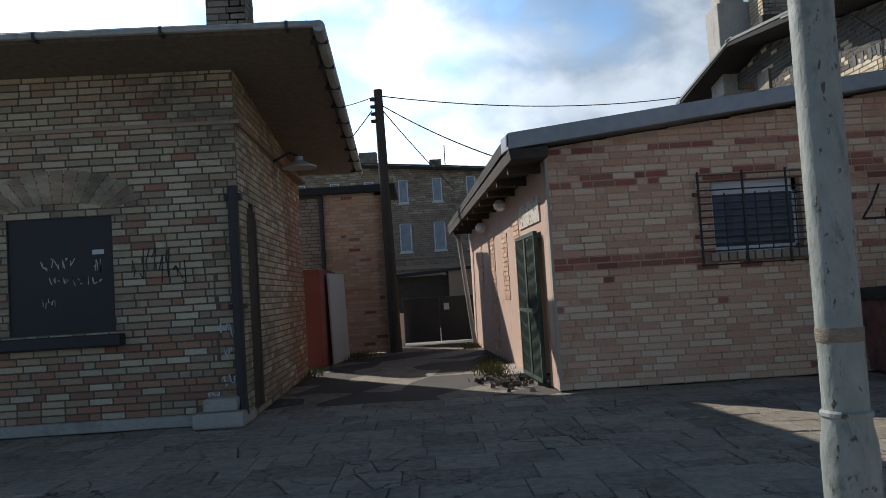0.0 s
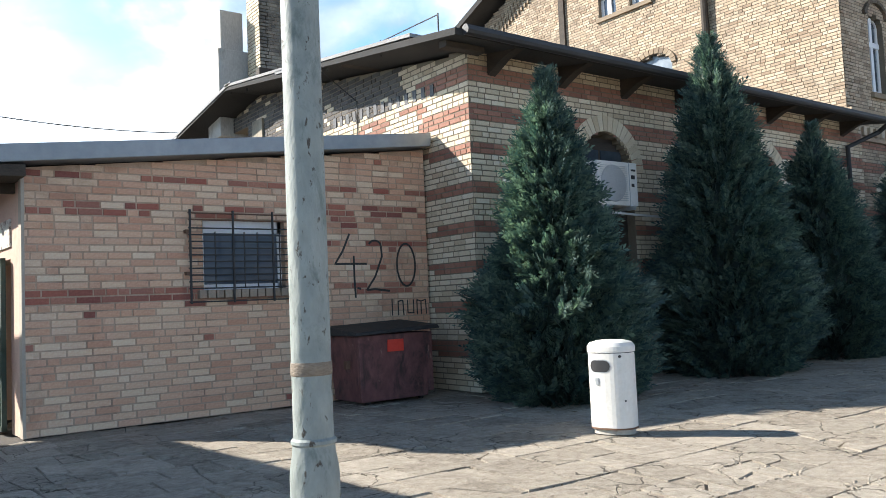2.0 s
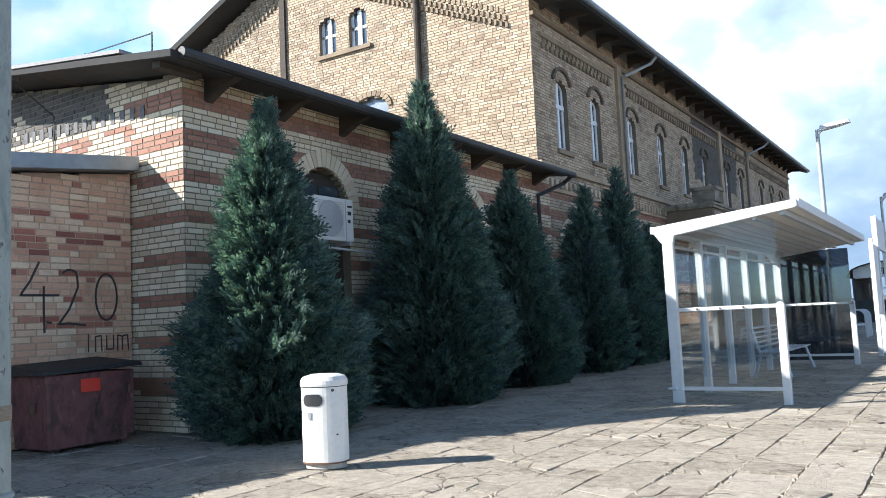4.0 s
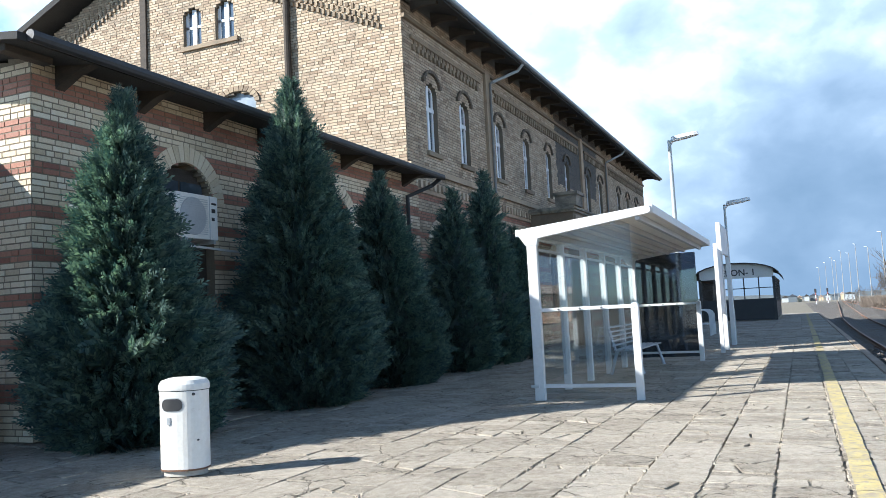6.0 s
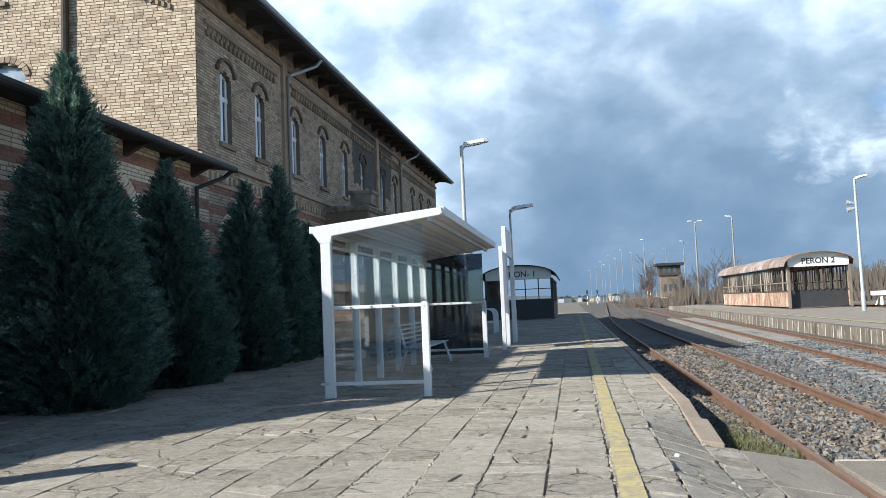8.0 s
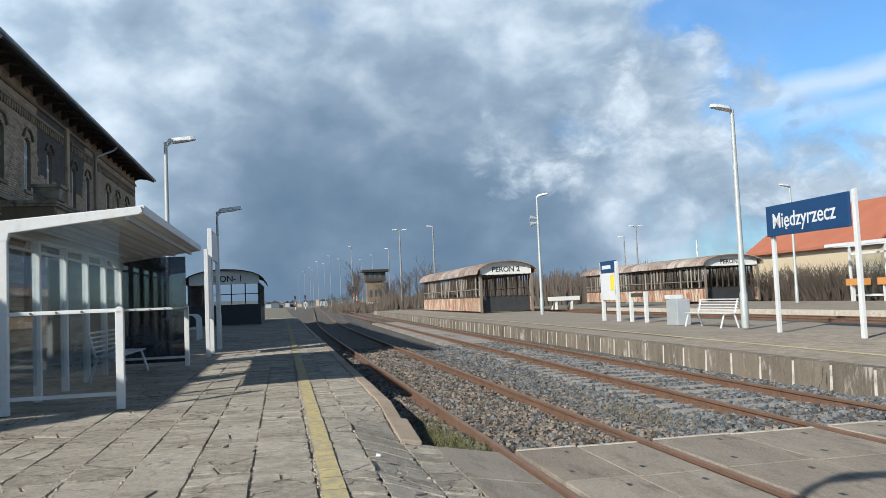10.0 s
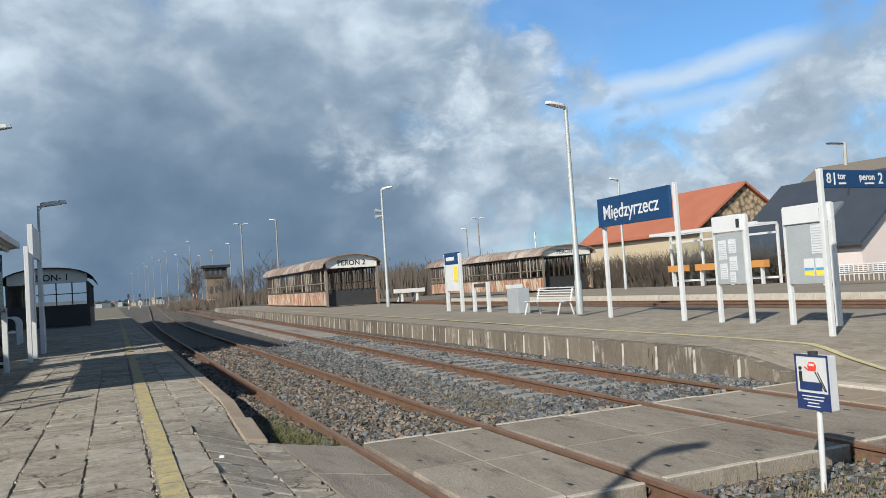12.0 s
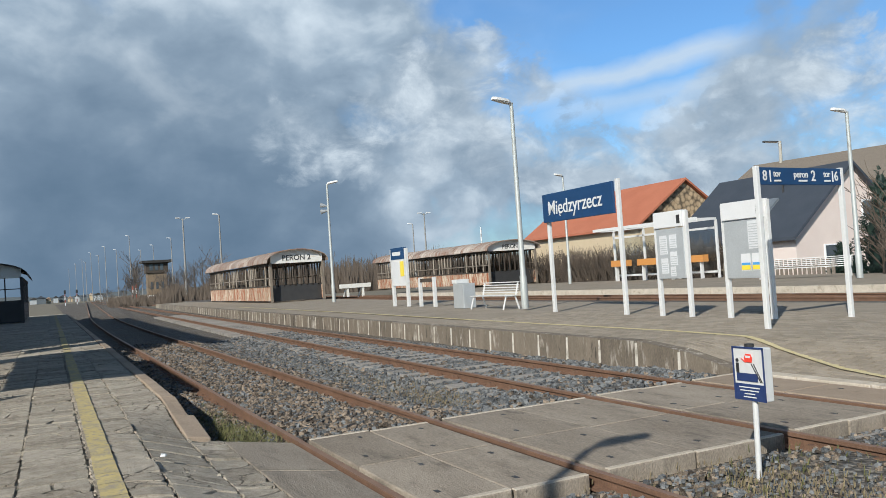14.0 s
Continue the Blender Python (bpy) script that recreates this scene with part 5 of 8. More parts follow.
# alley gate of lattice
lg = thing("lattice_gate", side(1.25, 0.1, 0), "dark green steel lattice gate in the shed side", "gate")
g = Geo()
for s in (0.55, 1.22, 1.28, 1.93):
    sbox(g, s, s + 0.05, 0.10, 0.05, 0.03, 1.93)
for z in (0.03, 0.9, 1.88):
    sbox(g, 0.55, 1.95, 0.10, 0.05, z, z + 0.05)
g.link("gate_frame", "green_metal", lg)
for i in range(18):
    g = Geo()
    s = 0.62 + i * 0.075
    sbox(g, s, s + 0.022, 0.09, 0.06, 0.05, 1.9)
    g.link("bar", "green_metal", lg)
for i in range(2):
    lp = Geo()
    c = side(2.95 + 2.6 * i, 0.14, 2.52 - 0.13 * i)
    lp.lathe([(0.03, -0.09), (0.09, -0.05), (0.10, 0.02), (0.05, 0.08)], c, 14)
    lamp = solo("wall_lamp", lp, "lens", "round frosted wall lamp under the shed eaves", "lamp", group="shed wall lamps", smooth=True)
g = Geo()
sbox(g, 1.9, 3.4, 0.0, 0.34, -0.05, 0.035)
solo("doorstep", g, "concrete", "low concrete step by the lattice gate", "step", bevel=0.02)

# ---- the striped annex ----
an = thing("striped_annex", (12, 11, 0), "single-storey annex of yellow brick striped with red, with arched window", "building")
AX, AY = 6.80, 8.38
BANDS = ((4.22, 4.48), (3.73, 3.91), (3.20, 3.37), (2.68, 2.83), (2.14, 2.29), (1.61, 1.78), (1.08, 1.24), (0.50, 0.70))


def striped(z, s=0, r=None):
    return any(a <= z <= b for a, b in BANDS)


brick_face(an, (AX + 0.004, AY, 0), X, (0, -1, 0), 10.9, 4.75, ("annex_brick", "annex_red"), "mortar_pale", [arch(2.11, 3.29, 1.2, 3.17, 0.59), arch(6.4, 7.6, 1.2, 3.17, 0.59)], band=striped, thick=0.4, seed=31)


def annex_top(s):
    return 4.60 + (1.0 * s / 6.8 if s < 6.8 else 1.0 - 0.147 * (s - 6.8))


# near-black bricks high on the wall back from the corner, red bands near it
brick_face(an, (AX, AY + 12, 0), (0, -1, 0), (-1, 0, 0), 12.0, lambda s: annex_top(12 - s), ("annex_brick", "annex_red", "dark_brick"), "mortar_pale", [rect(0.6, 2.2, 3.4, 4.75), rect(3.0, 4.6, 3.4, 5.1)], band=lambda z, s, r: 2 if s < 10.35 + 0.1 * r.random() and z > 4.12 + 0.1 * (12 - s) * 0.5 and r.random() < 0.93 else (1 if s > 11.1 - 0.5 * r.random() and striped(z) or (s < 11 and 3.95 < z < 4.15 and r.random() < 0.5) else 0), thick=0.4, singles=300, near=(11.5, 3.0), seed=32)
# black plates proud of the brick, painted-in shade of the notches between dentils
for i in range(14):
    Geo().box(AX - 0.014, AX + 0.03, AY + 0.78 + i * 0.22, AY + 0.87 + i * 0.22, 4.20 + 0.008 * i, 4.37 + 0.008 * i).link("slot", "black_sheet", an)
for y in (AY + 6.6, AY + 9.1, AY + 11.3):
    Geo().box(AX - 0.05, AX + 0.3, y, y + 0.5, 3.4, min(5.1, 4.95 - 0.14 * (y - AY - 8))).link("pier", "stack_brick", an)
# low-pitched roof with timber brackets
g = Geo()
ry = [(7.70, 4.55), (8.96, 4.73), (12.85, 5.28), (15.2, 5.62), (18.4, 5.15), (20.6, 4.8)]
g.prism(ry + [(y, z + 0.09) for y, z in reversed(ry)], "x", 6.08, 17.55)
g.link("roof", "roof_felt", an, "dark felt roof with boarded overhang")
g = Geo()
for (ya, za), (yb, zb) in zip(ry[1:], ry[2:]):
    g.solid([(6.06, ya - 0.3, za + 0.07), (6.4, ya - 0.3, za + 0.07), (6.4, yb, zb + 0.07), (6.06, yb, zb + 0.07)], [(6.06, ya - 0.3, za + 0.12), (6.4, ya - 0.3, za + 0.12), (6.4, yb, zb + 0.12), (6.06, yb, zb + 0.12)])
g.link("verge", "felt_pale", an, "pale worn verge")
for i in range(8):
    x = 7.15 + i * 1.38
    g = Geo().prism([(8.38, 4.78), (7.78, 4.66), (7.78, 4.56), (8.05, 4.50), (8.38, 4.34)], "x", x, x + 0.14)
    g.link("bracket", "timber_dark", an)
for y in (8.05, 10.6, 13.8):
    Geo().box(6.2, 6.85, y, y + 0.16, 4.52 + 0.2 * max(0, y - 8.4), 4.68 + 0.2 * max(0, y - 8.4)).link("purlin", "timber_dark", an, bevel=0.01)
Geo().pipe([(6.2, 7.65, 4.62), (17.6, 7.65, 4.58)], 0.07, 10).link("gutter", "dark_metal", an)
Geo().pipe([(17.5, 7.66, 4.56), (17.5, 7.9, 4.4), (16.9, 8.28, 4.1), (16.9, 8.28, 0.0)], 0.05, 10).link("downpipe", "dark_metal", an)
for c in (9.50, 13.8):
    voussoirs(an, (0, AY, 0), X, (0, -1, 0), c, 3.17, 0.60, 0.60, 0.25, "annex_brick", 21, proud=0.02)
    voussoirs(an, (0, AY, 0), X, (0, -1, 0), c, 3.17, 0.52, 0.52, 0.08, "annex_red" if c > 10 else "render_beige", 1 if c < 10 else 15, proud=-0.02)
    w = Geo().box(c - 0.6, c + 0.6, AY + 0.16, AY + 0.20, 1.2, 3.7).link("window", "timber_dark", an, "dark arched window")
    Geo().box(c - 0.5, c - 0.03, AY + 0.14, AY + 0.158, 2.6, 3.5).box(c + 0.03, c + 0.5, AY + 0.14, AY + 0.158, 2.6, 3.5).link("pane", "pane_dark", w)
for (x, y, w, z0, z1, mt) in ((6.85, 16.9, 0.72, 5.0, 7.85, "concrete"), (7.45, 16.1, 0.66, 5.0, 9.0, None)):
    if mt:
        cs = thing("chimney_stack", (x, y, z0), "tall rendered chimney stack, cracked and pale", "chimney")
        Geo().box(x - w / 2, x + w / 2, y - w / 2, y + w / 2, z0, z1 - 0.9).link("shaft", "stack_render", cs, bevel=0.02)
        Geo().box(x - w / 2 + 0.1, x + w / 2 - 0.1, y - w / 2 + 0.1, y + w / 2 - 0.1, z1 - 0.9, z1).link("flue", "stack_render", cs, bevel=0.02)
    else:
        cs = thing("chimney_stack", (x, y, z0), "tall sooty brick chimney stack on the annex roof", "chimney")
        brick_face(cs, (x - w / 2, y - w / 2, 0), X, (0, -1, 0), w, z1, ("stack_brick", "old_brick"), "mortar_pale", bottom=z0, thick=w, seed=41)
        brick_face(cs, (x - w / 2, y + w / 2, 0), (0, -1, 0), (-1, 0, 0), w, z1, ("annex_brick", "old_brick"), "mortar_pale", bottom=z0, thick=0.2, seed=42)
lw = thing("lightning_conductor", (6.2, 8.6, 4.8), "thin grey lightning wire on short stays along the roof edge", "wire")
stays = [(8.2, 4.98), (9.6, 5.02), (11.2, 5.22), (12.8, 5.42), (14.4, 5.66), (15.2, 5.78)]
for y, z in stays:
    Geo().rod((6.2, y, z - 0.22), (6.2, y, z + 0.02), 0.012, n=6).link("stay", "dark_metal", lw)
Geo().pipe([(6.2, y, z) for y, z in stays], 0.009, 6).link("wire", "dark_metal", lw)
Geo().pipe([(6.2, 11.2, 5.22), (6.12, 11.25, 5.0), (6.78, 11.3, 4.6), (6.78, 11.3, 3.7)], 0.009, 6).link("wire", "dark_metal", lw)

# ---- main station building ----
ms = thing("station_building", (34, 14, 0), "two-storey yellow-brick station building with arched white windows", "building")
MX, MY, ME = 17.65, 8.60, 51.5
WX = [19.25, 21.55, 24.55, 27.40, 30.2, 32.9, 36.6, 39.1, 43.5, 46.0, 48.6]
ops = [arch(x - 0.36 - MX, x + 0.36 - MX, 5.58, 7.22, 0.22) for x in WX]
LW = [19.4, 21.8, 24.6, 27.4, 30.2, 33.0]
ops += [arch(x - 0.55 - MX, x + 0.55 - MX, 1.0, 3.0, 0.55) for x in LW]
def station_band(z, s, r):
    """Red stripes at the foot; a patch of near-black bricks under the eaves."""
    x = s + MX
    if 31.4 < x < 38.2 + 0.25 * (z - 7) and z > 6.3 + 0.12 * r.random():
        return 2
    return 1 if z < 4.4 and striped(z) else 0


brick_face(ms, (MX + 0.004, MY, 0), X, (0, -1, 0), ME - MX, 9.3, ("main_brick", "annex_red", "dark_brick"), "mortar_main", ops, band=station_band, thick=0.45, seed=51)
GP = 15.25
gy = lambda s: min(9.3 + 0.43 * s, 9.3 + 0.43 * (GP - s))
gops = [arch(14.90 - MY, 15.54 - MY, 9.25, 10.15, 0.2), arch(13.76 - MY, 14.40 - MY, 9.25, 10.15, 0.2), arch(13.1 - MY, 14.3 - MY, 6.0, 7.3, 0.35)]
brick_face(ms, (MX, MY + GP, 0), (0, -1, 0), (-1, 0, 0), GP, lambda s: gy(GP - s), ("main_brick", "annex_red"), "mortar_main", [(lambda f: (lambda z: (GP - f(z)[1], GP - f(z)[0]) if f(z) else None))(q) for q in gops], thick=0.45, bottom=4.6, seed=52)


def arched_window(x, half, z0, spring, rise, parent):
    w = Geo()
    y0, y1 = MY + 0.12, MY + 0.19
    w.box(x - half, x - half + 0.10, y0, y1, z0, spring).box(x + half - 0.10, x + half, y0, y1, z0, spring)
    w.box(x - half, x + half, y0, y1, z0, z0 + 0.11).box(x - half, x + half, y0 - 0.02, y1, spring - 0.5, spring - 0.38)
    w.box(x - 0.06, x + 0.06, y0 - 0.015, y1, z0, spring + rise * 0.9)
    n = 10
    for i in range(n):
        a0, a1 = math.pi * i / n, math.pi * (i + 1) / n
        ring = [(x - half * k * math.cos(a), spring + (rise - 0.0) * k * math.sin(a)) for a, k in ((a0, 1), (a1, 1), (a1, 0.8), (a0, 0.8))]
        w.solid([(p, y0, q) for p, q in ring], [(p, y1, q) for p, q in ring])
    wf = w.link("window", "pvc", parent, "white arched window")
    Geo().box(x - half + 0.06, x + half - 0.06, y0 + 0.03, y0 + 0.05, z0 + 0.07, spring + rise * 0.7).link("pane", "pane_dark", wf)
    Geo().box(x - half + 0.1, x + half - 0.1, y0 + 0.052, y0 + 0.06, z0 + 0.1, z0 + 0.75).link("curtain", "curtain", wf)
    Geo().box(x - half - 0.1, x + half + 0.1, MY - 0.09, MY + 0.12, z0 - 0.13, z0 - 0.01).link("sill", "main_trim", wf)
    return wf


for x in WX:
    arched_window(x, 0.36, 5.58, 7.22, 0.22, ms)
    voussoirs(ms, (0, MY, 0), X, (0, -1, 0), x, 7.30, 0.50, 0.42, 0.085, "hood_brick", 11, proud=0.08, start=0.35, end=math.pi - 0.35)
    for k in (-1, 1):
        Geo().box(x + k * 0.52 - 0.06, x + k * 0.52 + 0.06, MY - 0.08, MY, 7.40, 7.50).link("hood_stop", "hood_brick", ms)
for x in LW:
    w = Geo().box(x - 0.55, x + 0.55, MY + 0.2, MY + 0.25, 1.0, 3.5).link("window", "timber_dark", ms, "dark ground-floor arched window")
    voussoirs(ms, (0, MY, 0), X, (0, -1, 0), x, 3.0, 0.58, 0.58, 0.22, "annex_brick", 17, proud=0.03)
for (ya, half, z0, spring) in ((15.22, 0.33, 9.25, 10.15), (14.08, 0.33, 9.25, 10.15)):
    w = Geo().box(MX + 0.12, MX + 0.2, ya - half, ya + half, z0, z0 + 0.08).box(MX + 0.12, MX + 0.2, ya - half, ya - half + 0.10, z0, spring + 0.2).box(MX + 0.12, MX + 0.2, ya + half - 0.10, ya + half, z0, spring + 0.2).box(MX + 0.1, MX + 0.2, ya - 0.07, ya + 0.07, z0, spring + 0.2).box(MX + 0.12, MX + 0.2, ya - half, ya + half, spring - 0.35, spring - 0.27)
    wf = w.link("window", "pvc", ms, "white gable window")
    Geo().box(MX + 0.15, MX + 0.18, ya - half, ya + half, z0, spring + 0.2).link("pane", "pane_blue", wf)
Geo().box(MX - 0.08, MX + 0.1, 13.6, 15.6, 9.12, 9.24).link("sill", "main_trim", ms)
w = Geo().box(MX + 0.12, MX + 0.2, 13.1, 14.3, 6.0, 7.7).link("window", "pane_pale", ms, "pale blind gable window")
voussoirs(ms, (MX, 0, 0), Y, (-1, 0, 0), 13.72, 7.32, 0.62, 0.37, 0.15, "main_trim", 13, proud=0.05)
# string courses, toothed friezes, pilasters
g = Geo()
for a, b in ((MX, 23.3), (23.7, 35.2), (35.6, ME)):
    x = a + 0.5
    while x < b - 0.5:
        g.box(x, x + 0.12, MY - 0.07, MY, 8.08, 8.22).box(x + 0.12, x + 0.24, MY - 0.045, MY, 8.22, 8.36)
        x += 0.26
    g.box(a + 0.4, b - 0.4, MY - 0.08, MY, 8.36, 8.46).box(a, b, MY - 0.09, MY, 8.78, 8.88)
tagged(g.link("frieze", "main_trim", ms, "toothed brick frieze under the eaves"), kind="stuff")
g = Geo().box(MX, ME, MY - 0.1, MY, 4.95, 5.10).box(MX, ME, MY - 0.06, MY, 4.40, 4.48)
x = MX
while x < ME:
    g.box(x, x + 0.13, MY - 0.07, MY, 4.52, 4.72)
    x += 0.28
g.link("string_course", "main_brick", ms)
for x in (23.5, 35.4, 40.5):
    Geo().box(x - 0.2, x + 0.2, MY - 0.1, MY, 0, 8.9).link("pilaster", "main_brick", ms)
Geo().box(MX - 0.08, MX, 16.88, 17.10, 4.8, 12).link("pilaster", "timber_dark", ms)
Geo().pipe([(MX - 0.1, 11.95, 10.2), (MX - 0.1, 11.95, 5.2)], 0.09, 10).link("downpipe", "timber_dark", ms)
g = Geo()
for i in range(40):
    y = 17.3 + 0.16 * i
    z = 9.3 + 0.43 * (MY + GP - y) if y > MY + GP / 2 else 9.3 + 0.43 * (y - MY)
    for k in range(3):
        g.box(MX - 0.06 + 0.015 * k, MX, y + 0.05 * k, y + 0.07 + 0.05 * k, z - 0.95 + 0.2 * k, z - 0.82 + 0.2 * k)
for i in range(36):
    y = 9.2 + 0.16 * i
    z = 9.3 + 0.43 * (y - MY)
    for k in range(3):
        g.box(MX - 0.06 + 0.015 * k, MX, y + 0.05 * k, y + 0.07 + 0.05 * k, z - 0.95 + 0.2 * k, z - 0.82 + 0.2 * k)
tagged(g.link("gable_frieze", "main_trim", ms), kind="stuff")
RP = MY + GP / 2
for ya, yb, za, zb in ((7.62, RP, 9.15, 9.3 + 0.43 * GP / 2 + 0.1), (MY + GP + 0.9, RP, 9.15, 9.3 + 0.43 * GP / 2 + 0.1)):
    Geo().solid([(16.95, ya, za), (52.4, ya, za), (52.4, yb, zb), (16.95, yb, zb)], [(16.95, ya, za + 0.2), (52.4, ya, za + 0.2), (52.4, yb, zb + 0.2), (16.95, yb, zb + 0.2)]).link("roof", "roof_felt", ms, "dark roof with deep boarded eaves")
Geo().pipe([(16.75, 7.56, 9.28), (52.4, 7.56, 9.28)], 0.08, 10).link("gutter", "sheet_metal", ms)
for i in range(27):
    x = 18.2 + i * 1.27
    Geo().prism([(8.6, 9.5), (7.85, 9.25), (7.85, 9.16), (8.3, 9.2), (8.6, 9.1)], "x", x, x + 0.12).link("bracket", "timber_dark", ms)
for x in (24.3, 40.8):
    Geo().pipe([(x, 7.56, 9.2), (x, 7.75, 9.0), (x - 0.62, 8.40, 8.58)], 0.05, 10).link("downpipe", "grey_metal", ms)
    Geo().pipe([(x - 0.62, 8.40, 8.6), (x - 0.75, 8.45, 8.5), (x - 0.75, 8.45, 5.0)], 0.04, 10).link("downpipe", "mast_grey", ms)
pc = Geo().box(27.3, 40.4, 7.0, MY, 4.1, 4.72).box(27.6, 28.0, 6.9, 7.3, 0, 4.1).box(39.5, 40, 6.9, 7.3, 0, 4.1).box(33.4, 33.8, 6.9, 7.3, 0, 4.1)
pc.link("porch", "main_trim", ms, "sooty brick porch with a moulded cornice")
for z0, z1, out in ((4.04, 4.14, 0.06), (4.14, 4.20, 0.02), (4.66, 4.74, 0.08), (4.74, 4.80, 0.14), (4.80, 4.86, 0.06)):
    Geo().box(27.3 - out, 40.4 + out, 7.0 - out, MY, z0, z1).link("cornice", "stack_brick", ms)
for k in range(10):
    Geo().box(27.5 + k * 1.3, 28.5 + k * 1.3, 6.965, 7.0, 4.26, 4.58).link("porch_panel", "grey_brick", ms, bevel=0.01)
for x in (27.7, 39.8):
    Geo().box(x - 0.45, x + 0.45, 6.85, 7.6, 4.86, 5.25).box(x - 0.52, x + 0.52, 6.78, 7.67, 5.25, 5.36).link("porch_pier", "stack_brick", ms)

# ---- things on the first platform ----
lp = thing("street_lamp", (1.0, 1.95, 0), "tall grey-green painted lamp post, chipped, with taped band", "lamp post", "platform lamps")
Geo().lathe([(0.066, 0.0), (0.066, 0.80), (0.0645, 0.825), (0.0575, 0.865), (0.0565, 0.885), (0.0535, 0.91), (0.052, 2.4), (0.045, 4.3)], (1.0, 1.95, 0), 28).link("pole", "pole_paint", lp, smooth=True)
Geo().lathe([(0.0565, 0.885), (0.0612, 0.891), (0.0605, 0.899), (0.054, 0.905)], (1.0, 1.95, 0), 28).link("weld_ring", "pole_paint", lp, smooth=True)
Geo().lathe([(0.0545, 1.068), (0.0556, 1.071), (0.0556, 1.100), (0.0545, 1.103)], (1.0, 1.95, 0), 28).link("tape_band", "tape", lp, "brown tape wound round the pole", smooth=True)


def lamp_head(parent, x, y, z, dx, dy, mat="white_metal", size=0.55):
    """A flat street-lamp head on a short spigot, pointing (dx, dy)."""
    d = Vector((dx, dy, 0)).normalized()
    s = Vector((-d.y, d.x, 0))
    p = Vector((x, y, z))
    Geo().rod(p - Vector((0, 0, 0.12)), p + d * 0.12 + Vector((0, 0, 0.02)), 0.04, n=8).link("arm", mat, parent)
    g = Geo()
    low, up_ = [], []
    for a, w in ((0.05, 0.06), (0.2, 0.11), (0.5, 0.12), (0.85, 0.10), (1.0, 0.04)):
        low.append((a, w))
    ring = [(a, w) for a, w in low] + [(a, -w) for a, w in reversed(low)]
    g.solid([p + d * a * size + s * w * size * 1.6 + Vector((0, 0, -0.02 + 0.1 * a * size)) for a, w in ring], [p + d * (0.05 + a * 0.9) * size + s * w * size * 1.2 + Vector((0, 0, 0.08 + 0.1 * a * size)) for a, w in ring])
    h = g.link("lamp_head", mat, parent, bevel=0.015)
    Geo().solid([p + d * a * size * 0.8 + s * w * size * 1.2 + Vector((0, 0, -0.05 + 0.1 * a * size)) for a, w in ring], [p + d * a * size * 0.85 + s * w * size * 1.3 + Vector((0, 0, -0.02 + 0.1 * a * size)) for a, w in ring]).link("lens", "lens", h)


lamp_head(lp, 1.0, 1.95, 4.42, -0.1, -1.0)


def street_lamp(x, y, top, dx, dy, label="tall pale grey platform lamp post", r=0.07, base=0.0, mat="galvanised", speakers=False):
    t = thing("street_lamp", (x, y, base), label, "lamp post", "platform lamps")
    Geo().lathe([(r * 1.25, 0.0), (r * 1.25, 1.0), (r, 1.06), (r * 0.65, top - base)], (x, y, base), 14).link("pole", mat, t, smooth=True)
    lamp_head(t, x, y, top, dx, dy, size=0.75)
    if speakers:
        for k in (-1, 1):
            Geo().rod((x, y, top - 1.45 + 0.12 * k), (x + 0.1, y + 0.45, top - 1.45 + 0.2 * k), 0.04, 0.15, 12).link("loudspeaker", "grey_metal", t, "grey horn loudspeaker")
    return t


street_lamp(21.3, 2.80, 5.5, 0, -1)
street_lamp(25.3, 1.87, 4.15, 0, -1, "slim dark grey lamp post beside the notice boards", 0.05)


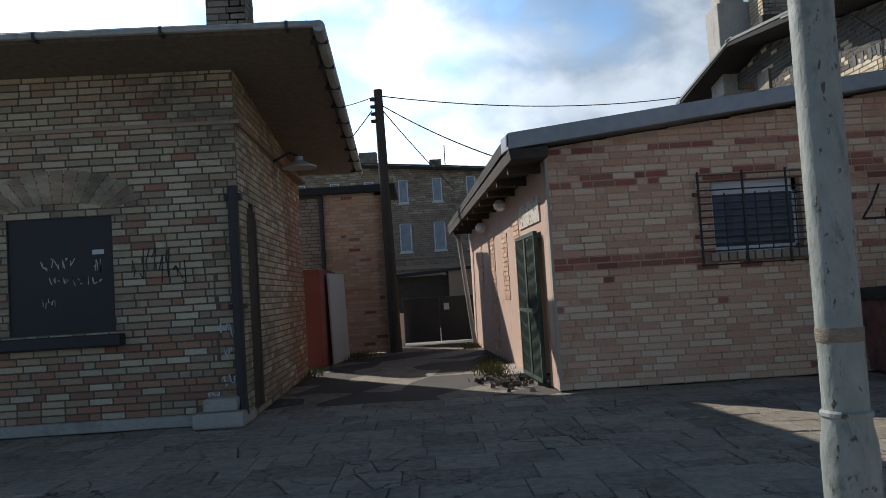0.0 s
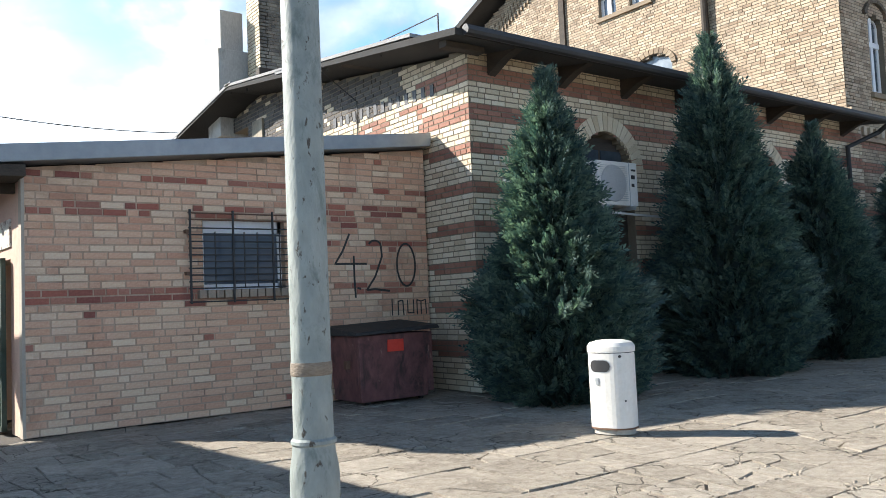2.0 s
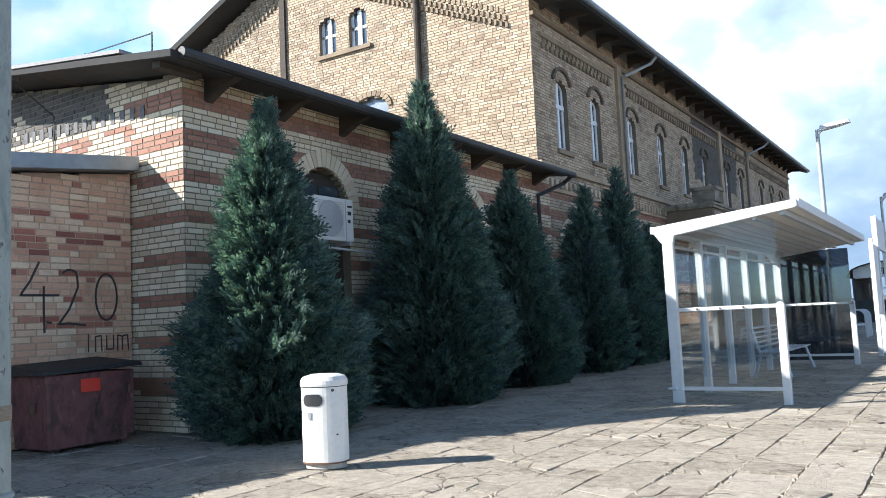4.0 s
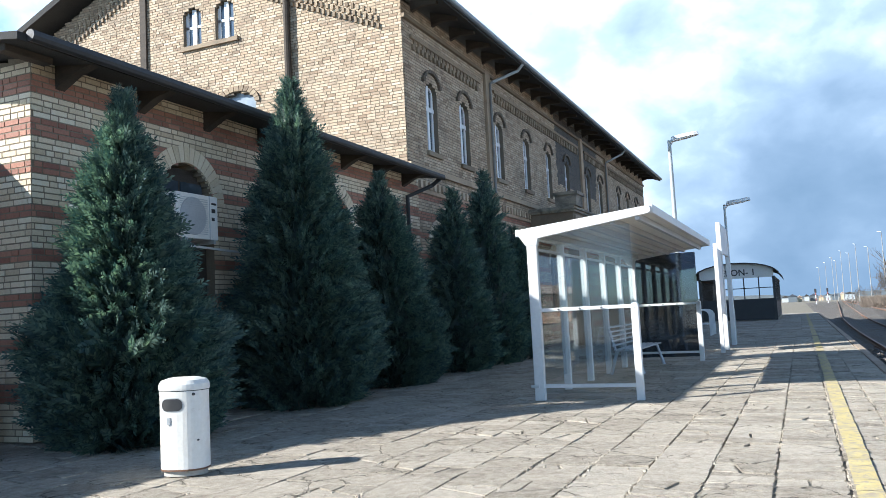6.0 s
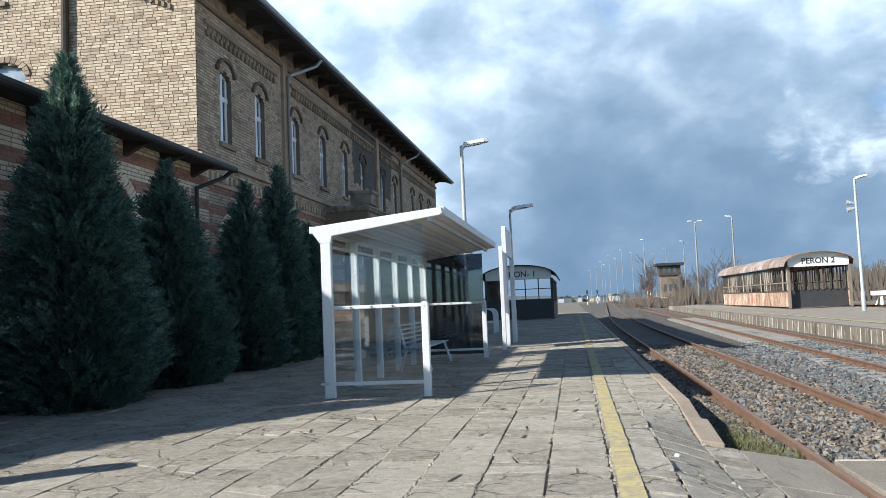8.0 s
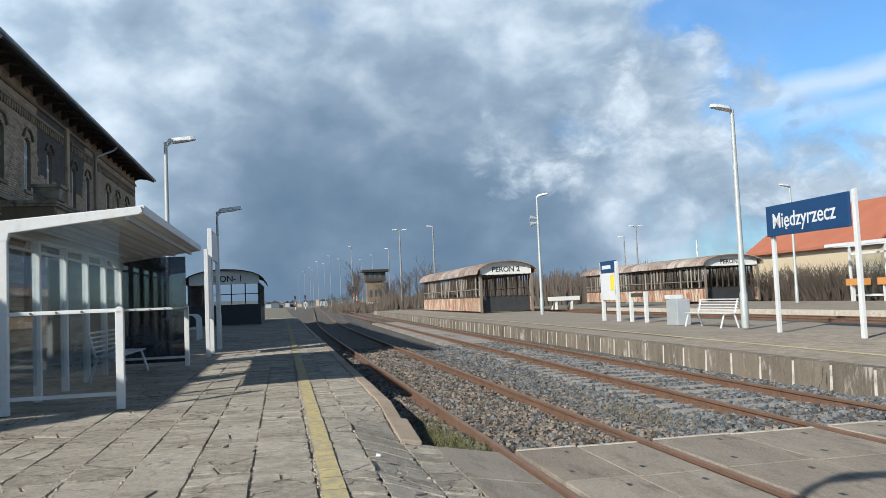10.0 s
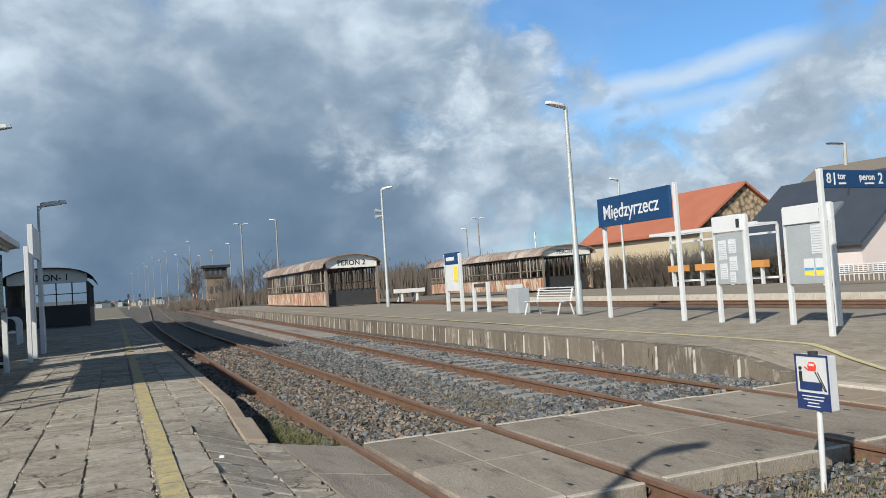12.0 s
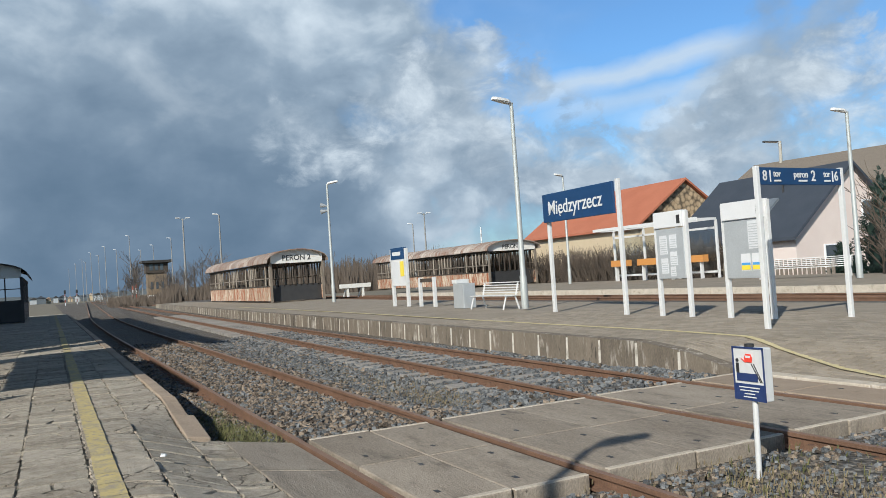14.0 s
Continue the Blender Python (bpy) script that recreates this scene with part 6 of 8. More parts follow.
def litter_bin():
    t = thing("litter_bin", (5.58, 5.0, 0), "white enamelled steel litter bin, rust-speckled, on a concrete foot", "bin", turn=-72)
    W, D, n = 0.205, 0.165, 36

    def ring(k, z):
        return [(W * k * math.copysign(abs(math.cos(a)) ** 0.8, math.cos(a)), D * k * math.copysign(abs(math.sin(a)) ** 0.8, math.sin(a)), z) for a in (2 * math.pi * i / n for i in range(n))]

    def stack(prof):
        g = Geo()
        rs = [ring(k, z) for k, z in prof]
        for a, b in zip(rs, rs[1:]):
            for i in range(n):
                g.face([a[i], a[(i + 1) % n], b[(i + 1) % n], b[i]])
        g.face(list(reversed(rs[0])))
        g.face(rs[-1])
        return g
    stack([(1.0, 0.05), (1.0, 0.72)]).link("body", "white_old", t, smooth=True)
    stack([(1.03, 0.725), (1.04, 0.74), (1.03, 0.775), (0.93, 0.81), (0.6, 0.83)]).link("cap", "white_old", t, "domed white cap", smooth=True)
    stack([(1.005, 0.718), (1.005, 0.727)]).link("seam", "dark_metal", t)
    stack([(1.01, 0.045), (1.01, 0.06)]).link("foot_rim", "rust", t)
    stack([(0.9, 0.0), (0.85, 0.05)]).link("foot", "concrete", t)
    front = lambda x: -D * (1 - min(1.0, abs(x / W)) ** 2.5) ** 0.4

    def slot(grow, out):
        g = Geo()
        cols = []
        for i in range(25):
            x = -0.145 - grow + (0.20 + 2 * grow) * i / 24
            e = min(x + 0.145 + grow, 0.055 + grow - x)
            hh = (0.052 + grow) * math.sqrt(max(0.0, 1 - (1 - min(1.0, e / (0.052 + grow))) ** 2))
            cols.append((x, hh))
        for (xa, ha), (xb, hb) in zip(cols, cols[1:]):
            g.face([(xa, front(xa) - out, 0.605 - ha), (xb, front(xb) - out, 0.605 - hb), (xb, front(xb) - out, 0.605 + hb), (xa, front(xa) - out, 0.605 + ha)])
        return g
    slot(0.008, 0.0015).link("slot_rim", "grey_metal", t)
    slot(0.0, 0.003).link("slot", "black_sheet", t, "black rounded slot")
    for x, z, r in ((0.14, 0.69, 0.013), (0.165, 0.30, 0.008)):
        Geo().rod((x, front(x) + 0.01, z), (x, front(x) - 0.006, z), r, n=8).link("lock", "dark_metal", t)
    Geo().box(-0.09, -0.06, -D - 0.004, -D + 0.03, 0.44, 0.50).link("plate", "grey_metal", t, "small plate")


litter_bin()


def skip():
    t = thing("refuse_skip", (5.6, 9.0, 0), "dented maroon steel refuse container with black lid", "container")
    Geo().solid([(5.12, 8.66, 0.03), (6.12, 8.66, 0.03), (6.12, 9.34, 0.03), (5.12, 9.34, 0.03)], [(5.05, 8.60, 0.86), (6.18, 8.60, 0.86), (6.18, 9.38, 0.86), (5.05, 9.38, 0.86)]).link("body", "skip_red", t, bevel=0.015)
    Geo().solid([(4.98, 8.53, 0.86), (6.26, 8.53, 0.90), (6.26, 9.40, 0.90), (4.98, 9.40, 0.86)], [(5.0, 8.55, 0.90), (6.24, 8.55, 0.95), (6.2, 9.38, 1.02), (5.04, 9.38, 0.98)]).link("lid", "grimy_lid", t, "sagging grimy black lid", bevel=0.012)
    Geo().box(5.48, 5.72, 8.592, 8.61, 0.64, 0.79).link("label", "sticker_red", t, "bright red label")
    for x in (5.1, 6.14):
        Geo().box(x - 0.03, x + 0.03, 8.6, 8.66, 0.1, 0.84).link("rib", "skip_red", t)
    for x in (5.2, 6.0):
        Geo().rod((x, 8.7, 0.03), (x + 0.05, 8.7, 0.03), 0.03, n=10).link("wheel", "black_plastic", t)
    Geo().box(4.99, 5.05, 8.8, 8.86, 0.45, 0.55).link("bracket", "rust", t)


skip()


def strokes(name, lines, plane, label, mat="spray", width=0.028, category="graffiti"):
    """Painted strokes: thin ribbons just off a wall. plane(u, z) gives the place on the wall."""
    t = thing(name, plane(*lines[0][0], 0.0), label, category)
    for pts in lines:
        g = Geo()
        pts = [(a + (c - a) * u, b + (d_ - b) * u) for (a, b), (c, d_) in zip(pts, pts[1:]) for u in (0.0, 0.12, 0.88)] + [pts[-1]]
        for i, (a, b) in enumerate(pts):
            p, q = Vector(pts[max(0, i - 1)]), Vector(pts[min(len(pts) - 1, i + 1)])
            e = (q - p).normalized() if (q - p).length > 1e-5 else Vector((1, 0))
            end = -1 if i == 0 else (1 if i == len(pts) - 1 else 0)
            a, b = a + e.x * width * 0.35 * end, b + e.y * width * 0.35 * end
            nx_, ny_ = -e.y * width / 2, e.x * width / 2
            for sgn, d_ in ((1, 0.0), (1, 0.003), (-1, 0.003), (-1, 0.0)):
                g.v.append(plane(a + sgn * nx_, b + sgn * ny_, d_))
        for i in range(len(pts) - 1):
            for j in range(4):
                k = (j + 1) % 4
                g.f.append((i * 4 + j, i * 4 + k, i * 4 + 4 + k, i * 4 + 4 + j))
        e = (len(pts) - 1) * 4
        g.f += [(3, 2, 1, 0), (e, e + 1, e + 2, e + 3)]
        g.m = [0] * len(g.f)
        g.link("stroke", mat, t)
    return t


def shed_plane(u, z, d):
    return (u, 9.4415 - d, z)


def curve(c, r, a0, a1, n=12, ry=None):
    ry = r if ry is None else ry
    return [(c[0] + r * math.cos(radians(a0 + (a1 - a0) * i / n)), c[1] + ry * math.sin(radians(a0 + (a1 - a0) * i / n))) for i in range(n + 1)]


strokes("graffiti", [[(5.47, 2.20), (5.36, 1.97), (5.24, 1.80), (5.45, 1.80), (5.72, 1.80)], [(5.53, 1.90), (5.53, 1.60), (5.54, 1.35)], [(5.58, 1.47), (5.62, 1.46)],
                     curve((5.87, 2.04), 0.10, 150, 0, 8, 0.08) + [(5.98, 1.90), (5.86, 1.62), (5.72, 1.44), (5.85, 1.45), (6.08, 1.42)], curve((6.38, 1.78), 0.155, 0, 360, 22, 0.30)],
        shed_plane, "large black sprayed number 4.20 on the brick wall")
strokes("graffiti", [[(6.12, 1.30), (6.12, 1.08)], [(6.22, 1.08), (6.22, 1.27), (6.30, 1.28), (6.31, 1.08)], [(6.38, 1.28), (6.38, 1.10), (6.48, 1.10), (6.48, 1.28)], [(6.54, 1.08), (6.54, 1.28), (6.61, 1.26), (6.61, 1.08)], [(6.61, 1.26), (6.69, 1.28), (6.70, 1.08)]], shed_plane, "small black sprayed scrawl above the container", width=0.018)
rs = random.Random(17)


def board_plane(u, z, d):
    return (u, 8.6185 - d, z)


def scrawl(x0, x1, z, h, n):
    out, x = [], x0
    for i in range(n):
        w = (x1 - x0) / n
        out.append([(x + w * rs.random(), z + h * (rs.random() - 0.5)) for _ in range(3)])
        x += w
    return out


strokes("chalk_scrawl", scrawl(-4.1, -3.7, 1.78, 0.14, 7) + scrawl(-4.0, -3.42, 1.60, 0.10, 12) + scrawl(-4.08, -3.92, 1.38, 0.12, 5) + scrawl(-3.52, -3.44, 1.75, 0.2, 4), board_plane, "faint pale chalk scrawl on the black board", "chalk", 0.008, "graffiti")
g = Geo().box(-3.52, -3.40, 8.612, 8.62, 1.87, 1.92)
solo("sticker", g, "paper", "small white sticker on the black board", "sticker")
strokes("chalk_scrawl", scrawl(-2.22, -2.04, 1.0, 0.16, 5) + scrawl(-2.2, -2.04, 0.75, 0.14, 5) + scrawl(-2.2, -2.04, 0.45, 0.14, 5) + scrawl(-2.4, -2.2, 0.3, 0.08, 3), lambda u, z, d: (u, 8.588 - d, z), "white scrawls on the corner bricks", "chalk", 0.014, "graffiti")
strokes("graffiti", scrawl(-3.1, -2.5, 1.7, 0.45, 9), lambda u, z, d: (u, 8.588 - d, z), "dark tangled scrawl on the sooty brick", "spray", 0.012)
g = Geo().box(-2.45, -1.92, 8.25, 8.6, 0.0, 0.16).box(-2.35, -2.0, 8.3, 8.6, 0.16, 0.30)
solo("stone_footing", g, "concrete", "broken stone footing at the outbuilding corner", "footing", bevel=0.03)


def air_conditioner():
    t = thing("air_conditioner", (9.3, 8.1, 2.5), "off-white wall-mounted air conditioner on brackets", "air conditioner")
    x0, x1, y0, y1, z0, z1 = 8.80, 9.68, 7.95, 8.28, 2.55, 3.21
    Geo().box(x0, x1, y0, y1, z0, z1).link("case", "white_old", t, bevel=0.015)
    Geo().rod((9.14, y0 - 0.004, 2.88), (9.14, y0 - 0.014, 2.88), 0.28, 0.27, 30).link("fan_grille", "grey_metal", t, "round grey fan grille")
    for i in range(17):
        z = 2.62 + i * 0.032
        Geo().box(8.85, 9.43, y0 - 0.022, y0 - 0.014, z, z + 0.008).link("louvre", "grey_metal", t)
    Geo().box(9.485, 9.495, y0 - 0.01, y0 + 0.02, z0, z1).link("panel_seam", "grey_metal", t)
    for z, h, w in ((3.08, 0.03, 0.10), (2.96, 0.06, 0.08), (2.84, 0.05, 0.06)):
        Geo().box(9.54, 9.54 + w, y0 - 0.006, y0, z, z + h).link("badge", "ink", t)
    for x in (8.92, 9.52):
        Geo().box(x, x + 0.04, 7.9, 8.38, 2.49, 2.55).link("bracket", "grey_metal", t)
    Geo().pipe([(9.1, 8.1, 2.49), (9.1, 8.02, 2.45), (10.6, 8.0, 2.40)], 0.018, 6).link("drain_hose", "white_metal", t)


air_conditioner()


CONE = ((0.0, 0.72), (0.08, 0.92), (0.18, 1.0), (0.32, 0.95), (0.5, 0.72), (0.68, 0.52), (0.85, 0.29), (0.93, 0.15), (1.0, 0.03))
WAISTED = ((0.0, 0.70), (0.06, 0.88), (0.16, 1.0), (0.33, 0.97), (0.42, 0.70), (0.52, 0.52), (0.66, 0.39), (0.83, 0.21), (0.92, 0.11), (1.0, 0.02))


def thuja(x, y, h, r, seed, plumes, lean=0.0, label="dense dark green conical thuja beside the brick wall", mat="thuja", floor=0.0, shape=CONE, size=1.0):
    """A trunk, an inner crown coloured dark as the shade between sprays, and flat feathery sprays that rise and fan
    outwards.
    """
    rn = random.Random(seed)
    t = thing("thuja_tree", (x, y, floor), label, "tree", "row of thujas")
    Geo().rod((x, y, floor - 0.05), (x + lean, y, floor + h * 0.8), 0.09, 0.02, 8).link("trunk", "bark", t)

    def radius(k, a):
        for (ka, ra), (kb, rb) in zip(shape, shape[1:]):
            if k <= kb:
                base = r * (ra + (rb - ra) * (k - ka) / (kb - ka))
                break
        return base * (1 + 0.26 * noise.noise((math.cos(a) * 1.5 + seed, math.sin(a) * 1.5, k * 6)) + 0.34 * noise.noise((math.cos(a) * 3.4 + seed, math.sin(a) * 3.4, k * 13))) + 0.02
    # core in a darker green than the sprays: shade in the gaps, put in as colour
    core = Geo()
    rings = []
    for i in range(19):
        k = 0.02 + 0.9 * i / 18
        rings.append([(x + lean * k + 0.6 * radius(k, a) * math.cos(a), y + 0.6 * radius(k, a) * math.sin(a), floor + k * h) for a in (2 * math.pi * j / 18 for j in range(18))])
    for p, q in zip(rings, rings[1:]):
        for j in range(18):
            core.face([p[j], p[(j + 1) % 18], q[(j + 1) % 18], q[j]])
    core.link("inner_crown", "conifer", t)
    v, f = [], []
    for i in range(plumes):
        k = 0.01 + 0.97 * (1 - math.sqrt(rn.random())) if rn.random() < 0.7 else rn.random() * 0.985
        a = 2 * math.pi * rn.random()
        L = size * (0.11 + 0.17 * rn.random()) * (1.0 if k < 0.84 else 0.62)
        rad = max(0.0, radius(k, a) * (0.74 + 0.30 * rn.random() ** 0.7) - L * 0.45)
        c = Vector((x + lean * k + rad * math.cos(a), y + rad * math.sin(a), floor + k * h - L * 0.35))
        d = Vector((math.cos(a), math.sin(a), 0.25 + 0.8 * rn.random() + 2.4 * max(0.0, k - 0.6)))
        d = (d + Vector((rn.uniform(-0.4, 0.4), rn.uniform(-0.4, 0.4), rn.uniform(-0.3, 0.3)))).normalized()
        fan = d.cross(Vector((rn.gauss(0, 1), rn.gauss(0, 1), rn.gauss(0, 0.5)))).normalized()
        nrm = fan.cross(d)
        droop = Vector((math.cos(a), math.sin(a), -0.2)) * L * 0.22
        n = 9
        for j in range(n):
            u = (j + 0.5) / n
            p0 = c + d * L * u + droop * u * u
            for sgn in ((-1, 1) if j < n - 1 else (0,)):
                e = (d + fan * sgn * (0.95 - 0.35 * u) + nrm * rn.uniform(-0.2, 0.2)).normalized()
                ll = L * (0.46 - 0.24 * u) * rn.uniform(0.75, 1.15)
                w = e.cross(nrm).normalized() * ll * 0.17
                n0 = len(v)
                m_ = p0 + e * ll * 0.5
                v += [tuple(p0), tuple(m_ + w), tuple(p0 + e * ll - Vector((0, 0, ll * 0.12))), tuple(m_ - w)]
                f.append((n0, n0 + 1, n0 + 2, n0 + 3))
    g = Geo()
    g.v, g.f, g.m = v, f, [0] * len(f)
    tagged(g.link("crown", mat, t, "feathery dark green sprays"), kind="stuff")


thuja(7.06, 7.15, 4.14, 0.97, 101, 5400, -0.02, shape=WAISTED, size=1.3)
thuja(10.75, 7.15, 5.15, 1.0, 102, 5800, -0.22, size=1.35)
thuja(13.75, 7.20, 4.10, 0.90, 103, 3800, -0.32, size=1.15)
thuja(17.1, 7.3, 4.30, 0.82, 104, 2400, 0.15, size=1.25)
thuja(19.3, 7.3, 5.05, 0.86, 105, 2400, 0.1, size=1.3)
thuja(21.5, 7.3, 3.75, 0.85, 106, 1800, 0.1, size=1.3)
thuja(57.0, 9.5, 8.2, 1.9, 107, 500, size=3.0, label="far dark conifer at the end of the station building", mat="conifer")


def bench(x, y, z, length, turn, label, mat="white_metal", group="platform benches"):
    """A tubular bench with a wire seat and back, turned about its middle."""
    t = thing("bench", (x, y, z), label, "bench", group, turn=turn)
    h = length / 2
    for s in (-h + 0.1, h - 0.1):
        Geo().pipe([(s, -0.25, 0), (s, -0.12, 0.42), (s, 0.25, 0.44), (s, 0.36, 0.85)], 0.03, 8).link("leg", mat, t)
        Geo().pipe([(s, 0.22, 0.44), (s, 0.36, 0.0)], 0.03, 8).link("leg", mat, t)
    for i in range(6):
        Geo().box(-h, h, -0.2 + i * 0.085, -0.16 + i * 0.085, 0.44, 0.465).link("slat", mat, t)
    for i in range(5):
        Geo().box(-h, h, 0.27 + i * 0.02, 0.29 + i * 0.02, 0.52 + i * 0.085, 0.55 + i * 0.085).link("slat", mat, t)
    return t


def shelter():
    t = thing("platform_shelter", (14.6, 2.8, 0), "white steel and glass waiting shelter with a rising flat roof", "shelter")
    x0, x1, yb, yf = 10.98, 18.35, 3.44, 2.05
    for i in range(6):
        x = x0 + (x1 - x0) * i / 5
        main = i in (0, 5)
        w = 0.075 if main else 0.055
        Geo().box(x - 0.045, x + 0.045, yb - w, yb + w, 0.0, 2.3).link("post", "white_metal", t, bevel=0.012)
        if main:
            Geo().prism([(3.66, 2.42), (3.66, 2.38), (3.52, 2.18), (3.36, 2.18), (3.34, 2.28), (1.78, 2.49), (1.74, 2.52), (1.76, 2.60)], "x", x - 0.05, x + 0.05).link("roof_arm", "white_metal", t, bevel=0.01)
            Geo().box(x - 0.045, x + 0.045, yf - 0.05, yf + 0.05, 0.0, 1.26).rod((x - 0.045, yf, 1.26), (x + 0.045, yf, 1.26), 0.05, n=14).link("short_post", "white_metal", t, bevel=0.008)
            for z in (0.20, 1.26):
                Geo().box(x - 0.025, x + 0.025, yf + 0.05, yb - 0.07, z - 0.025, z + 0.025).link("rail", "white_metal", t, bevel=0.006)
            gl = Geo().box(x - 0.005, x + 0.005, yf + 0.0, yb - 0.08, 0.10, 2.38).link("side_glass", "glass" if i == 0 else "glass_dark", t, "clear side pane" if i == 0 else "dark tinted end pane")
            gl.visible_shadow = i != 0
            for y in (2.5, 2.8, 3.1):
                Geo().rod((x - 0.05, y, 1.26), (x - 0.03, y, 1.26), 0.014, n=8).link("bolt", "dark_metal", t)
            Geo().rod((x - 0.06, yb + 0.0, 0.20), (x - 0.03, yb + 0.12, 0.20), 0.02, n=8).link("bolt", "white_metal", t)
        if i < 5:
            xa, xb = x + 0.06, x + (x1 - x0) / 5 - 0.06
            p = Geo().box(xa, xb, yb - 0.006, yb + 0.006, 0.25, 2.12).link("back_glass", "glass", t, "clear back pane")
            p.visible_shadow = False
            Geo().box(xa, xb, yb - 0.02, yb + 0.02, 2.12, 2.16).link("rail", "white_metal", t)
    Geo().solid([(x0, 3.62, 2.36), (x1, 3.62, 2.36), (x1, 1.78, 2.52), (x0, 1.78, 2.52)], [(x0, 3.64, 2.42), (x1, 3.64, 2.42), (x1, 1.76, 2.59), (x0, 1.76, 2.59)]).link("roof_sheet", "white_old", t, "pale translucent roof panel")
    for i in range(5):
        y = 3.3 - i * 0.34
        Geo().box(x0, x1, y - 0.03, y + 0.03, 2.30 + i * 0.03, 2.385 + i * 0.03).link("roof_rib", "grey_metal", t)
    Geo().box(x0 - 0.02, x1 + 0.02, 1.72, 1.79, 2.49, 2.61).link("front_edge", "white_metal", t, bevel=0.008)
    Geo().box(x0 - 0.02, x1 + 0.02, 3.62, 3.68, 2.33, 2.43).link("back_edge", "white_metal", t, bevel=0.008)


shelter()
bench(16.4, 3.0, 0, 2.6, 0, "dull grey steel bench inside the glass shelter", "bench_steel")
hb = thing("bench", (33.0, 3.7, 0), "white bench with a row of hooped tubular arms", "bench", "platform benches")
for i in range(5):
    x = 32.1 + i * 0.46
    Geo().pipe([(x, 4.15, 0.0), (x, 4.15, 0.98)] + [(x, 3.46 - 0.24 * math.sin(radians(a)), 0.74 + 0.24 * math.cos(radians(a))) for a in range(0, 91, 15)] + [(x, 3.22, 0.0)], 0.028, 8).link("hoop", "white_metal", hb)
for i in range(5):
    Geo().box(32.05, 34.0, 3.32 + i * 0.16, 3.43 + i * 0.16, 0.42, 0.455).link("slat", "white_metal", hb, bevel=0.005)


nb = thing("notice_board", (21.7, 1.85, 0), "white two-post notice board standing edge-on", "notice board")
Geo().box(21.0, 21.1, 1.80, 1.90, 0, 2.72).link("post", "white_metal", nb, bevel=0.01)
Geo().box(22.2, 22.32, 1.79, 1.91, 0, 3.35).link("post", "white_metal", nb, bevel=0.01)
Geo().box(21.1, 22.2, 1.82, 1.88, 0.95, 2.6).link("panel", "sign_white", nb, bevel=0.008)
Geo().box(22.32, 24.6, 1.82, 1.88, 2.55, 3.35).link("panel", "sign_white", nb, bevel=0.008)
Geo().box(24.6, 24.7, 1.79, 1.91, 0, 3.35).link("post", "white_metal", nb, bevel=0.01)


def old_shelter(name, x0, x1, y0, y1, eave, peak, z, title, label, style):
    """A long open shed with a barrel roof, panelled below and slatted above; its end wall carries the platform's name."""
    t = thing(name, (x0, (y0 + y1) / 2, z), label, "shelter", "old platform sheds")
    c, hw, rise = (y0 + y1) / 2, abs(y1 - y0) / 2 + 0.35, peak - eave
    pr = [(c + hw * math.cos(math.pi * i / 12), eave + rise * math.sin(math.pi * i / 12) ** 0.9) for i in range(13)]
    n = 12
    for k in range(n):
        a, b = x0 - 0.4 + (x1 - x0 + 0.8) * k / n, x0 - 0.4 + (x1 - x0 + 0.8) * (k + 1) / n
        off = 0.02 if k % 2 else 0.0
        g = Geo().prism([(p, z + q + off) for p, q in pr] + [(p, z + q + 0.06 + off) for p, q in reversed(pr)], "x", a, b + 0.05)
        g.link("roof_sheet", "rust_roof" if style == "rusty" else "roof_felt", t)
    lowm, upm = ("rust_panel", "timber_pale") if style == "rusty" else ("black_sheet", "dark_metal")
    # end facing the camera
    ya, yb = min(y0, y1), max(y0, y1)
    top = [(ya + (yb - ya) * i / 12, z + eave + rise * max(0.0, 1 - ((ya + (yb - ya) * i / 12 - c) / hw) ** 2) ** 0.45) for i in range(13)]
    g = Geo().prism([(yb, z + eave - 0.05), (ya, z + eave - 0.05)] + top, "x", x0, x0 + 0.05)
    gb = g.link("name_board", "white_old", t, "white arched name board")
    script("lettering", title, (x0 - 0.012, c, z + eave + rise * 0.34), rise * (0.6 if style == "rusty" else 0.62), "ink", (90, 0, -90), gb, 0.004, "black painted letters")
    for y in (y0, y1):
        Geo().box(x0 - 0.06, x0 + 0.08, y - 0.08, y + 0.08, z, z + eave).link("post", "timber_grey" if style == "rusty" else "dark_metal", t)
        Geo().box(x0, x1, y - 0.05, y + 0.05, z + eave - 0.14, z + eave).link("wall_plate", "timber_dark", t)
        m = max(4, int((x1 - x0) / 0.9))
        for k in range(m):
            a, b = x0 + 0.08 + (x1 - x0) * k / m, x0 + (x1 - x0) * (k + 1) / m
            Geo().box(a, b, y - 0.03, y + 0.03, z + 0.1, z + 1.15).link("panel", lowm, t)
        dense = 3 if style == "rusty" else 2
        for k in range(m * dense):
            x = x0 + (x1 - x0) * (k + 0.5) / (m * dense)
            lo_, hw_ = 1.15, 0.05
            if style == "rusty":
                q = (k * 37 + int(y * 10)) % 11
                if q in (0, 2, 5, 7, 10):
                    continue
                hw_ = 0.022 + 0.004 * q
                lo_ = 1.15 + (0.7 if q in (4, 9) else 0.0)
            Geo().box(x - hw_, x + hw_, y - 0.03, y + 0.03, z + lo_, z + eave - 0.1).link("stud", upm if style != "rusty" or k % 2 else "timber_dark", t)
        Geo().box(x0, x1, y - 0.05, y + 0.05, z + 1.12, z + 1.22).link("rail", "timber_dark", t)
        if style == "rusty":
            Geo().box(x0, x1, y - 0.035, y + 0.035, z + 1.72, z + 1.79).link("rail", "timber_grey", t)
    ya, yb = min(y0, y1), max(y0, y1)
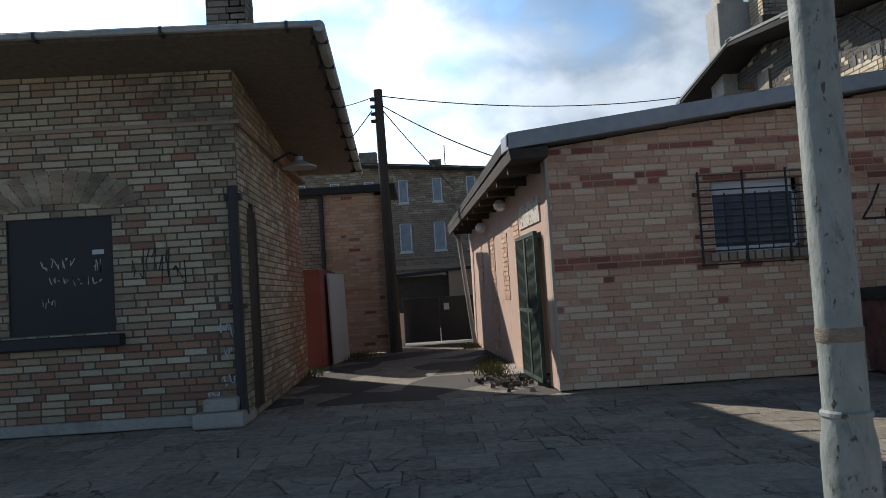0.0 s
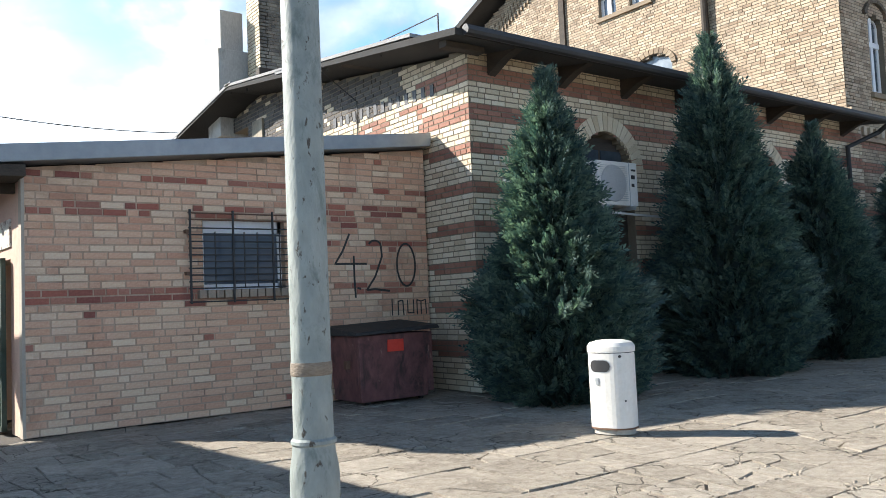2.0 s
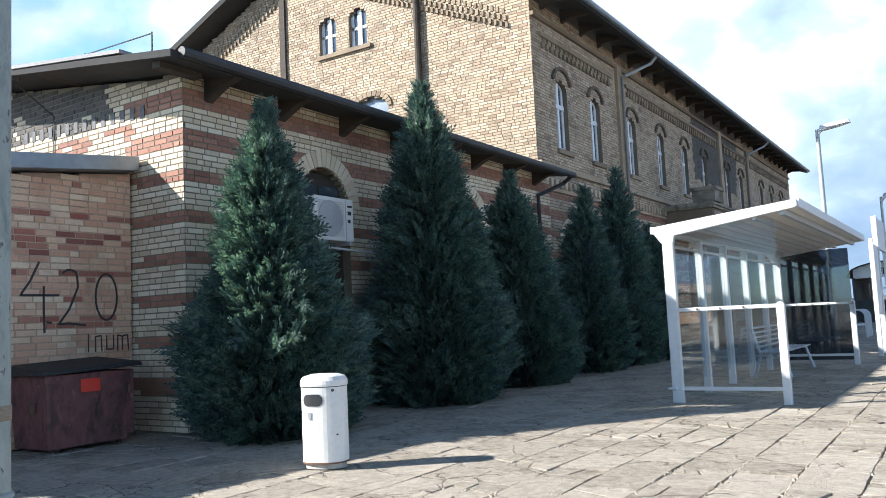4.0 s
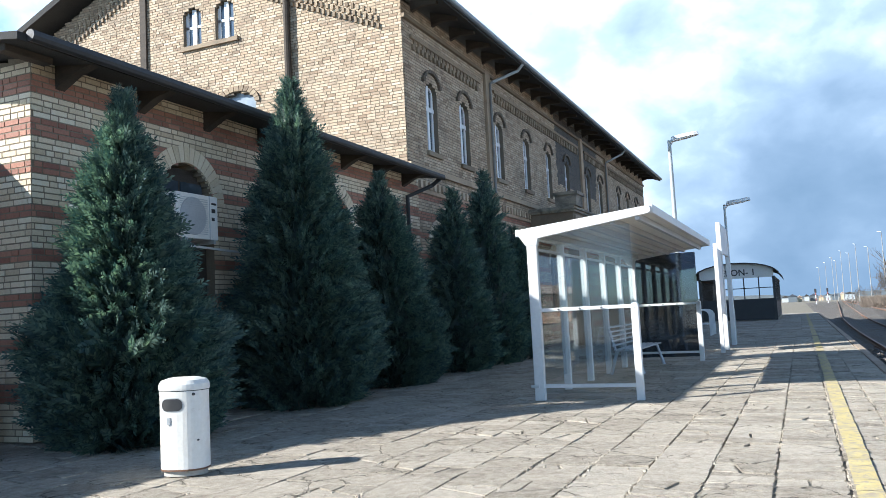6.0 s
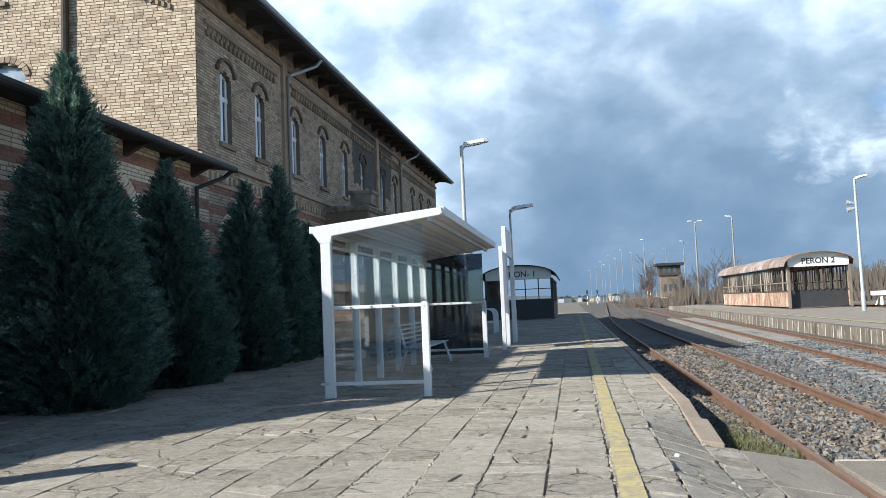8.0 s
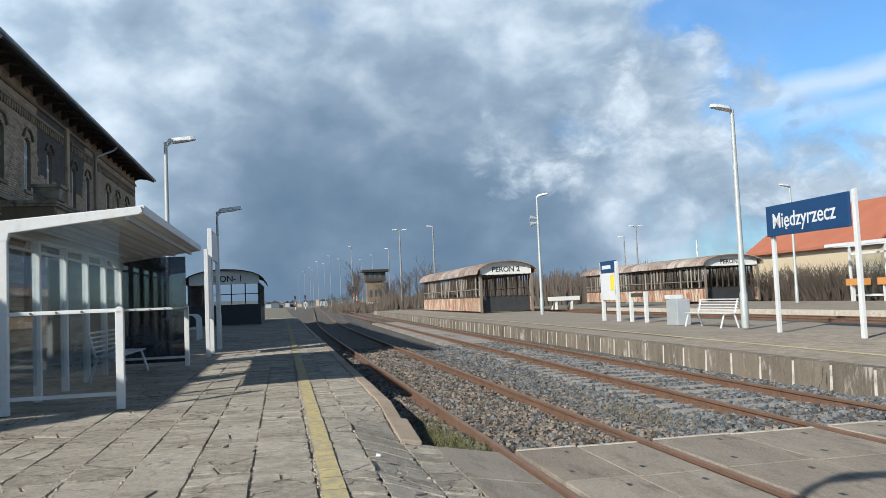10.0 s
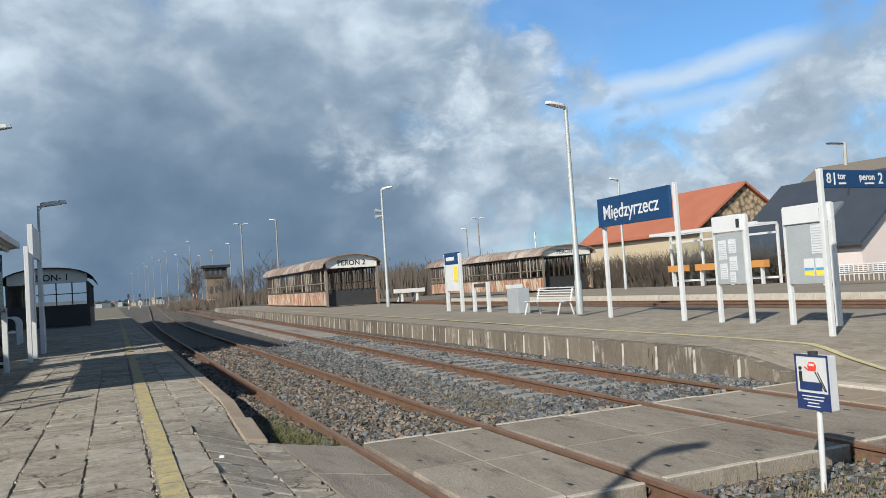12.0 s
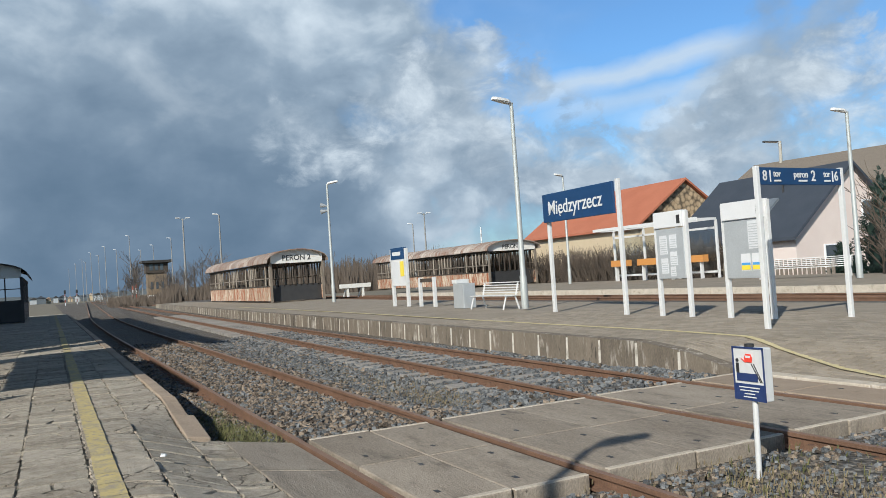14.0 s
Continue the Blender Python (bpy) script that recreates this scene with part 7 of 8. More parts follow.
    if style == "rusty":
        for k in range(9):
            y = ya + (yb - ya) * (k + 0.5) / 9
            Geo().box(x0 + 0.5, x0 + 0.56, y - 0.05, y + 0.05, z + 1.1, z + eave).link("stud", "timber_dark", t)
        Geo().box(x0 + 0.5, x0 + 0.6, ya, yb, z + 0.05, z + 1.2).link("end_panel", "dark_metal", t)
        Geo().box(x1 - 0.1, x1, ya, yb, z, z + 1.5).link("end_panel", "timber_grey", t)
    else:
        Geo().box(x0, x0 + 0.06, ya, yb, z + 0.05, z + 1.35).link("end_panel", "black_sheet", t)
        for k in range(6):
            y = ya + (yb - ya) * k / 5
            Geo().box(x0, x0 + 0.05, y - 0.035, y + 0.035, z + 1.35, z + eave).link("mullion", "dark_metal", t)
        Geo().box(x0, x0 + 0.05, ya, yb, z + 2.0, z + 2.05).link("mullion", "dark_metal", t)
        Geo().box(x1 - 0.06, x1, ya, yb, z + 0.05, z + 1.35).link("end_panel", "dark_metal", t)
    return t


old_shelter("platform_shed", 54.0, 68.0, 1.45, 5.85, 2.72, 3.60, 0.0, "PERON- 1", "black boarded platform shed with a barrel roof and white name board", "dark")

# ---- second platform and beyond ----
old_shelter("platform_shed", 57.6, 82.0, -14.4, -18.3, 2.85, 3.75, -0.02, "PERON 2", "derelict platform shed with rusty panels, bare studs and barrel roof", "rusty")
old_shelter("platform_shed", 58.5, 84.0, -33.0, -37.6, 2.95, 3.75, -0.05, "PERON 3", "derelict farther platform shed with rusty panels and barrel roof", "rusty")
street_lamp(21.4, -13.25, 6.45, -0.1, 1, "tall pale platform lamp post beside a bench", 0.09)
street_lamp(45.4, -15.0, 7.0, -0.6, -0.6, "pale lamp post carrying two horn loudspeakers", 0.09, speakers=True)
street_lamp(44.8, -31.4, 7.3, -0.1, 1, "pale lamp post on the third platform", 0.09)
street_lamp(21.2, -28.6, 6.6, 0.2, 1, "pale lamp post beside a bare shrub on the third platform", 0.1)
for az, r, el in ((-7.56, 157, 3.61), (-10.78, 95, 5.07), (-4.93, 190, 3.88), (-24.17, 110, 3.67), (-3.41, 240, 3.24), (-2.54, 300, 2.88), (-2.0, 340, 2.5), (-1.6, 390, 2.2), (-5.6, 260, 2.9), (-3.0, 270, 2.7), (-4.1, 215, 3.0), (-2.2, 320, 2.3), (-6.4, 205, 3.2), (-1.2, 420, 1.9)):
    x, y = r * math.cos(radians(az)), r * math.sin(radians(az))
    street_lamp(x, y, 1.25 + r * math.tan(radians(el)), 0.2, 1, "distant lamp mast over the railway yard", 0.11, -0.6, "mast_grey")


def twin_mast(az, r, el, label):
    x, y, top = r * math.cos(radians(az)), r * math.sin(radians(az)), 1.25 + r * math.tan(radians(el))
    t = thing("lamp_mast", (x, y, -0.6), label, "lamp post", "yard masts")
    Geo().rod((x, y, -0.6), (x, y, top), 0.2, 0.09, 10).link("pole", "mast_grey", t)
    for k in (-1, 1):
        Geo().pipe([(x, y, top - 0.3), (x, y + 0.5 * k, top)], 0.05, 6).link("arm", "galvanised", t)
        Geo().box(x - 0.2, x + 0.2, y + 0.45 * k, y + 1.1 * k, top, top + 0.15).link("lamp_head", "white_metal", t)


twin_mast(-8.39, 130, 4.91, "tall twin-headed yard lighting mast")
twin_mast(-25.02, 130, 4.38, "tall dark yard lighting mast")
m = thing("utility_pole", (43, -50.0, -0.6), "tall concrete lamp pole before the dark-roofed house", "pole")
Geo().rod((43.2, -50.1, -0.6), (43.0, -50.2, 9.6), 0.2, 0.11, 10).link("pole", "concrete", m, smooth=True)
lamp_head(m, 43.0, -50.2, 9.5, 0.6, 0.9, "dark_metal", 1.3)
mt = thing("radio_mast", (240, -133, 0), "distant thin grey and white mast", "mast")
for i in range(5):
    Geo().rod((240, -133, 10.4 + i * 1.2), (240, -133, 11.6 + i * 1.2), 0.28, n=6).link("segment", "sign_white" if i % 2 else "grey_metal", mt)
Geo().rod((240, -133, -0.6), (240, -133, 10.4), 0.3, n=6).link("segment", "grey_metal", mt)

# name sign
ns = thing("station_sign", (17.5, -12.75, 0), "dark blue station name sign on two white posts", "sign")
P0, P1 = Vector((19.2, -12.88, 0)), Vector((15.73, -12.63, 0))
for p in (P0, P1):
    Geo().box(p.x - 0.055, p.x + 0.055, p.y - 0.045, p.y + 0.045, -0.05, 3.3 if p is P1 else 2.55).link("post", "white_metal", ns, bevel=0.01)
Geo().solid([(19.3, -12.84, 2.50), (15.8, -12.58, 2.46), (15.8, -12.50, 2.46), (19.3, -12.76, 2.50)], [(19.3, -12.84, 3.30), (15.8, -12.58, 3.25), (15.8, -12.50, 3.25), (19.3, -12.76, 3.30)]).link("panel", "blue_sign", ns, bevel=0.01)
NAME = "Miedzyrzecz"
NW = text_width(NAME, 0.55)
script("lettering", NAME, (17.62, -12.627, 2.86), 0.55, "sign_white", (90, 0, 180 - 4.2), ns, 0.004, "white station name", bold=0.006)
# the tail under the second vowel
hook = 17.62 + NW / 2 - text_width(NAME[:3], 0.55) + 0.11
Geo().pipe([(hook, -12.612 - 0.073 * (hook - 17.5), 2.70), (hook + 0.03, -12.612 - 0.073 * (hook - 17.5), 2.645), (hook - 0.02, -12.612 - 0.073 * (hook - 17.5), 2.63)], 0.014, 6).link("lettering", "sign_white", ns)


def show_case(x0, x1, y, top, bottom, papers, label):
    t = thing("notice_case", ((x0 + x1) / 2, y, 0), label, "notice board", "platform notice cases")
    for x in (x0, x1):
        Geo().box(x - 0.048, x + 0.048, y - 0.045, y + 0.045, -0.05, top).link("post", "white_metal", t, bevel=0.01)
    Geo().box(x0 + 0.02, x1 - 0.02, y - 0.08, y + 0.10, top - 0.34, top + 0.02).link("header", "sign_white", t, bevel=0.012)
    Geo().box(x1 + 0.07, x1 + 0.17, y + 0.10, y + 0.105, top - 0.27, top - 0.08).link("pictogram", "ink", t) if x1 < x0 else Geo().box(x0 + 0.07, x0 + 0.17, y + 0.10, y + 0.105, top - 0.27, top - 0.08).link("pictogram", "ink", t)
    Geo().box(x0 + 0.04, x1 - 0.04, y - 0.05, y + 0.06, bottom, top - 0.36).link("case", "grey_metal", t, "grey glazed case", bevel=0.01)
    for (a, b, w, h, mt) in papers:
        Geo().box(x1 - a - w, x1 - a, y + 0.062, y + {"sign_yellow": 0.074, "flag_blue": 0.070}.get(mt, 0.066), bottom + b, bottom + b + h).link("paper", mt, t)
        if mt == "paper":
            g = Geo()
            for k in range(int(h / 0.05) - 1):
                g.box(x1 - a - w + 0.02, x1 - a - 0.02, y + 0.0665, y + 0.068, bottom + b + 0.03 + k * 0.05, bottom + b + 0.045 + k * 0.05)
            g.link("print_lines", "grey_metal", t)


show_case(13.36, 14.30, -12.5, 2.28, 0.80, [(0.14, 0.55, 0.24, 0.42, "paper"), (0.46, 0.68, 0.22, 0.30, "paper"), (0.16, 0.12, 0.22, 0.34, "paper"), (0.46, 0.30, 0.22, 0.30, "paper"), (0.45, 0.05, 0.16, 0.22, "paper")], "grey glazed notice case with timetables on white posts")
show_case(11.15, 12.25, -12.5, 2.28, 0.76, [(0.66, 0.58, 0.28, 0.55, "paper"), (0.44, 0.15, 0.24, 0.34, "sign_white"), (0.72, 0.15, 0.24, 0.34, "sign_white"), (0.45, 0.17, 0.22, 0.14, "flag_blue"), (0.73, 0.17, 0.22, 0.14, "flag_blue"), (0.45, 0.17, 0.22, 0.09, "sign_yellow"), (0.73, 0.17, 0.22, 0.09, "sign_yellow")], "grey glazed notice case with blue and yellow sheets")

ps = thing("track_sign", (9.9, -12.0, 0), "blue overhead platform number sign on two white posts", "sign")
for y in (-10.85, -13.24):
    Geo().box(9.79 if y > -11 else 10.01, 9.875 if y > -11 else 10.095, y - 0.04, y + 0.04, -0.05, 2.72).link("post", "white_metal", ps, bevel=0.01)
Geo().solid([(9.80, -10.85, 2.40), (9.88, -10.85, 2.40), (10.10, -13.24, 2.40), (10.02, -13.24, 2.40)], [(9.80, -10.85, 2.70), (9.88, -10.85, 2.70), (10.10, -13.24, 2.70), (10.02, -13.24, 2.70)]).link("panel", "blue_sign", ps, bevel=0.006)
tilt = (90, 0, -90 + 5.3)
for body, y, z, size in (("8", -11.03, 2.55, 0.24), ("tor", -11.36, 2.59, 0.16), ("peron", -12.02, 2.58, 0.17), ("2", -12.38, 2.55, 0.27), ("tor", -12.78, 2.59, 0.16), ("6", -13.06, 2.55, 0.24)):
    script("lettering", body, (9.795 + (-10.85 - y) * 0.092, y, z), size, "sign_white", tilt, ps, 0.003)
for y in (-11.17, -12.95):
    Geo().box(9.79 + (-10.85 - y) * 0.092 - 0.004, 9.80 + (-10.85 - y) * 0.092, y - 0.008, y + 0.008, 2.45, 2.65).link("divider", "sign_white", ps)
for y, w in ((-11.36, 0.16), (-12.06, 0.22), (-12.78, 0.16)):
    Geo().box(9.785 + (-10.85 - y) * 0.092, 9.795 + (-10.85 - y) * 0.092, y - w / 2, y + w / 2, 2.455, 2.485).link("small_print", "sign_white", ps)

# blue-topped timetable board, frame, bin and bench
tb = thing("timetable_board", (32.2, -13.7, 0), "white timetable board with a blue header and yellow sheet", "notice board")
for x in (32.95, 31.4):
    Geo().box(x - 0.08, x + 0.08, -13.75, -13.62, -0.05, 2.45).link("post", "white_metal", tb, bevel=0.01)
Geo().box(31.45, 32.9, -13.72, -13.62, 0.85, 2.0).link("panel", "sign_white", tb)
Geo().box(31.45, 32.9, -13.72, -13.60, 2.0, 2.5).link("header", "blue_sign", tb)
Geo().box(31.8, 32.7, -13.60, -13.595, 2.16, 2.32).link("small_print", "sign_white", tb)
Geo().box(31.55, 31.95, -13.615, -13.61, 1.25, 1.9).link("sheet", "sign_yellow", tb)
Geo().box(32.1, 32.8, -13.615, -13.61, 0.95, 1.9).link("sheet", "paper", tb)
bf = thing("white_frame", (29.6, -13.8, 0), "low white post frame on the platform", "frame")
for x in (30.35, 29.0):
    Geo().box(x - 0.07, x + 0.07, -13.85, -13.72, -0.05, 1.15).link("post", "white_metal", bf, bevel=0.01)
Geo().box(29.0, 30.35, -13.8, -13.76, 0.95, 1.1).link("board", "timber_dark", bf)
wb = thing("litter_bin", (26.0, -13.5, 0), "square grey-white platform litter bin", "bin")
Geo().box(25.6, 26.4, -13.8, -13.3, -0.05, 0.85).link("body", "grey_metal", wb, bevel=0.02)
Geo().box(26.1, 26.45, -13.82, -13.28, 0.85, 1.0).link("cap", "white_metal", wb, bevel=0.02)
bench(23.6, -13.35, -0.05, 2.4, 180, "white steel slatted bench on the second platform")

# warning sign beside the crossing
wsn = thing("warning_sign", (4.49, -4.74, -0.45), "small white and navy crossing warning sign on a white post", "sign")
Geo().rod((4.49, -4.74, -0.5), (4.47, -4.74, 0.2), 0.022, n=10).link("post", "white_metal", wsn, smooth=True)
Geo().box(4.34, 4.63, -4.80, -4.71, 0.14, 0.54).link("box", "white_metal", wsn, bevel=0.008)
Geo().box(4.345, 4.625, -4.712, -4.706, 0.14, 0.265).link("text_panel", "navy", wsn)
Geo().box(4.40, 4.60, -4.709, -4.704, 0.285, 0.345).link("pictogram", "navy", wsn, "navy platform drawing")
train = Geo().prism([(4.445, 0.43), (4.512, 0.43), (4.516, 0.465), (4.500, 0.492), (4.455, 0.492), (4.440, 0.465)], "y", -4.708, -4.703).link("pictogram", "sticker_red", wsn, "red train drawing")
Geo().box(4.455, 4.500, -4.7032, -4.7015, 0.462, 0.480).link("pictogram", "sign_white", train)
Geo().rod((4.505, -4.7045, 0.428), (4.545, -4.7045, 0.455), 0.004, n=5).link("pictogram", "sticker_red", wsn)
for dx in (0.0, 0.022):
    Geo().beam((4.452 - dx, -4.705, 0.42), (4.372 - dx * 0.6, -4.705, 0.285), 0.004, 0.006).link("pictogram", "ink", wsn)
for b_ in ((4.335, 4.345, 0.14, 0.54), (4.625, 4.635, 0.14, 0.54), (4.335, 4.635, 0.532, 0.545)):
    Geo().box(b_[0], b_[1], -4.712, -4.7035, b_[2], b_[3]).link("edging", "navy", wsn)
Geo().box(4.575, 4.60, -4.708, -4.703, 0.345, 0.42).rod((4.588, -4.708, 0.44), (4.588, -4.703, 0.44), 0.014, n=10).link("pictogram", "ink", wsn, "black standing mark")
g = Geo()
for i, w in enumerate((0.20, 0.18, 0.10, 0.12)):
    g.box(4.485 - w / 2, 4.485 + w / 2, -4.7055, -4.702, 0.235 - i * 0.024, 0.243 - i * 0.024)
g.link("small_print", "sign_white", wsn)
Geo().rod((4.50, -4.75, 0.54), (4.50, -4.75, 0.565), 0.035, n=12).link("cap", "black_plastic", wsn)

# third track, third platform
track("railway_track", lambda x: -20.6 - 0.01 * max(0, x - 10), "rusty track between the second and third platforms", 2.0, 140.0, sleepers=False, z=-0.13)
solo("trackbed", Geo().box(0, 140, -23.46, -17.0, -0.62, -0.25), "ballast", "rusty brown ballast before the third platform", "trackbed", "structure")
track("railway_track", lambda x: -27.2 - 0.012 * max(0, x - 60), "far rusty siding in the yard", 60.0, 260.0, sleepers=False, z=-0.40)
for k in range(3):
    track("railway_track", lambda x, k=k: -13.0 - 4.6 * k - 0.035 * (x - 98), "distant rusty yard track", 98.0, 300.0, sleepers=False, z=-0.42)
g = Geo().box(8, 56, -34.8, -23.6, -0.62, -0.02)
solo("platform_base", g, "deck_grey", "grey third platform", "platform", "structure")
w3 = thing("platform_wall", (30, -23.55, -0.6), "stained pale concrete wall of the third platform", "wall", kind="structure")
x = 8.0
while x < 56:
    Geo().box(x, x + 0.98, -23.6, -23.48, -0.62, 0.0).link("panel", "panel_rim", w3)
    x += 1.0
s3 = thing("platform_shelter", (39, -34, 0), "white-framed glass shelter with orange benches", "shelter")
for x in (43.2, 40.2, 37.2, 34.0):
    Geo().box(x - 0.07, x + 0.07, -34.1, -34.0, 0, 3.3).link("post", "white_metal", s3)
    Geo().box(x - 0.06, x + 0.06, -34.0, -32.6, 3.28, 3.42).link("roof_arm", "white_metal", s3)
for z in (0.35, 2.85, 3.36):
    Geo().box(34, 43.2, -34.1, -34.0, z - 0.06, z + 0.06).link("rail", "white_metal", s3)
Geo().box(34, 43.4, -32.7, -32.5, 3.30, 3.48).link("front_edge", "white_metal", s3)
for x in (34.1, 37.3, 40.3):
    p = Geo().box(x, x + 2.8, -34.06, -34.04, 0.4, 2.8).link("back_glass", "glass", s3)
    p.visible_shadow = False
Geo().box(34.3, 40.0, -33.6, -33.2, 0.95, 1.35).link("seat", "orange_wood", s3, "orange slatted seat")
Geo().box(41.0, 42.6, -33.6, -33.2, 0.95, 1.35).link("seat", "orange_wood", s3, "orange slatted seat")
for x in (34.6, 37, 39.6, 42.2):
    Geo().box(x, x + 0.1, -33.5, -33.3, 0, 0.95).link("bench_leg", "white_metal", s3)
bench(25.3, -30.4, 0, 4.0, 180 + 20, "white steel bench on the third platform")


def buffer_stop(x, y, label):
    t = thing("buffer_stop", (x, y, -0.6), label, "buffer stop", "buffer stops")
    Geo().box(x - 0.2, x + 0.2, y - 1.6, y + 1.6, 0.45, 0.85).link("beam", "white_old", t)
    for k in (-0.8, 0.8):
        Geo().beam((x, y + k, 0.6), (x + 1.4, y + k, -0.6), 0.18, 0.25).link("stay", "white_old", t)
        Geo().box(x - 0.1, x + 0.1, y + k - 0.1, y + k + 0.1, -0.6, 0.5).link("upright", "white_old", t)


buffer_stop(76, -27.4, "white-painted timber buffer stop in the yard")
buffer_stop(165, -18.5, "distant white buffer stop in the yard")

# signal tower
tw = thing("signal_box", (170, -19.4, -0.5), "distant old brick signal box with a wide flat cap", "building")
Geo().box(168.6, 172, -21.2, -17.6, -0.6, 6.2).link("wall", "main_trim", tw)
Geo().box(168.3, 172.3, -21.5, -17.3, 5.2, 7.2).link("lookout", "timber_dark", tw)
Geo().box(167.6, 173, -22.2, -16.6, 7.2, 7.7).link("roof", "roof_felt", tw)
for y in (-20.6, -19.6, -18.6):
    Geo().box(168.25, 168.32, y, y + 0.6, 5.7, 6.9).link("window", "pane_dark", tw)
    Geo().box(168.55, 168.62, y, y + 0.5, 2.0, 3.4).link("window", "pane_dark", tw)


def roofed_house(name, ridge_a, ridge_b, eave_z, ridge_z, half, base, wall_m, roof_m, gable_m, label):
    """A house with a pitched roof whose ridge runs from ridge_a to ridge_b."""
    a, b = Vector((*ridge_a, 0)), Vector((*ridge_b, 0))
    d = (b - a).normalized()
    s = Vector((-d.y, d.x, 0))
    t = thing(name, ((a.x + b.x) / 2, (a.y + b.y) / 2, base), label, "house", "houses beyond the yard")
    L = (b - a).length
    P = lambda u, v, z: tuple(a + d * u + s * v + Vector((0, 0, z)))
    Geo().solid([P(0, -half, base), P(L, -half, base), P(L, half, base), P(0, half, base)], [P(0, -half, eave_z), P(L, -half, eave_z), P(L, half, eave_z), P(0, half, eave_z)]).link("wall", wall_m, t)
    for u0 in (0.0, L - 0.3):
        Geo().solid([P(u0, -half, eave_z), P(u0, half, eave_z), P(u0, 0, ridge_z)], [P(u0 + 0.3, -half, eave_z), P(u0 + 0.3, half, eave_z), P(u0 + 0.3, 0, ridge_z)]).link("gable", gable_m, t)
    for k in (-1, 1):
        Geo().solid([P(-0.4, 0, ridge_z), P(L + 0.4, 0, ridge_z), P(L + 0.4, k * (half + 0.5), eave_z - 0.5 * (ridge_z - eave_z) / half), P(-0.4, k * (half + 0.5), eave_z - 0.5 * (ridge_z - eave_z) / half)],
                    [P(-0.4, 0, ridge_z + 0.2), P(L + 0.4, 0, ridge_z + 0.2), P(L + 0.4, k * (half + 0.5), eave_z + 0.2 - 0.5 * (ridge_z - eave_z) / half), P(-0.4, k * (half + 0.5), eave_z + 0.2 - 0.5 * (ridge_z - eave_z) / half)]).link("roof", roof_m, t)
    return t, P, L


def polar(az, r):
    return (r * math.cos(radians(az)), r * math.sin(radians(az)))


roofed_house("brick_barn", (51.1, -47.85), (67.5, -47.85), 4.2, 7.7, 5.0, -0.6, "render_beige", "tile_orange", "stone_gable", "long house with a bright orange tiled roof and stone gable")
h2, P, L = roofed_house("pink_house", (32.9, -44.05), (42.9, -44.05), 2.25, 6.3, 5.0, -0.6, "render_pink", "tile_slate", "render_pink", "pale pink rendered house with a dark slate roof")
for y, z0, z1, w in ((-42.0, 0.1, 1.5, 1.2), (-45.5, 3.0, 4.1, 1.0), (-46.5, 0.2, 1.6, 1.2)):
    wf = Geo().box(32.82, 32.9, y - w / 2, y + w / 2, z0, z1).link("window", "pvc", h2)
    Geo().box(32.80, 32.83, y - w / 2 + 0.08, y + w / 2 - 0.08, z0 + 0.08, z1 - 0.08).link("pane", "pane_dark", wf)
Geo().solid([(36.0, -40.6, 3.72), (37.0, -40.6, 3.72), (37.0, -41.6, 4.53), (36.0, -41.6, 4.53)], [(36.0, -40.5, 3.83), (37.0, -40.5, 3.83), (37.0, -41.5, 4.64), (36.0, -41.5, 4.64)]).link("roof_window", "sheet_metal", h2)
Geo().rod((36.2, -42.2, 4.0), (36.2, -42.2, 6.4), 0.06, n=8).link("flue", "dark_metal", h2)
roofed_house("far_house", (33.5, -52.5), (45, -50), 5.5, 7.9, 5, -0.6, "render_beige", "timber_grey", "render_beige", "beige far house with a brown roof")
fe = thing("garden_fence", (36, -36, -0.6), "low brown picket fence before the pink house", "fence")
for i in range(26):
    Geo().box(28.5 + i * 0.3, 28.68 + i * 0.3, -36.6, -36.55, -0.6, 0.75).link("picket", "timber_grey", fe)
Geo().box(28.4, 36.4, -36.64, -36.6, 0.3, 0.42).link("rail", "timber_grey", fe)


def bare_tree(g, x, y, z, h, rn, limbs=26):
    """A leafless tree: trunk, limbs and twigs as thin tapering rods."""
    top = Vector((x + (rn.random() - 0.5) * h * 0.12, y + (rn.random() - 0.5) * h * 0.12, z + h * 0.7))
    base = Vector((x, y, z))
    g.rod(base, top, h * 0.016, h * 0.006, 4)
    for i in range(limbs):
        k = 0.25 + 0.75 * rn.random()
        p = base.lerp(top, k)
        a = 2 * math.pi * rn.random()
        d = Vector((math.cos(a), math.sin(a), 0.7 + 0.9 * rn.random())).normalized()
        q = p + d * h * (0.16 + 0.26 * rn.random())
        g.rod(p, q, h * 0.006, h * 0.0025, 3)
        for j in range(4):
            b = p.lerp(q, 0.35 + 0.65 * rn.random())
            e = (d + Vector((rn.random() - 0.5, rn.random() - 0.5, rn.random() - 0.2)) * 1.5).normalized()
            g.rod(b, b + e * h * (0.06 + 0.12 * rn.random()), h * 0.0035, h * 0.0015, 3)


rn = random.Random(77)
g = Geo()
for i in range(190):
    az = -2.6 - 32 * rn.random()
    r = 120 + 110 * rn.random()
    big = 1.5 if (abs(az + 9.5) < 1.0 or abs(az + 5.0) < 0.4) else 1.0
    x, y = polar(az, r)
    bare_tree(g, x, y, -0.6, (4.5 + 2.5 * rn.random()) * big * r / 165 * (0.6 if az > -4.4 else 1.0), rn, 16)
solo("far_woods", g, "far_wood", "leafless brown trees and scrub beyond the railway yard", "trees", "stuff")
g = Geo()
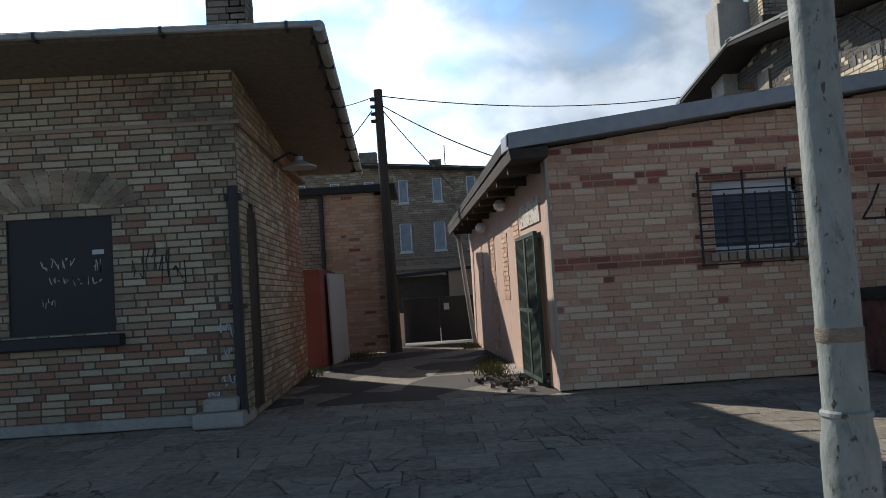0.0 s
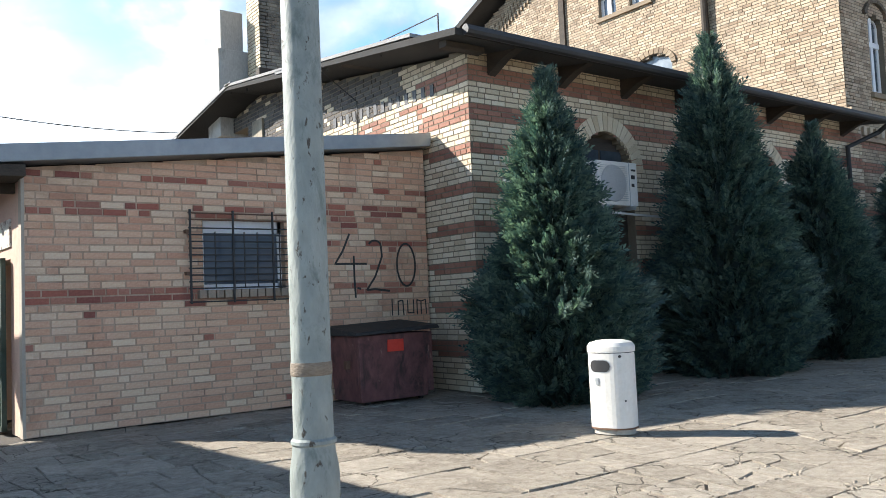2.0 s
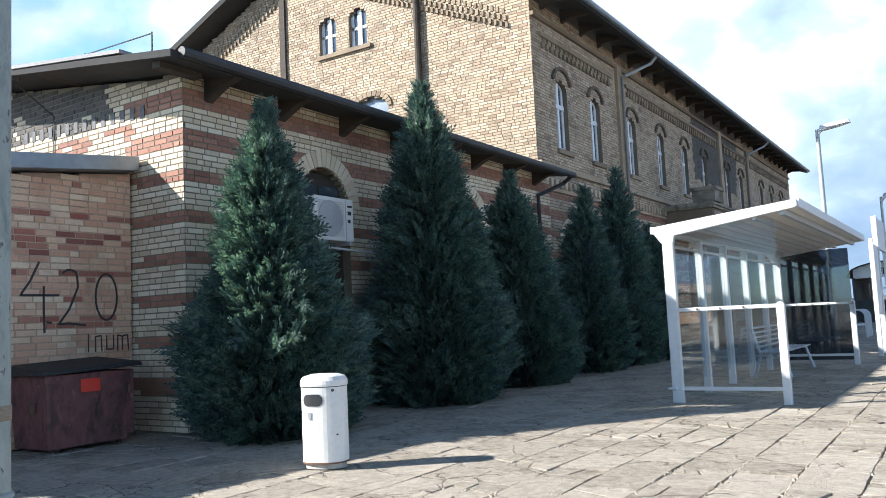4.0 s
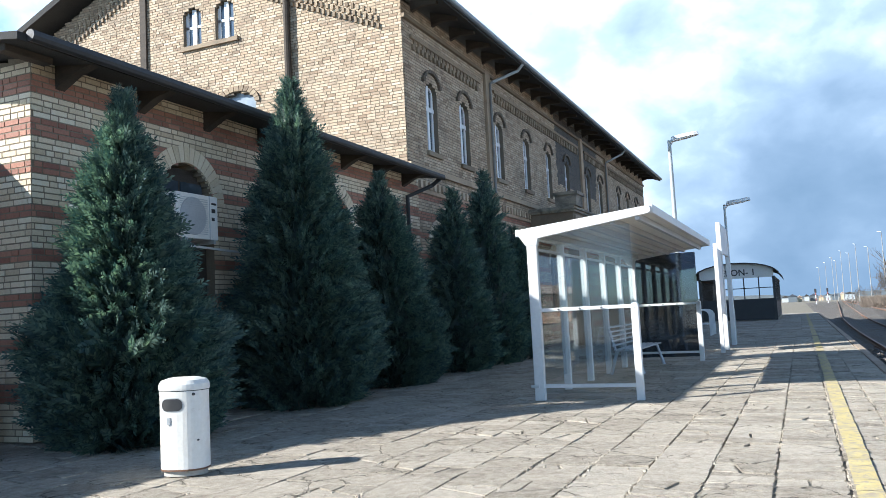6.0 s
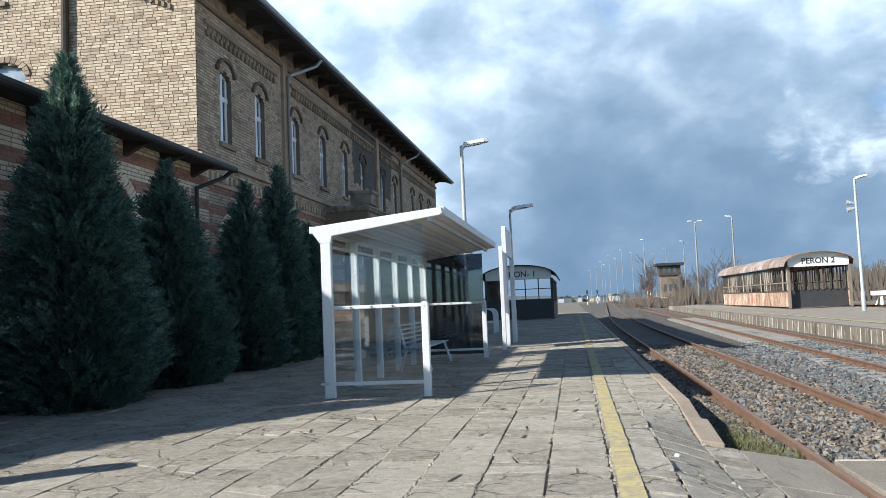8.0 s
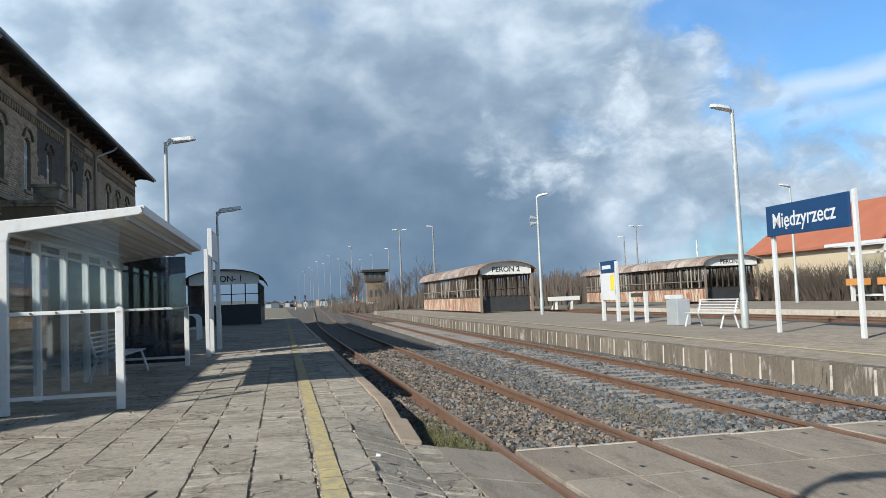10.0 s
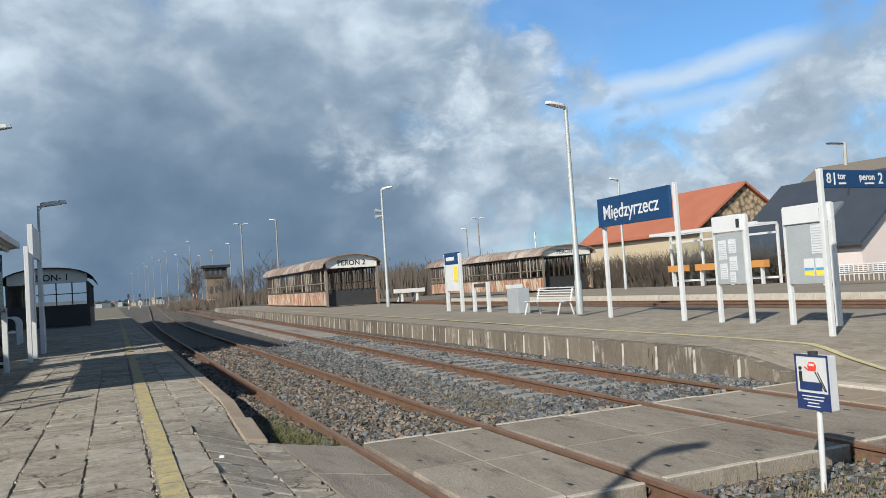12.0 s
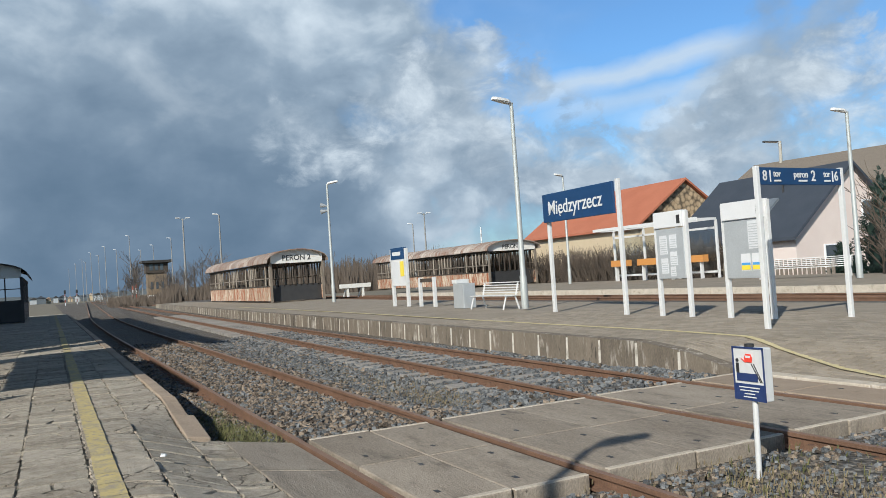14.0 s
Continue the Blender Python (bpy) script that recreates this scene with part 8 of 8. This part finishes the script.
for i in range(20000):
    az = -3.5 - 31.5 * rn.random()
    r = 120 + 120 * rn.random()
    x, y = polar(az, r)
    h = (1.6 + 2.6 * rn.random() ** 2) * (0.3 + 0.7 * smooth(-4, -14, az)) * (1 + 0.5 * noise.noise((az * 0.6, 1.0, 2.0)))
    w = 0.08 + 0.22 * rn.random()
    k = len(g.v)
    dx, dy = rn.random() - 0.5, rn.random() - 0.5
    g.v += [(x - w * 0.2, y - w, -0.6), (x + w * 0.2, y + w, -0.6), (x + dx, y + dy, -0.6 + h * 1.4)]
    g.f.append((k, k + 1, k + 2))
    g.m.append(0)
solo("far_scrub", g, "twig", "brown leafless undergrowth along the far side of the yard", "scrub", "stuff")
g = Geo()
for i in range(260):
    u = rn.random()
    x, y = 30 + 42 * u, -37.5 - 3.0 * rn.random()
    if x < 36:
        x += 8
    p = Vector((x, y, -0.6))
    for j in range(16):
        a = 2 * math.pi * rn.random()
        d = Vector((math.cos(a) * 0.5, math.sin(a) * 0.5, 1)).normalized()
        q = p + d * (1.4 + 1.9 * rn.random())
        g.rod(p, q, 0.03, 0.012, 3)
        for m_ in range(3):
            b = p.lerp(q, 0.4 + 0.6 * rn.random())
            e = (d + Vector((rn.random() - 0.5, rn.random() - 0.5, rn.random() - 0.3)) * 1.6).normalized()
            g.rod(b, b + e * (0.4 + 0.5 * rn.random()), 0.014, 0.006, 3)
solo("bare_hedge", g, "twig", "tall leafless brown hedge before the houses", "hedge", "stuff")
for k, (az, r, h) in enumerate(((-54.8, 40, 4.6), (-55.6, 38, 5.2), (-56.8, 41, 5.0))):
    g = Geo()
    x, y = polar(az, r)
    bare_tree(g, x, y, -0.6, h, rn, 40)
    solo("bare_tree", g, "twig", "leafless garden tree beside the pink house", "tree", group="garden trees")
thuja(31.0, -40.5, 2.0, 0.8, 131, 260, size=1.6, label="small clipped evergreen before the pink house", mat="conifer", floor=-0.3)
thuja(24.2, -34.6, 5.4, 1.3, 132, 420, size=1.8, label="dark evergreen beside the far platform lamp", mat="conifer", floor=-0.5)

# distance: low hills and the far town
g = Geo()
pts = []
for i in range(121):
    a = radians(-70 + 1.5 * i)
    pts.append((1800 * math.cos(a), 1800 * math.sin(a), 9 + 9 * noise.noise((i * 0.23, 0, 0)) + 6 * noise.noise((i * 0.7, 2, 0))))
for (a, b, c), (d_, e, f) in zip(pts, pts[1:]):
    g.solid([(a, b, -1), (d_, e, -1), (d_ * 1.2, e * 1.2, -1), (a * 1.2, b * 1.2, -1)], [(a, b, c), (d_, e, f), (d_ * 1.2, e * 1.2, f), (a * 1.2, b * 1.2, c)])
solo("distant_hills", g, "hill_far", "low blue-grey wooded hills on the horizon", "hills", "structure")
for i in range(10):
    az, r = 0.9 - 0.42 * i, 420 + 60 * rn.random()
    x, y = polar(az, r)
    w, h = 1.5 + 3 * rn.random(), 1.2 + 1.2 * rn.random()
    t = thing("far_shed", (x, y, -0.6), "tiny pale industrial shed at the end of the line", "building", "distant sheds")
    Geo().box(x, x + 8, y - w / 2, y + w / 2, -0.6, h).link("wall", ("grey_metal", "hill_far", "render_beige")[i % 3], t)
    Geo().prism([(y - w / 2 - 0.3, h), (y + w / 2 + 0.3, h), (y, h + 1.2)], "x", x - 0.3, x + 8.3).link("roof", ("roof_felt", "tile_slate", "rust_roof")[i % 3], t)
for az, r, el in ((-0.9, 230, 0.55), (-1.6, 250, 0.55), (-5.2, 150, 1.1), (-5.0, 140, 1.0)):
    x, y = polar(az, r)
    t = thing("railway_signal", (x, y, -0.6), "distant black signal on a red and white post", "signal", "yard signals")
    z = 1.25 + r * math.tan(radians(el))
    for k in range(5):
        Geo().rod((x, y, -0.6 + (z + 0.6) * k / 5), (x, y, -0.6 + (z + 0.6) * (k + 1) / 5), 0.11, n=6).link("post", "red_paint" if k % 2 else "sign_white", t)
    Geo().box(x - 0.15, x + 0.15, y - 0.25, y + 0.25, z - 1.0, z).link("head", "black_sheet", t)

# ---- paving, weeds and scraps ----
rp = random.Random(23)
SL = 0.462
pav = thing("pavement", (8, 3, 0), "worn, cracked concrete slab paving of the platform", "pavement", kind="structure")
def jagged(poly, amp):
    """The outline of a slab with chipped, crumbled edges."""
    out = []
    for (ax, ay), (bx, by) in zip(poly, poly[1:] + poly[:1]):
        L = math.hypot(bx - ax, by - ay)
        if L < 1e-4:
            continue
        n = max(1, int(L / 0.05))
        nx_, ny_ = -(by - ay) / L, (bx - ax) / L
        for k in range(n):
            px, py = ax + (bx - ax) * k / n, ay + (by - ay) * k / n
            q = amp * (0.35 + 0.9 * abs(noise.noise((px * 9, py * 9, 3.3))) + 1.5 * max(0.0, noise.noise((px * 2.2, py * 2.2, 8.1)))) * (2.0 if k == 0 else rp.uniform(0.4, 1.2))
            out.append((px + nx_ * q, py + ny_ * q))
    return out


shared_slab = []
for k in range(8):
    g = Geo()
    h = SL / 2 - 0.005
    ha, hb_ = rp.uniform(-0.012, 0.012), rp.uniform(-0.012, 0.012)
    c = jagged([(-h, -h), (h, -h), (h, h), (-h, h)], 0.006)
    g.solid([(x, y, -0.06) for x, y in c], [(x * 0.992, y * 0.992, ha * x + hb_ * y) for x, y in c])
    me = bpy.data.meshes.new("slab")
    me.from_pydata(g.v, [], g.f)
    me.materials.append(M["slab"])
    shared_slab.append(me)
rest = Geo()
row = 0
n_single = 0


def yellow(y):
    return -0.44 < y < -0.15


def broken(x0, x1, y0, y1):
    """A slab split in two or three by wandering cracks."""
    a, b = x0 + (x1 - x0) * rp.uniform(0.25, 0.75), x0 + (x1 - x0) * rp.uniform(0.25, 0.75)
    cr = 0.005 + 0.006 * rp.random()
    pieces = [[(x0, y0), (a - cr, y0), (b - cr, y1), (x0, y1)], [(a + cr, y0), (x1, y0), (x1, y1), (b + cr, y1)]]
    if rp.random() < 0.5:
        (p, q, r_, s) = pieces[1]
        c, d_ = y0 + (y1 - y0) * rp.uniform(0.3, 0.7), y0 + (y1 - y0) * rp.uniform(0.3, 0.7)
        u = (c - y0) / (y1 - y0)
        lx = p[0] + (s[0] - p[0]) * u
        pieces[1:] = [[p, q, (x1, d_ - cr), (lx, c - cr)], [(lx, c + cr), (x1, d_ + cr), r_, s]]
    return pieces


y = -1.44
while y < 9.3:
    x = -9 - rp.random() * SL
    wide = 0.315 if row == 0 else SL
    while x < 34:
        L = SL if rp.random() < 0.8 else SL * 1.5
        x0, x1, y0, y1 = x + 0.005, x + L - 0.005, y + 0.005, y + wide - 0.005
        cx, cy = (x0 + x1) / 2, (y0 + y1) / 2
        x += L
        if (row == 0 and not 5.0 < cx < 8.2) or (cy > 8.4 and (cx < -2 or cx > 6.8)):
            continue
        drop = deck(cx, cy)
        ramp_here = abs(deck(x0, y0) - deck(x1, y1)) > 0.03
        crack = rp.random() < (0.78 if cy < 1.2 else 0.3)
        if not ramp_here and not crack and L == SL and 4.2 < cx < 13.5 and -1.0 < cy < 5.6 and n_single < 300:
            s = new("slab", rp.choice(shared_slab))
            s.parent = pav
            s.location = Vector((cx, cy, drop)) - BASE[pav]
            s.rotation_euler = (rp.uniform(-0.006, 0.006), rp.uniform(-0.006, 0.006), rp.uniform(-0.012, 0.012) + math.pi / 2 * rp.randrange(4))
            n_single += 1
            continue
        polys = broken(x0, x1, y0, y1) if crack else [[(x0, y0), (x1, y0), (x1, y1), (x0, y1)]]
        for poly in polys:
            dz, tx, ty = rp.uniform(-0.006, 0.005), rp.uniform(-0.016, 0.016), rp.uniform(-0.016, 0.016)
            if 1.5 < cx < 17 and cy < 8:
                poly = jagged(poly, 0.006 if cy > 2.0 else 0.011)
            top = [(px, py, deck(px, py) + dz + tx * (px - cx) + ty * (py - cy)) for px, py in poly]
            rest.solid([(px, py, pz - 0.06) for (px, py), (_, _, pz) in zip(poly, top)], top)
    y += wide
    row += 1
tagged(rest.link("slabs", "slab", pav), kind="stuff")
g = Geo()
for i in range(34):
    for j in range(9):
        x0, y0 = 34 + i * 1.2, -1.12 + j * 1.2
        g.solid([(x0, y0, -0.08), (x0 + 1.18, y0, -0.08), (x0 + 1.18, y0 + 1.18, -0.08), (x0, y0 + 1.18, -0.08)], [(x0, y0, -0.012), (x0 + 1.18, y0, -0.012), (x0 + 1.18, y0 + 1.18, -0.012), (x0, y0 + 1.18, -0.012)])
tagged(g.link("far_slabs", "slab", pav), kind="stuff")
g = Geo()
nx = [-3 + 0.5 * i for i in range(13)]
for a, b in zip(nx, nx[1:]):
    for k in range(40):
        c, d_ = 9.2 + k * 0.8, 9.2 + (k + 1) * 0.8
        zz = lambda x, y: -0.03 + 0.03 * noise.noise((x * 0.9, y * 0.9, 4.0))
        g.face([(a, c, zz(a, c)), (b, c, zz(b, c)), (b, d_, zz(b, d_)), (a, d_, zz(a, d_))])
solo("alley", g, "asphalt", "patched dark asphalt and dirt of the alley", "road", "structure", smooth=True)

# crumbled pale jointing
g = Geo()
for i in range(7500):
    k = rp.randrange(0, 15)
    if rp.random() < 0.72:
        x, y = 2.5 + 13 * rp.random() ** 1.3, -1.44 + 0.315 + 0.462 * k + rp.gauss(0, 0.014)
    else:
        x, y = 2.5 + 11 * rp.random(), -1.1 + 6.5 * rp.random()
    if noise.noise((x * 0.8, y * 0.8, 7.0)) < -0.05:
        continue
    s = 0.004 + 0.012 * rp.random() ** 2
    z = deck(x, y)
    w = s * (1 + 2.5 * rp.random())
    g.solid([(x - w, y - s, z - 0.01), (x + w, y - s * 0.6, z - 0.01), (x + w * 0.8, y + s, z - 0.01), (x - w * 0.7, y + s * 0.8, z - 0.01)],
            [(x - w * 0.6, y - s * 0.4, z + s * 0.16), (x + w * 0.5, y - s * 0.3, z + s * 0.12), (x + w * 0.4, y + s * 0.5, z + s * 0.18), (x - w * 0.4, y + s * 0.5, z + s * 0.12)])
solo("jointing_crumbs", g, "crumb", "crumbled pale mortar along the paving joints", "rubble", "stuff")

# worn yellow line, painted slab by slab
g = Geo()
x = 2.0
while x < 70:
    L = rp.uniform(0.25, 0.5)
    if x < 14 or rp.random() > 0.04:
        y0, y1 = -0.228 - 0.022 * min(1, x / 40) + rp.uniform(-0.004, 0.004), -0.385 - 0.022 * min(1, x / 40) + rp.uniform(-0.004, 0.004)
        za, zb = deck(x, -0.3) + 0.0125, deck(x + L, -0.3) + 0.0125
        g.face([(x, y1, za), (x + L - 0.009, y1, zb), (x + L - 0.009, y0, zb), (x, y0, za)])
    x += L
solo("yellow_line", g, "yellow_line", "worn yellow safety line along the platform", "line", "structure")


def tufts(name, spots, mat, label, hmax=0.16, seed=3):
    rt = random.Random(seed)
    g = Geo()
    for (cx, cy, cz, sx, sy, n) in spots:
        for i in range(n):
            px, py = cx + rt.gauss(0, sx), cy + rt.gauss(0, sy)
            h = hmax * (0.3 + 0.7 * rt.random())
            a = 2 * math.pi * rt.random()
            w = 0.004 + 0.004 * rt.random()
            lx, ly = math.cos(a) * h * 0.5 * rt.random(), math.sin(a) * h * 0.5 * rt.random()
            k = len(g.v)
            g.v += [(px - w, py, cz), (px + w, py, cz), (px + lx * 0.4 + w * 0.6, py + ly * 0.4, cz + h * 0.6), (px + lx, py + ly, cz + h)]
            g.f.append((k, k + 1, k + 2, k + 3))
            g.m.append(0)
    return solo(name, g, mat, label, "grass", "stuff")


tufts("grass_tuft", [(0.95, 12.3, 0.0, 0.12, 0.5, 900), (1.05, 13.6, 0, 0.1, 0.4, 400), (-1.5, 16.8, 0, 0.2, 0.4, 400), (-2.0, 13.4, 0, 0.1, 0.6, 250), (0.9, 17.6, 0.0, 0.12, 0.3, 400)], "grass", "bright green weeds at the foot of the alley wall", 0.11)
tufts("trackside_grass", [(8.75, -1.80, -0.40, 0.4, 0.14, 3000), (9.9, -1.85, -0.45, 0.8, 0.1, 1800), (4.1, -3.9, -0.43, 0.25, 0.3, 220), (4.4, -5.3, -0.42, 0.3, 0.4, 120)], "grass", "short green grass beside the rail", 0.09, 5)
tufts("dry_weeds", [(4.2, -4.4, -0.43, 0.5, 0.5, 900), (9.5, -4.8, -0.48, 1.6, 0.4, 1800), (15, -4.8, -0.52, 4.0, 0.4, 1500), (14, -1.8, -0.55, 5.0, 0.15, 900)], "dry_weed", "straw-coloured dead weeds between the tracks", 0.06, 6)
tufts("joint_moss", [(rp.uniform(3, 13), rp.uniform(-0.9, 4.5), -0.02, 0.03, 0.03, 14) for _ in range(90)], "dry_weed", "dry moss in the paving joints", 0.016, 7)
g = Geo()
for i in range(420):
    a, b = rp.random(), rp.random()
    x, y = (6 + 16 * a, 6.1 + 0.5 * b) if i < 260 else (-2.0 + 0.4 * a, 9 + 6 * b)
    s = 0.012 + 0.03 * rp.random() ** 2
    ang = 6.28 * rp.random()
    q = [(x + s * math.cos(ang + t_), y + s * math.sin(ang + t_), 0.012 + s * 0.2 * rp.random()) for t_ in (0, 1.6, 3.1, 4.7)]
    g.face(q)
solo("litter_scraps", g, ["dry_weed"], "dead leaves and scraps under the thujas", "litter", "stuff")
g = Geo().solid([(6.54, -0.74, -0.005), (6.59, -0.76, -0.005), (6.6, -0.71, -0.005), (6.55, -0.7, -0.005)], [(6.545, -0.74, 0.012), (6.585, -0.75, 0.009), (6.59, -0.715, 0.014), (6.555, -0.71, 0.008)])
solo("paper_scrap", g, "paper", "crumpled white paper scrap on the platform", "litter")
g = Geo()
rr = random.Random(9)
for i in range(120):
    x, y = 1.05 + rr.gauss(0, 0.18), 11.0 + rr.gauss(0, 0.5)
    s = 0.02 + 0.03 * rr.random()
    g.solid([(x - s, y - s, -0.02), (x + s, y - s * 0.7, -0.02), (x + s * 0.8, y + s, -0.02), (x - s * 0.7, y + s * 0.8, -0.02)], [(x - s * 0.6, y - s * 0.5, s * 0.8), (x + s * 0.5, y - s * 0.4, s * 0.7), (x + s * 0.4, y + s * 0.5, s), (x - s * 0.4, y + s * 0.5, s * 0.6)])
solo("rubble", g, "stone_brown", "small rubble by the lattice gate", "rubble", "stuff")

# block paving of the second platform's near end
g = Geo()
for i in range(56):
    for j in range(24):
        a, b, c, d_ = 5.2 + 0.25 * i, 5.45 + 0.25 * i, -8.38 - 0.25 * j, -8.63 - 0.25 * j
        if c < edge2(b) - 0.15:
            g.face([(p, q, deck2(p, q) + 0.004) for p, q in ((a, d_), (b, d_), (b, c), (a, c))])
solo("paving_bed", g, "joint", "dark sand bed showing between the paving blocks", "pavement", "structure")
g = Geo()
for j in range(48):
    y = -8.3 - 0.125 * j
    x = 5.2 + (j % 2) * 0.12
    while x < 19.0:
        x0, x1, y0, y1 = x + 0.007, x + 0.235, y - 0.117, y - 0.007
        if y0 < edge2(x0) - 0.2:
            g.solid([(a, b, deck2(a, b) - 0.02) for a, b in ((x0, y0), (x1, y0), (x1, y1), (x0, y1))], [(a, b, deck2(a, b) + 0.012 + rp.uniform(-0.002, 0.003)) for a, b in ((x0, y0), (x1, y0), (x1, y1), (x0, y1))])
        x += 0.244
solo("block_paving", g, "deck_grey", "grey concrete block paving on the second platform", "pavement", "stuff")
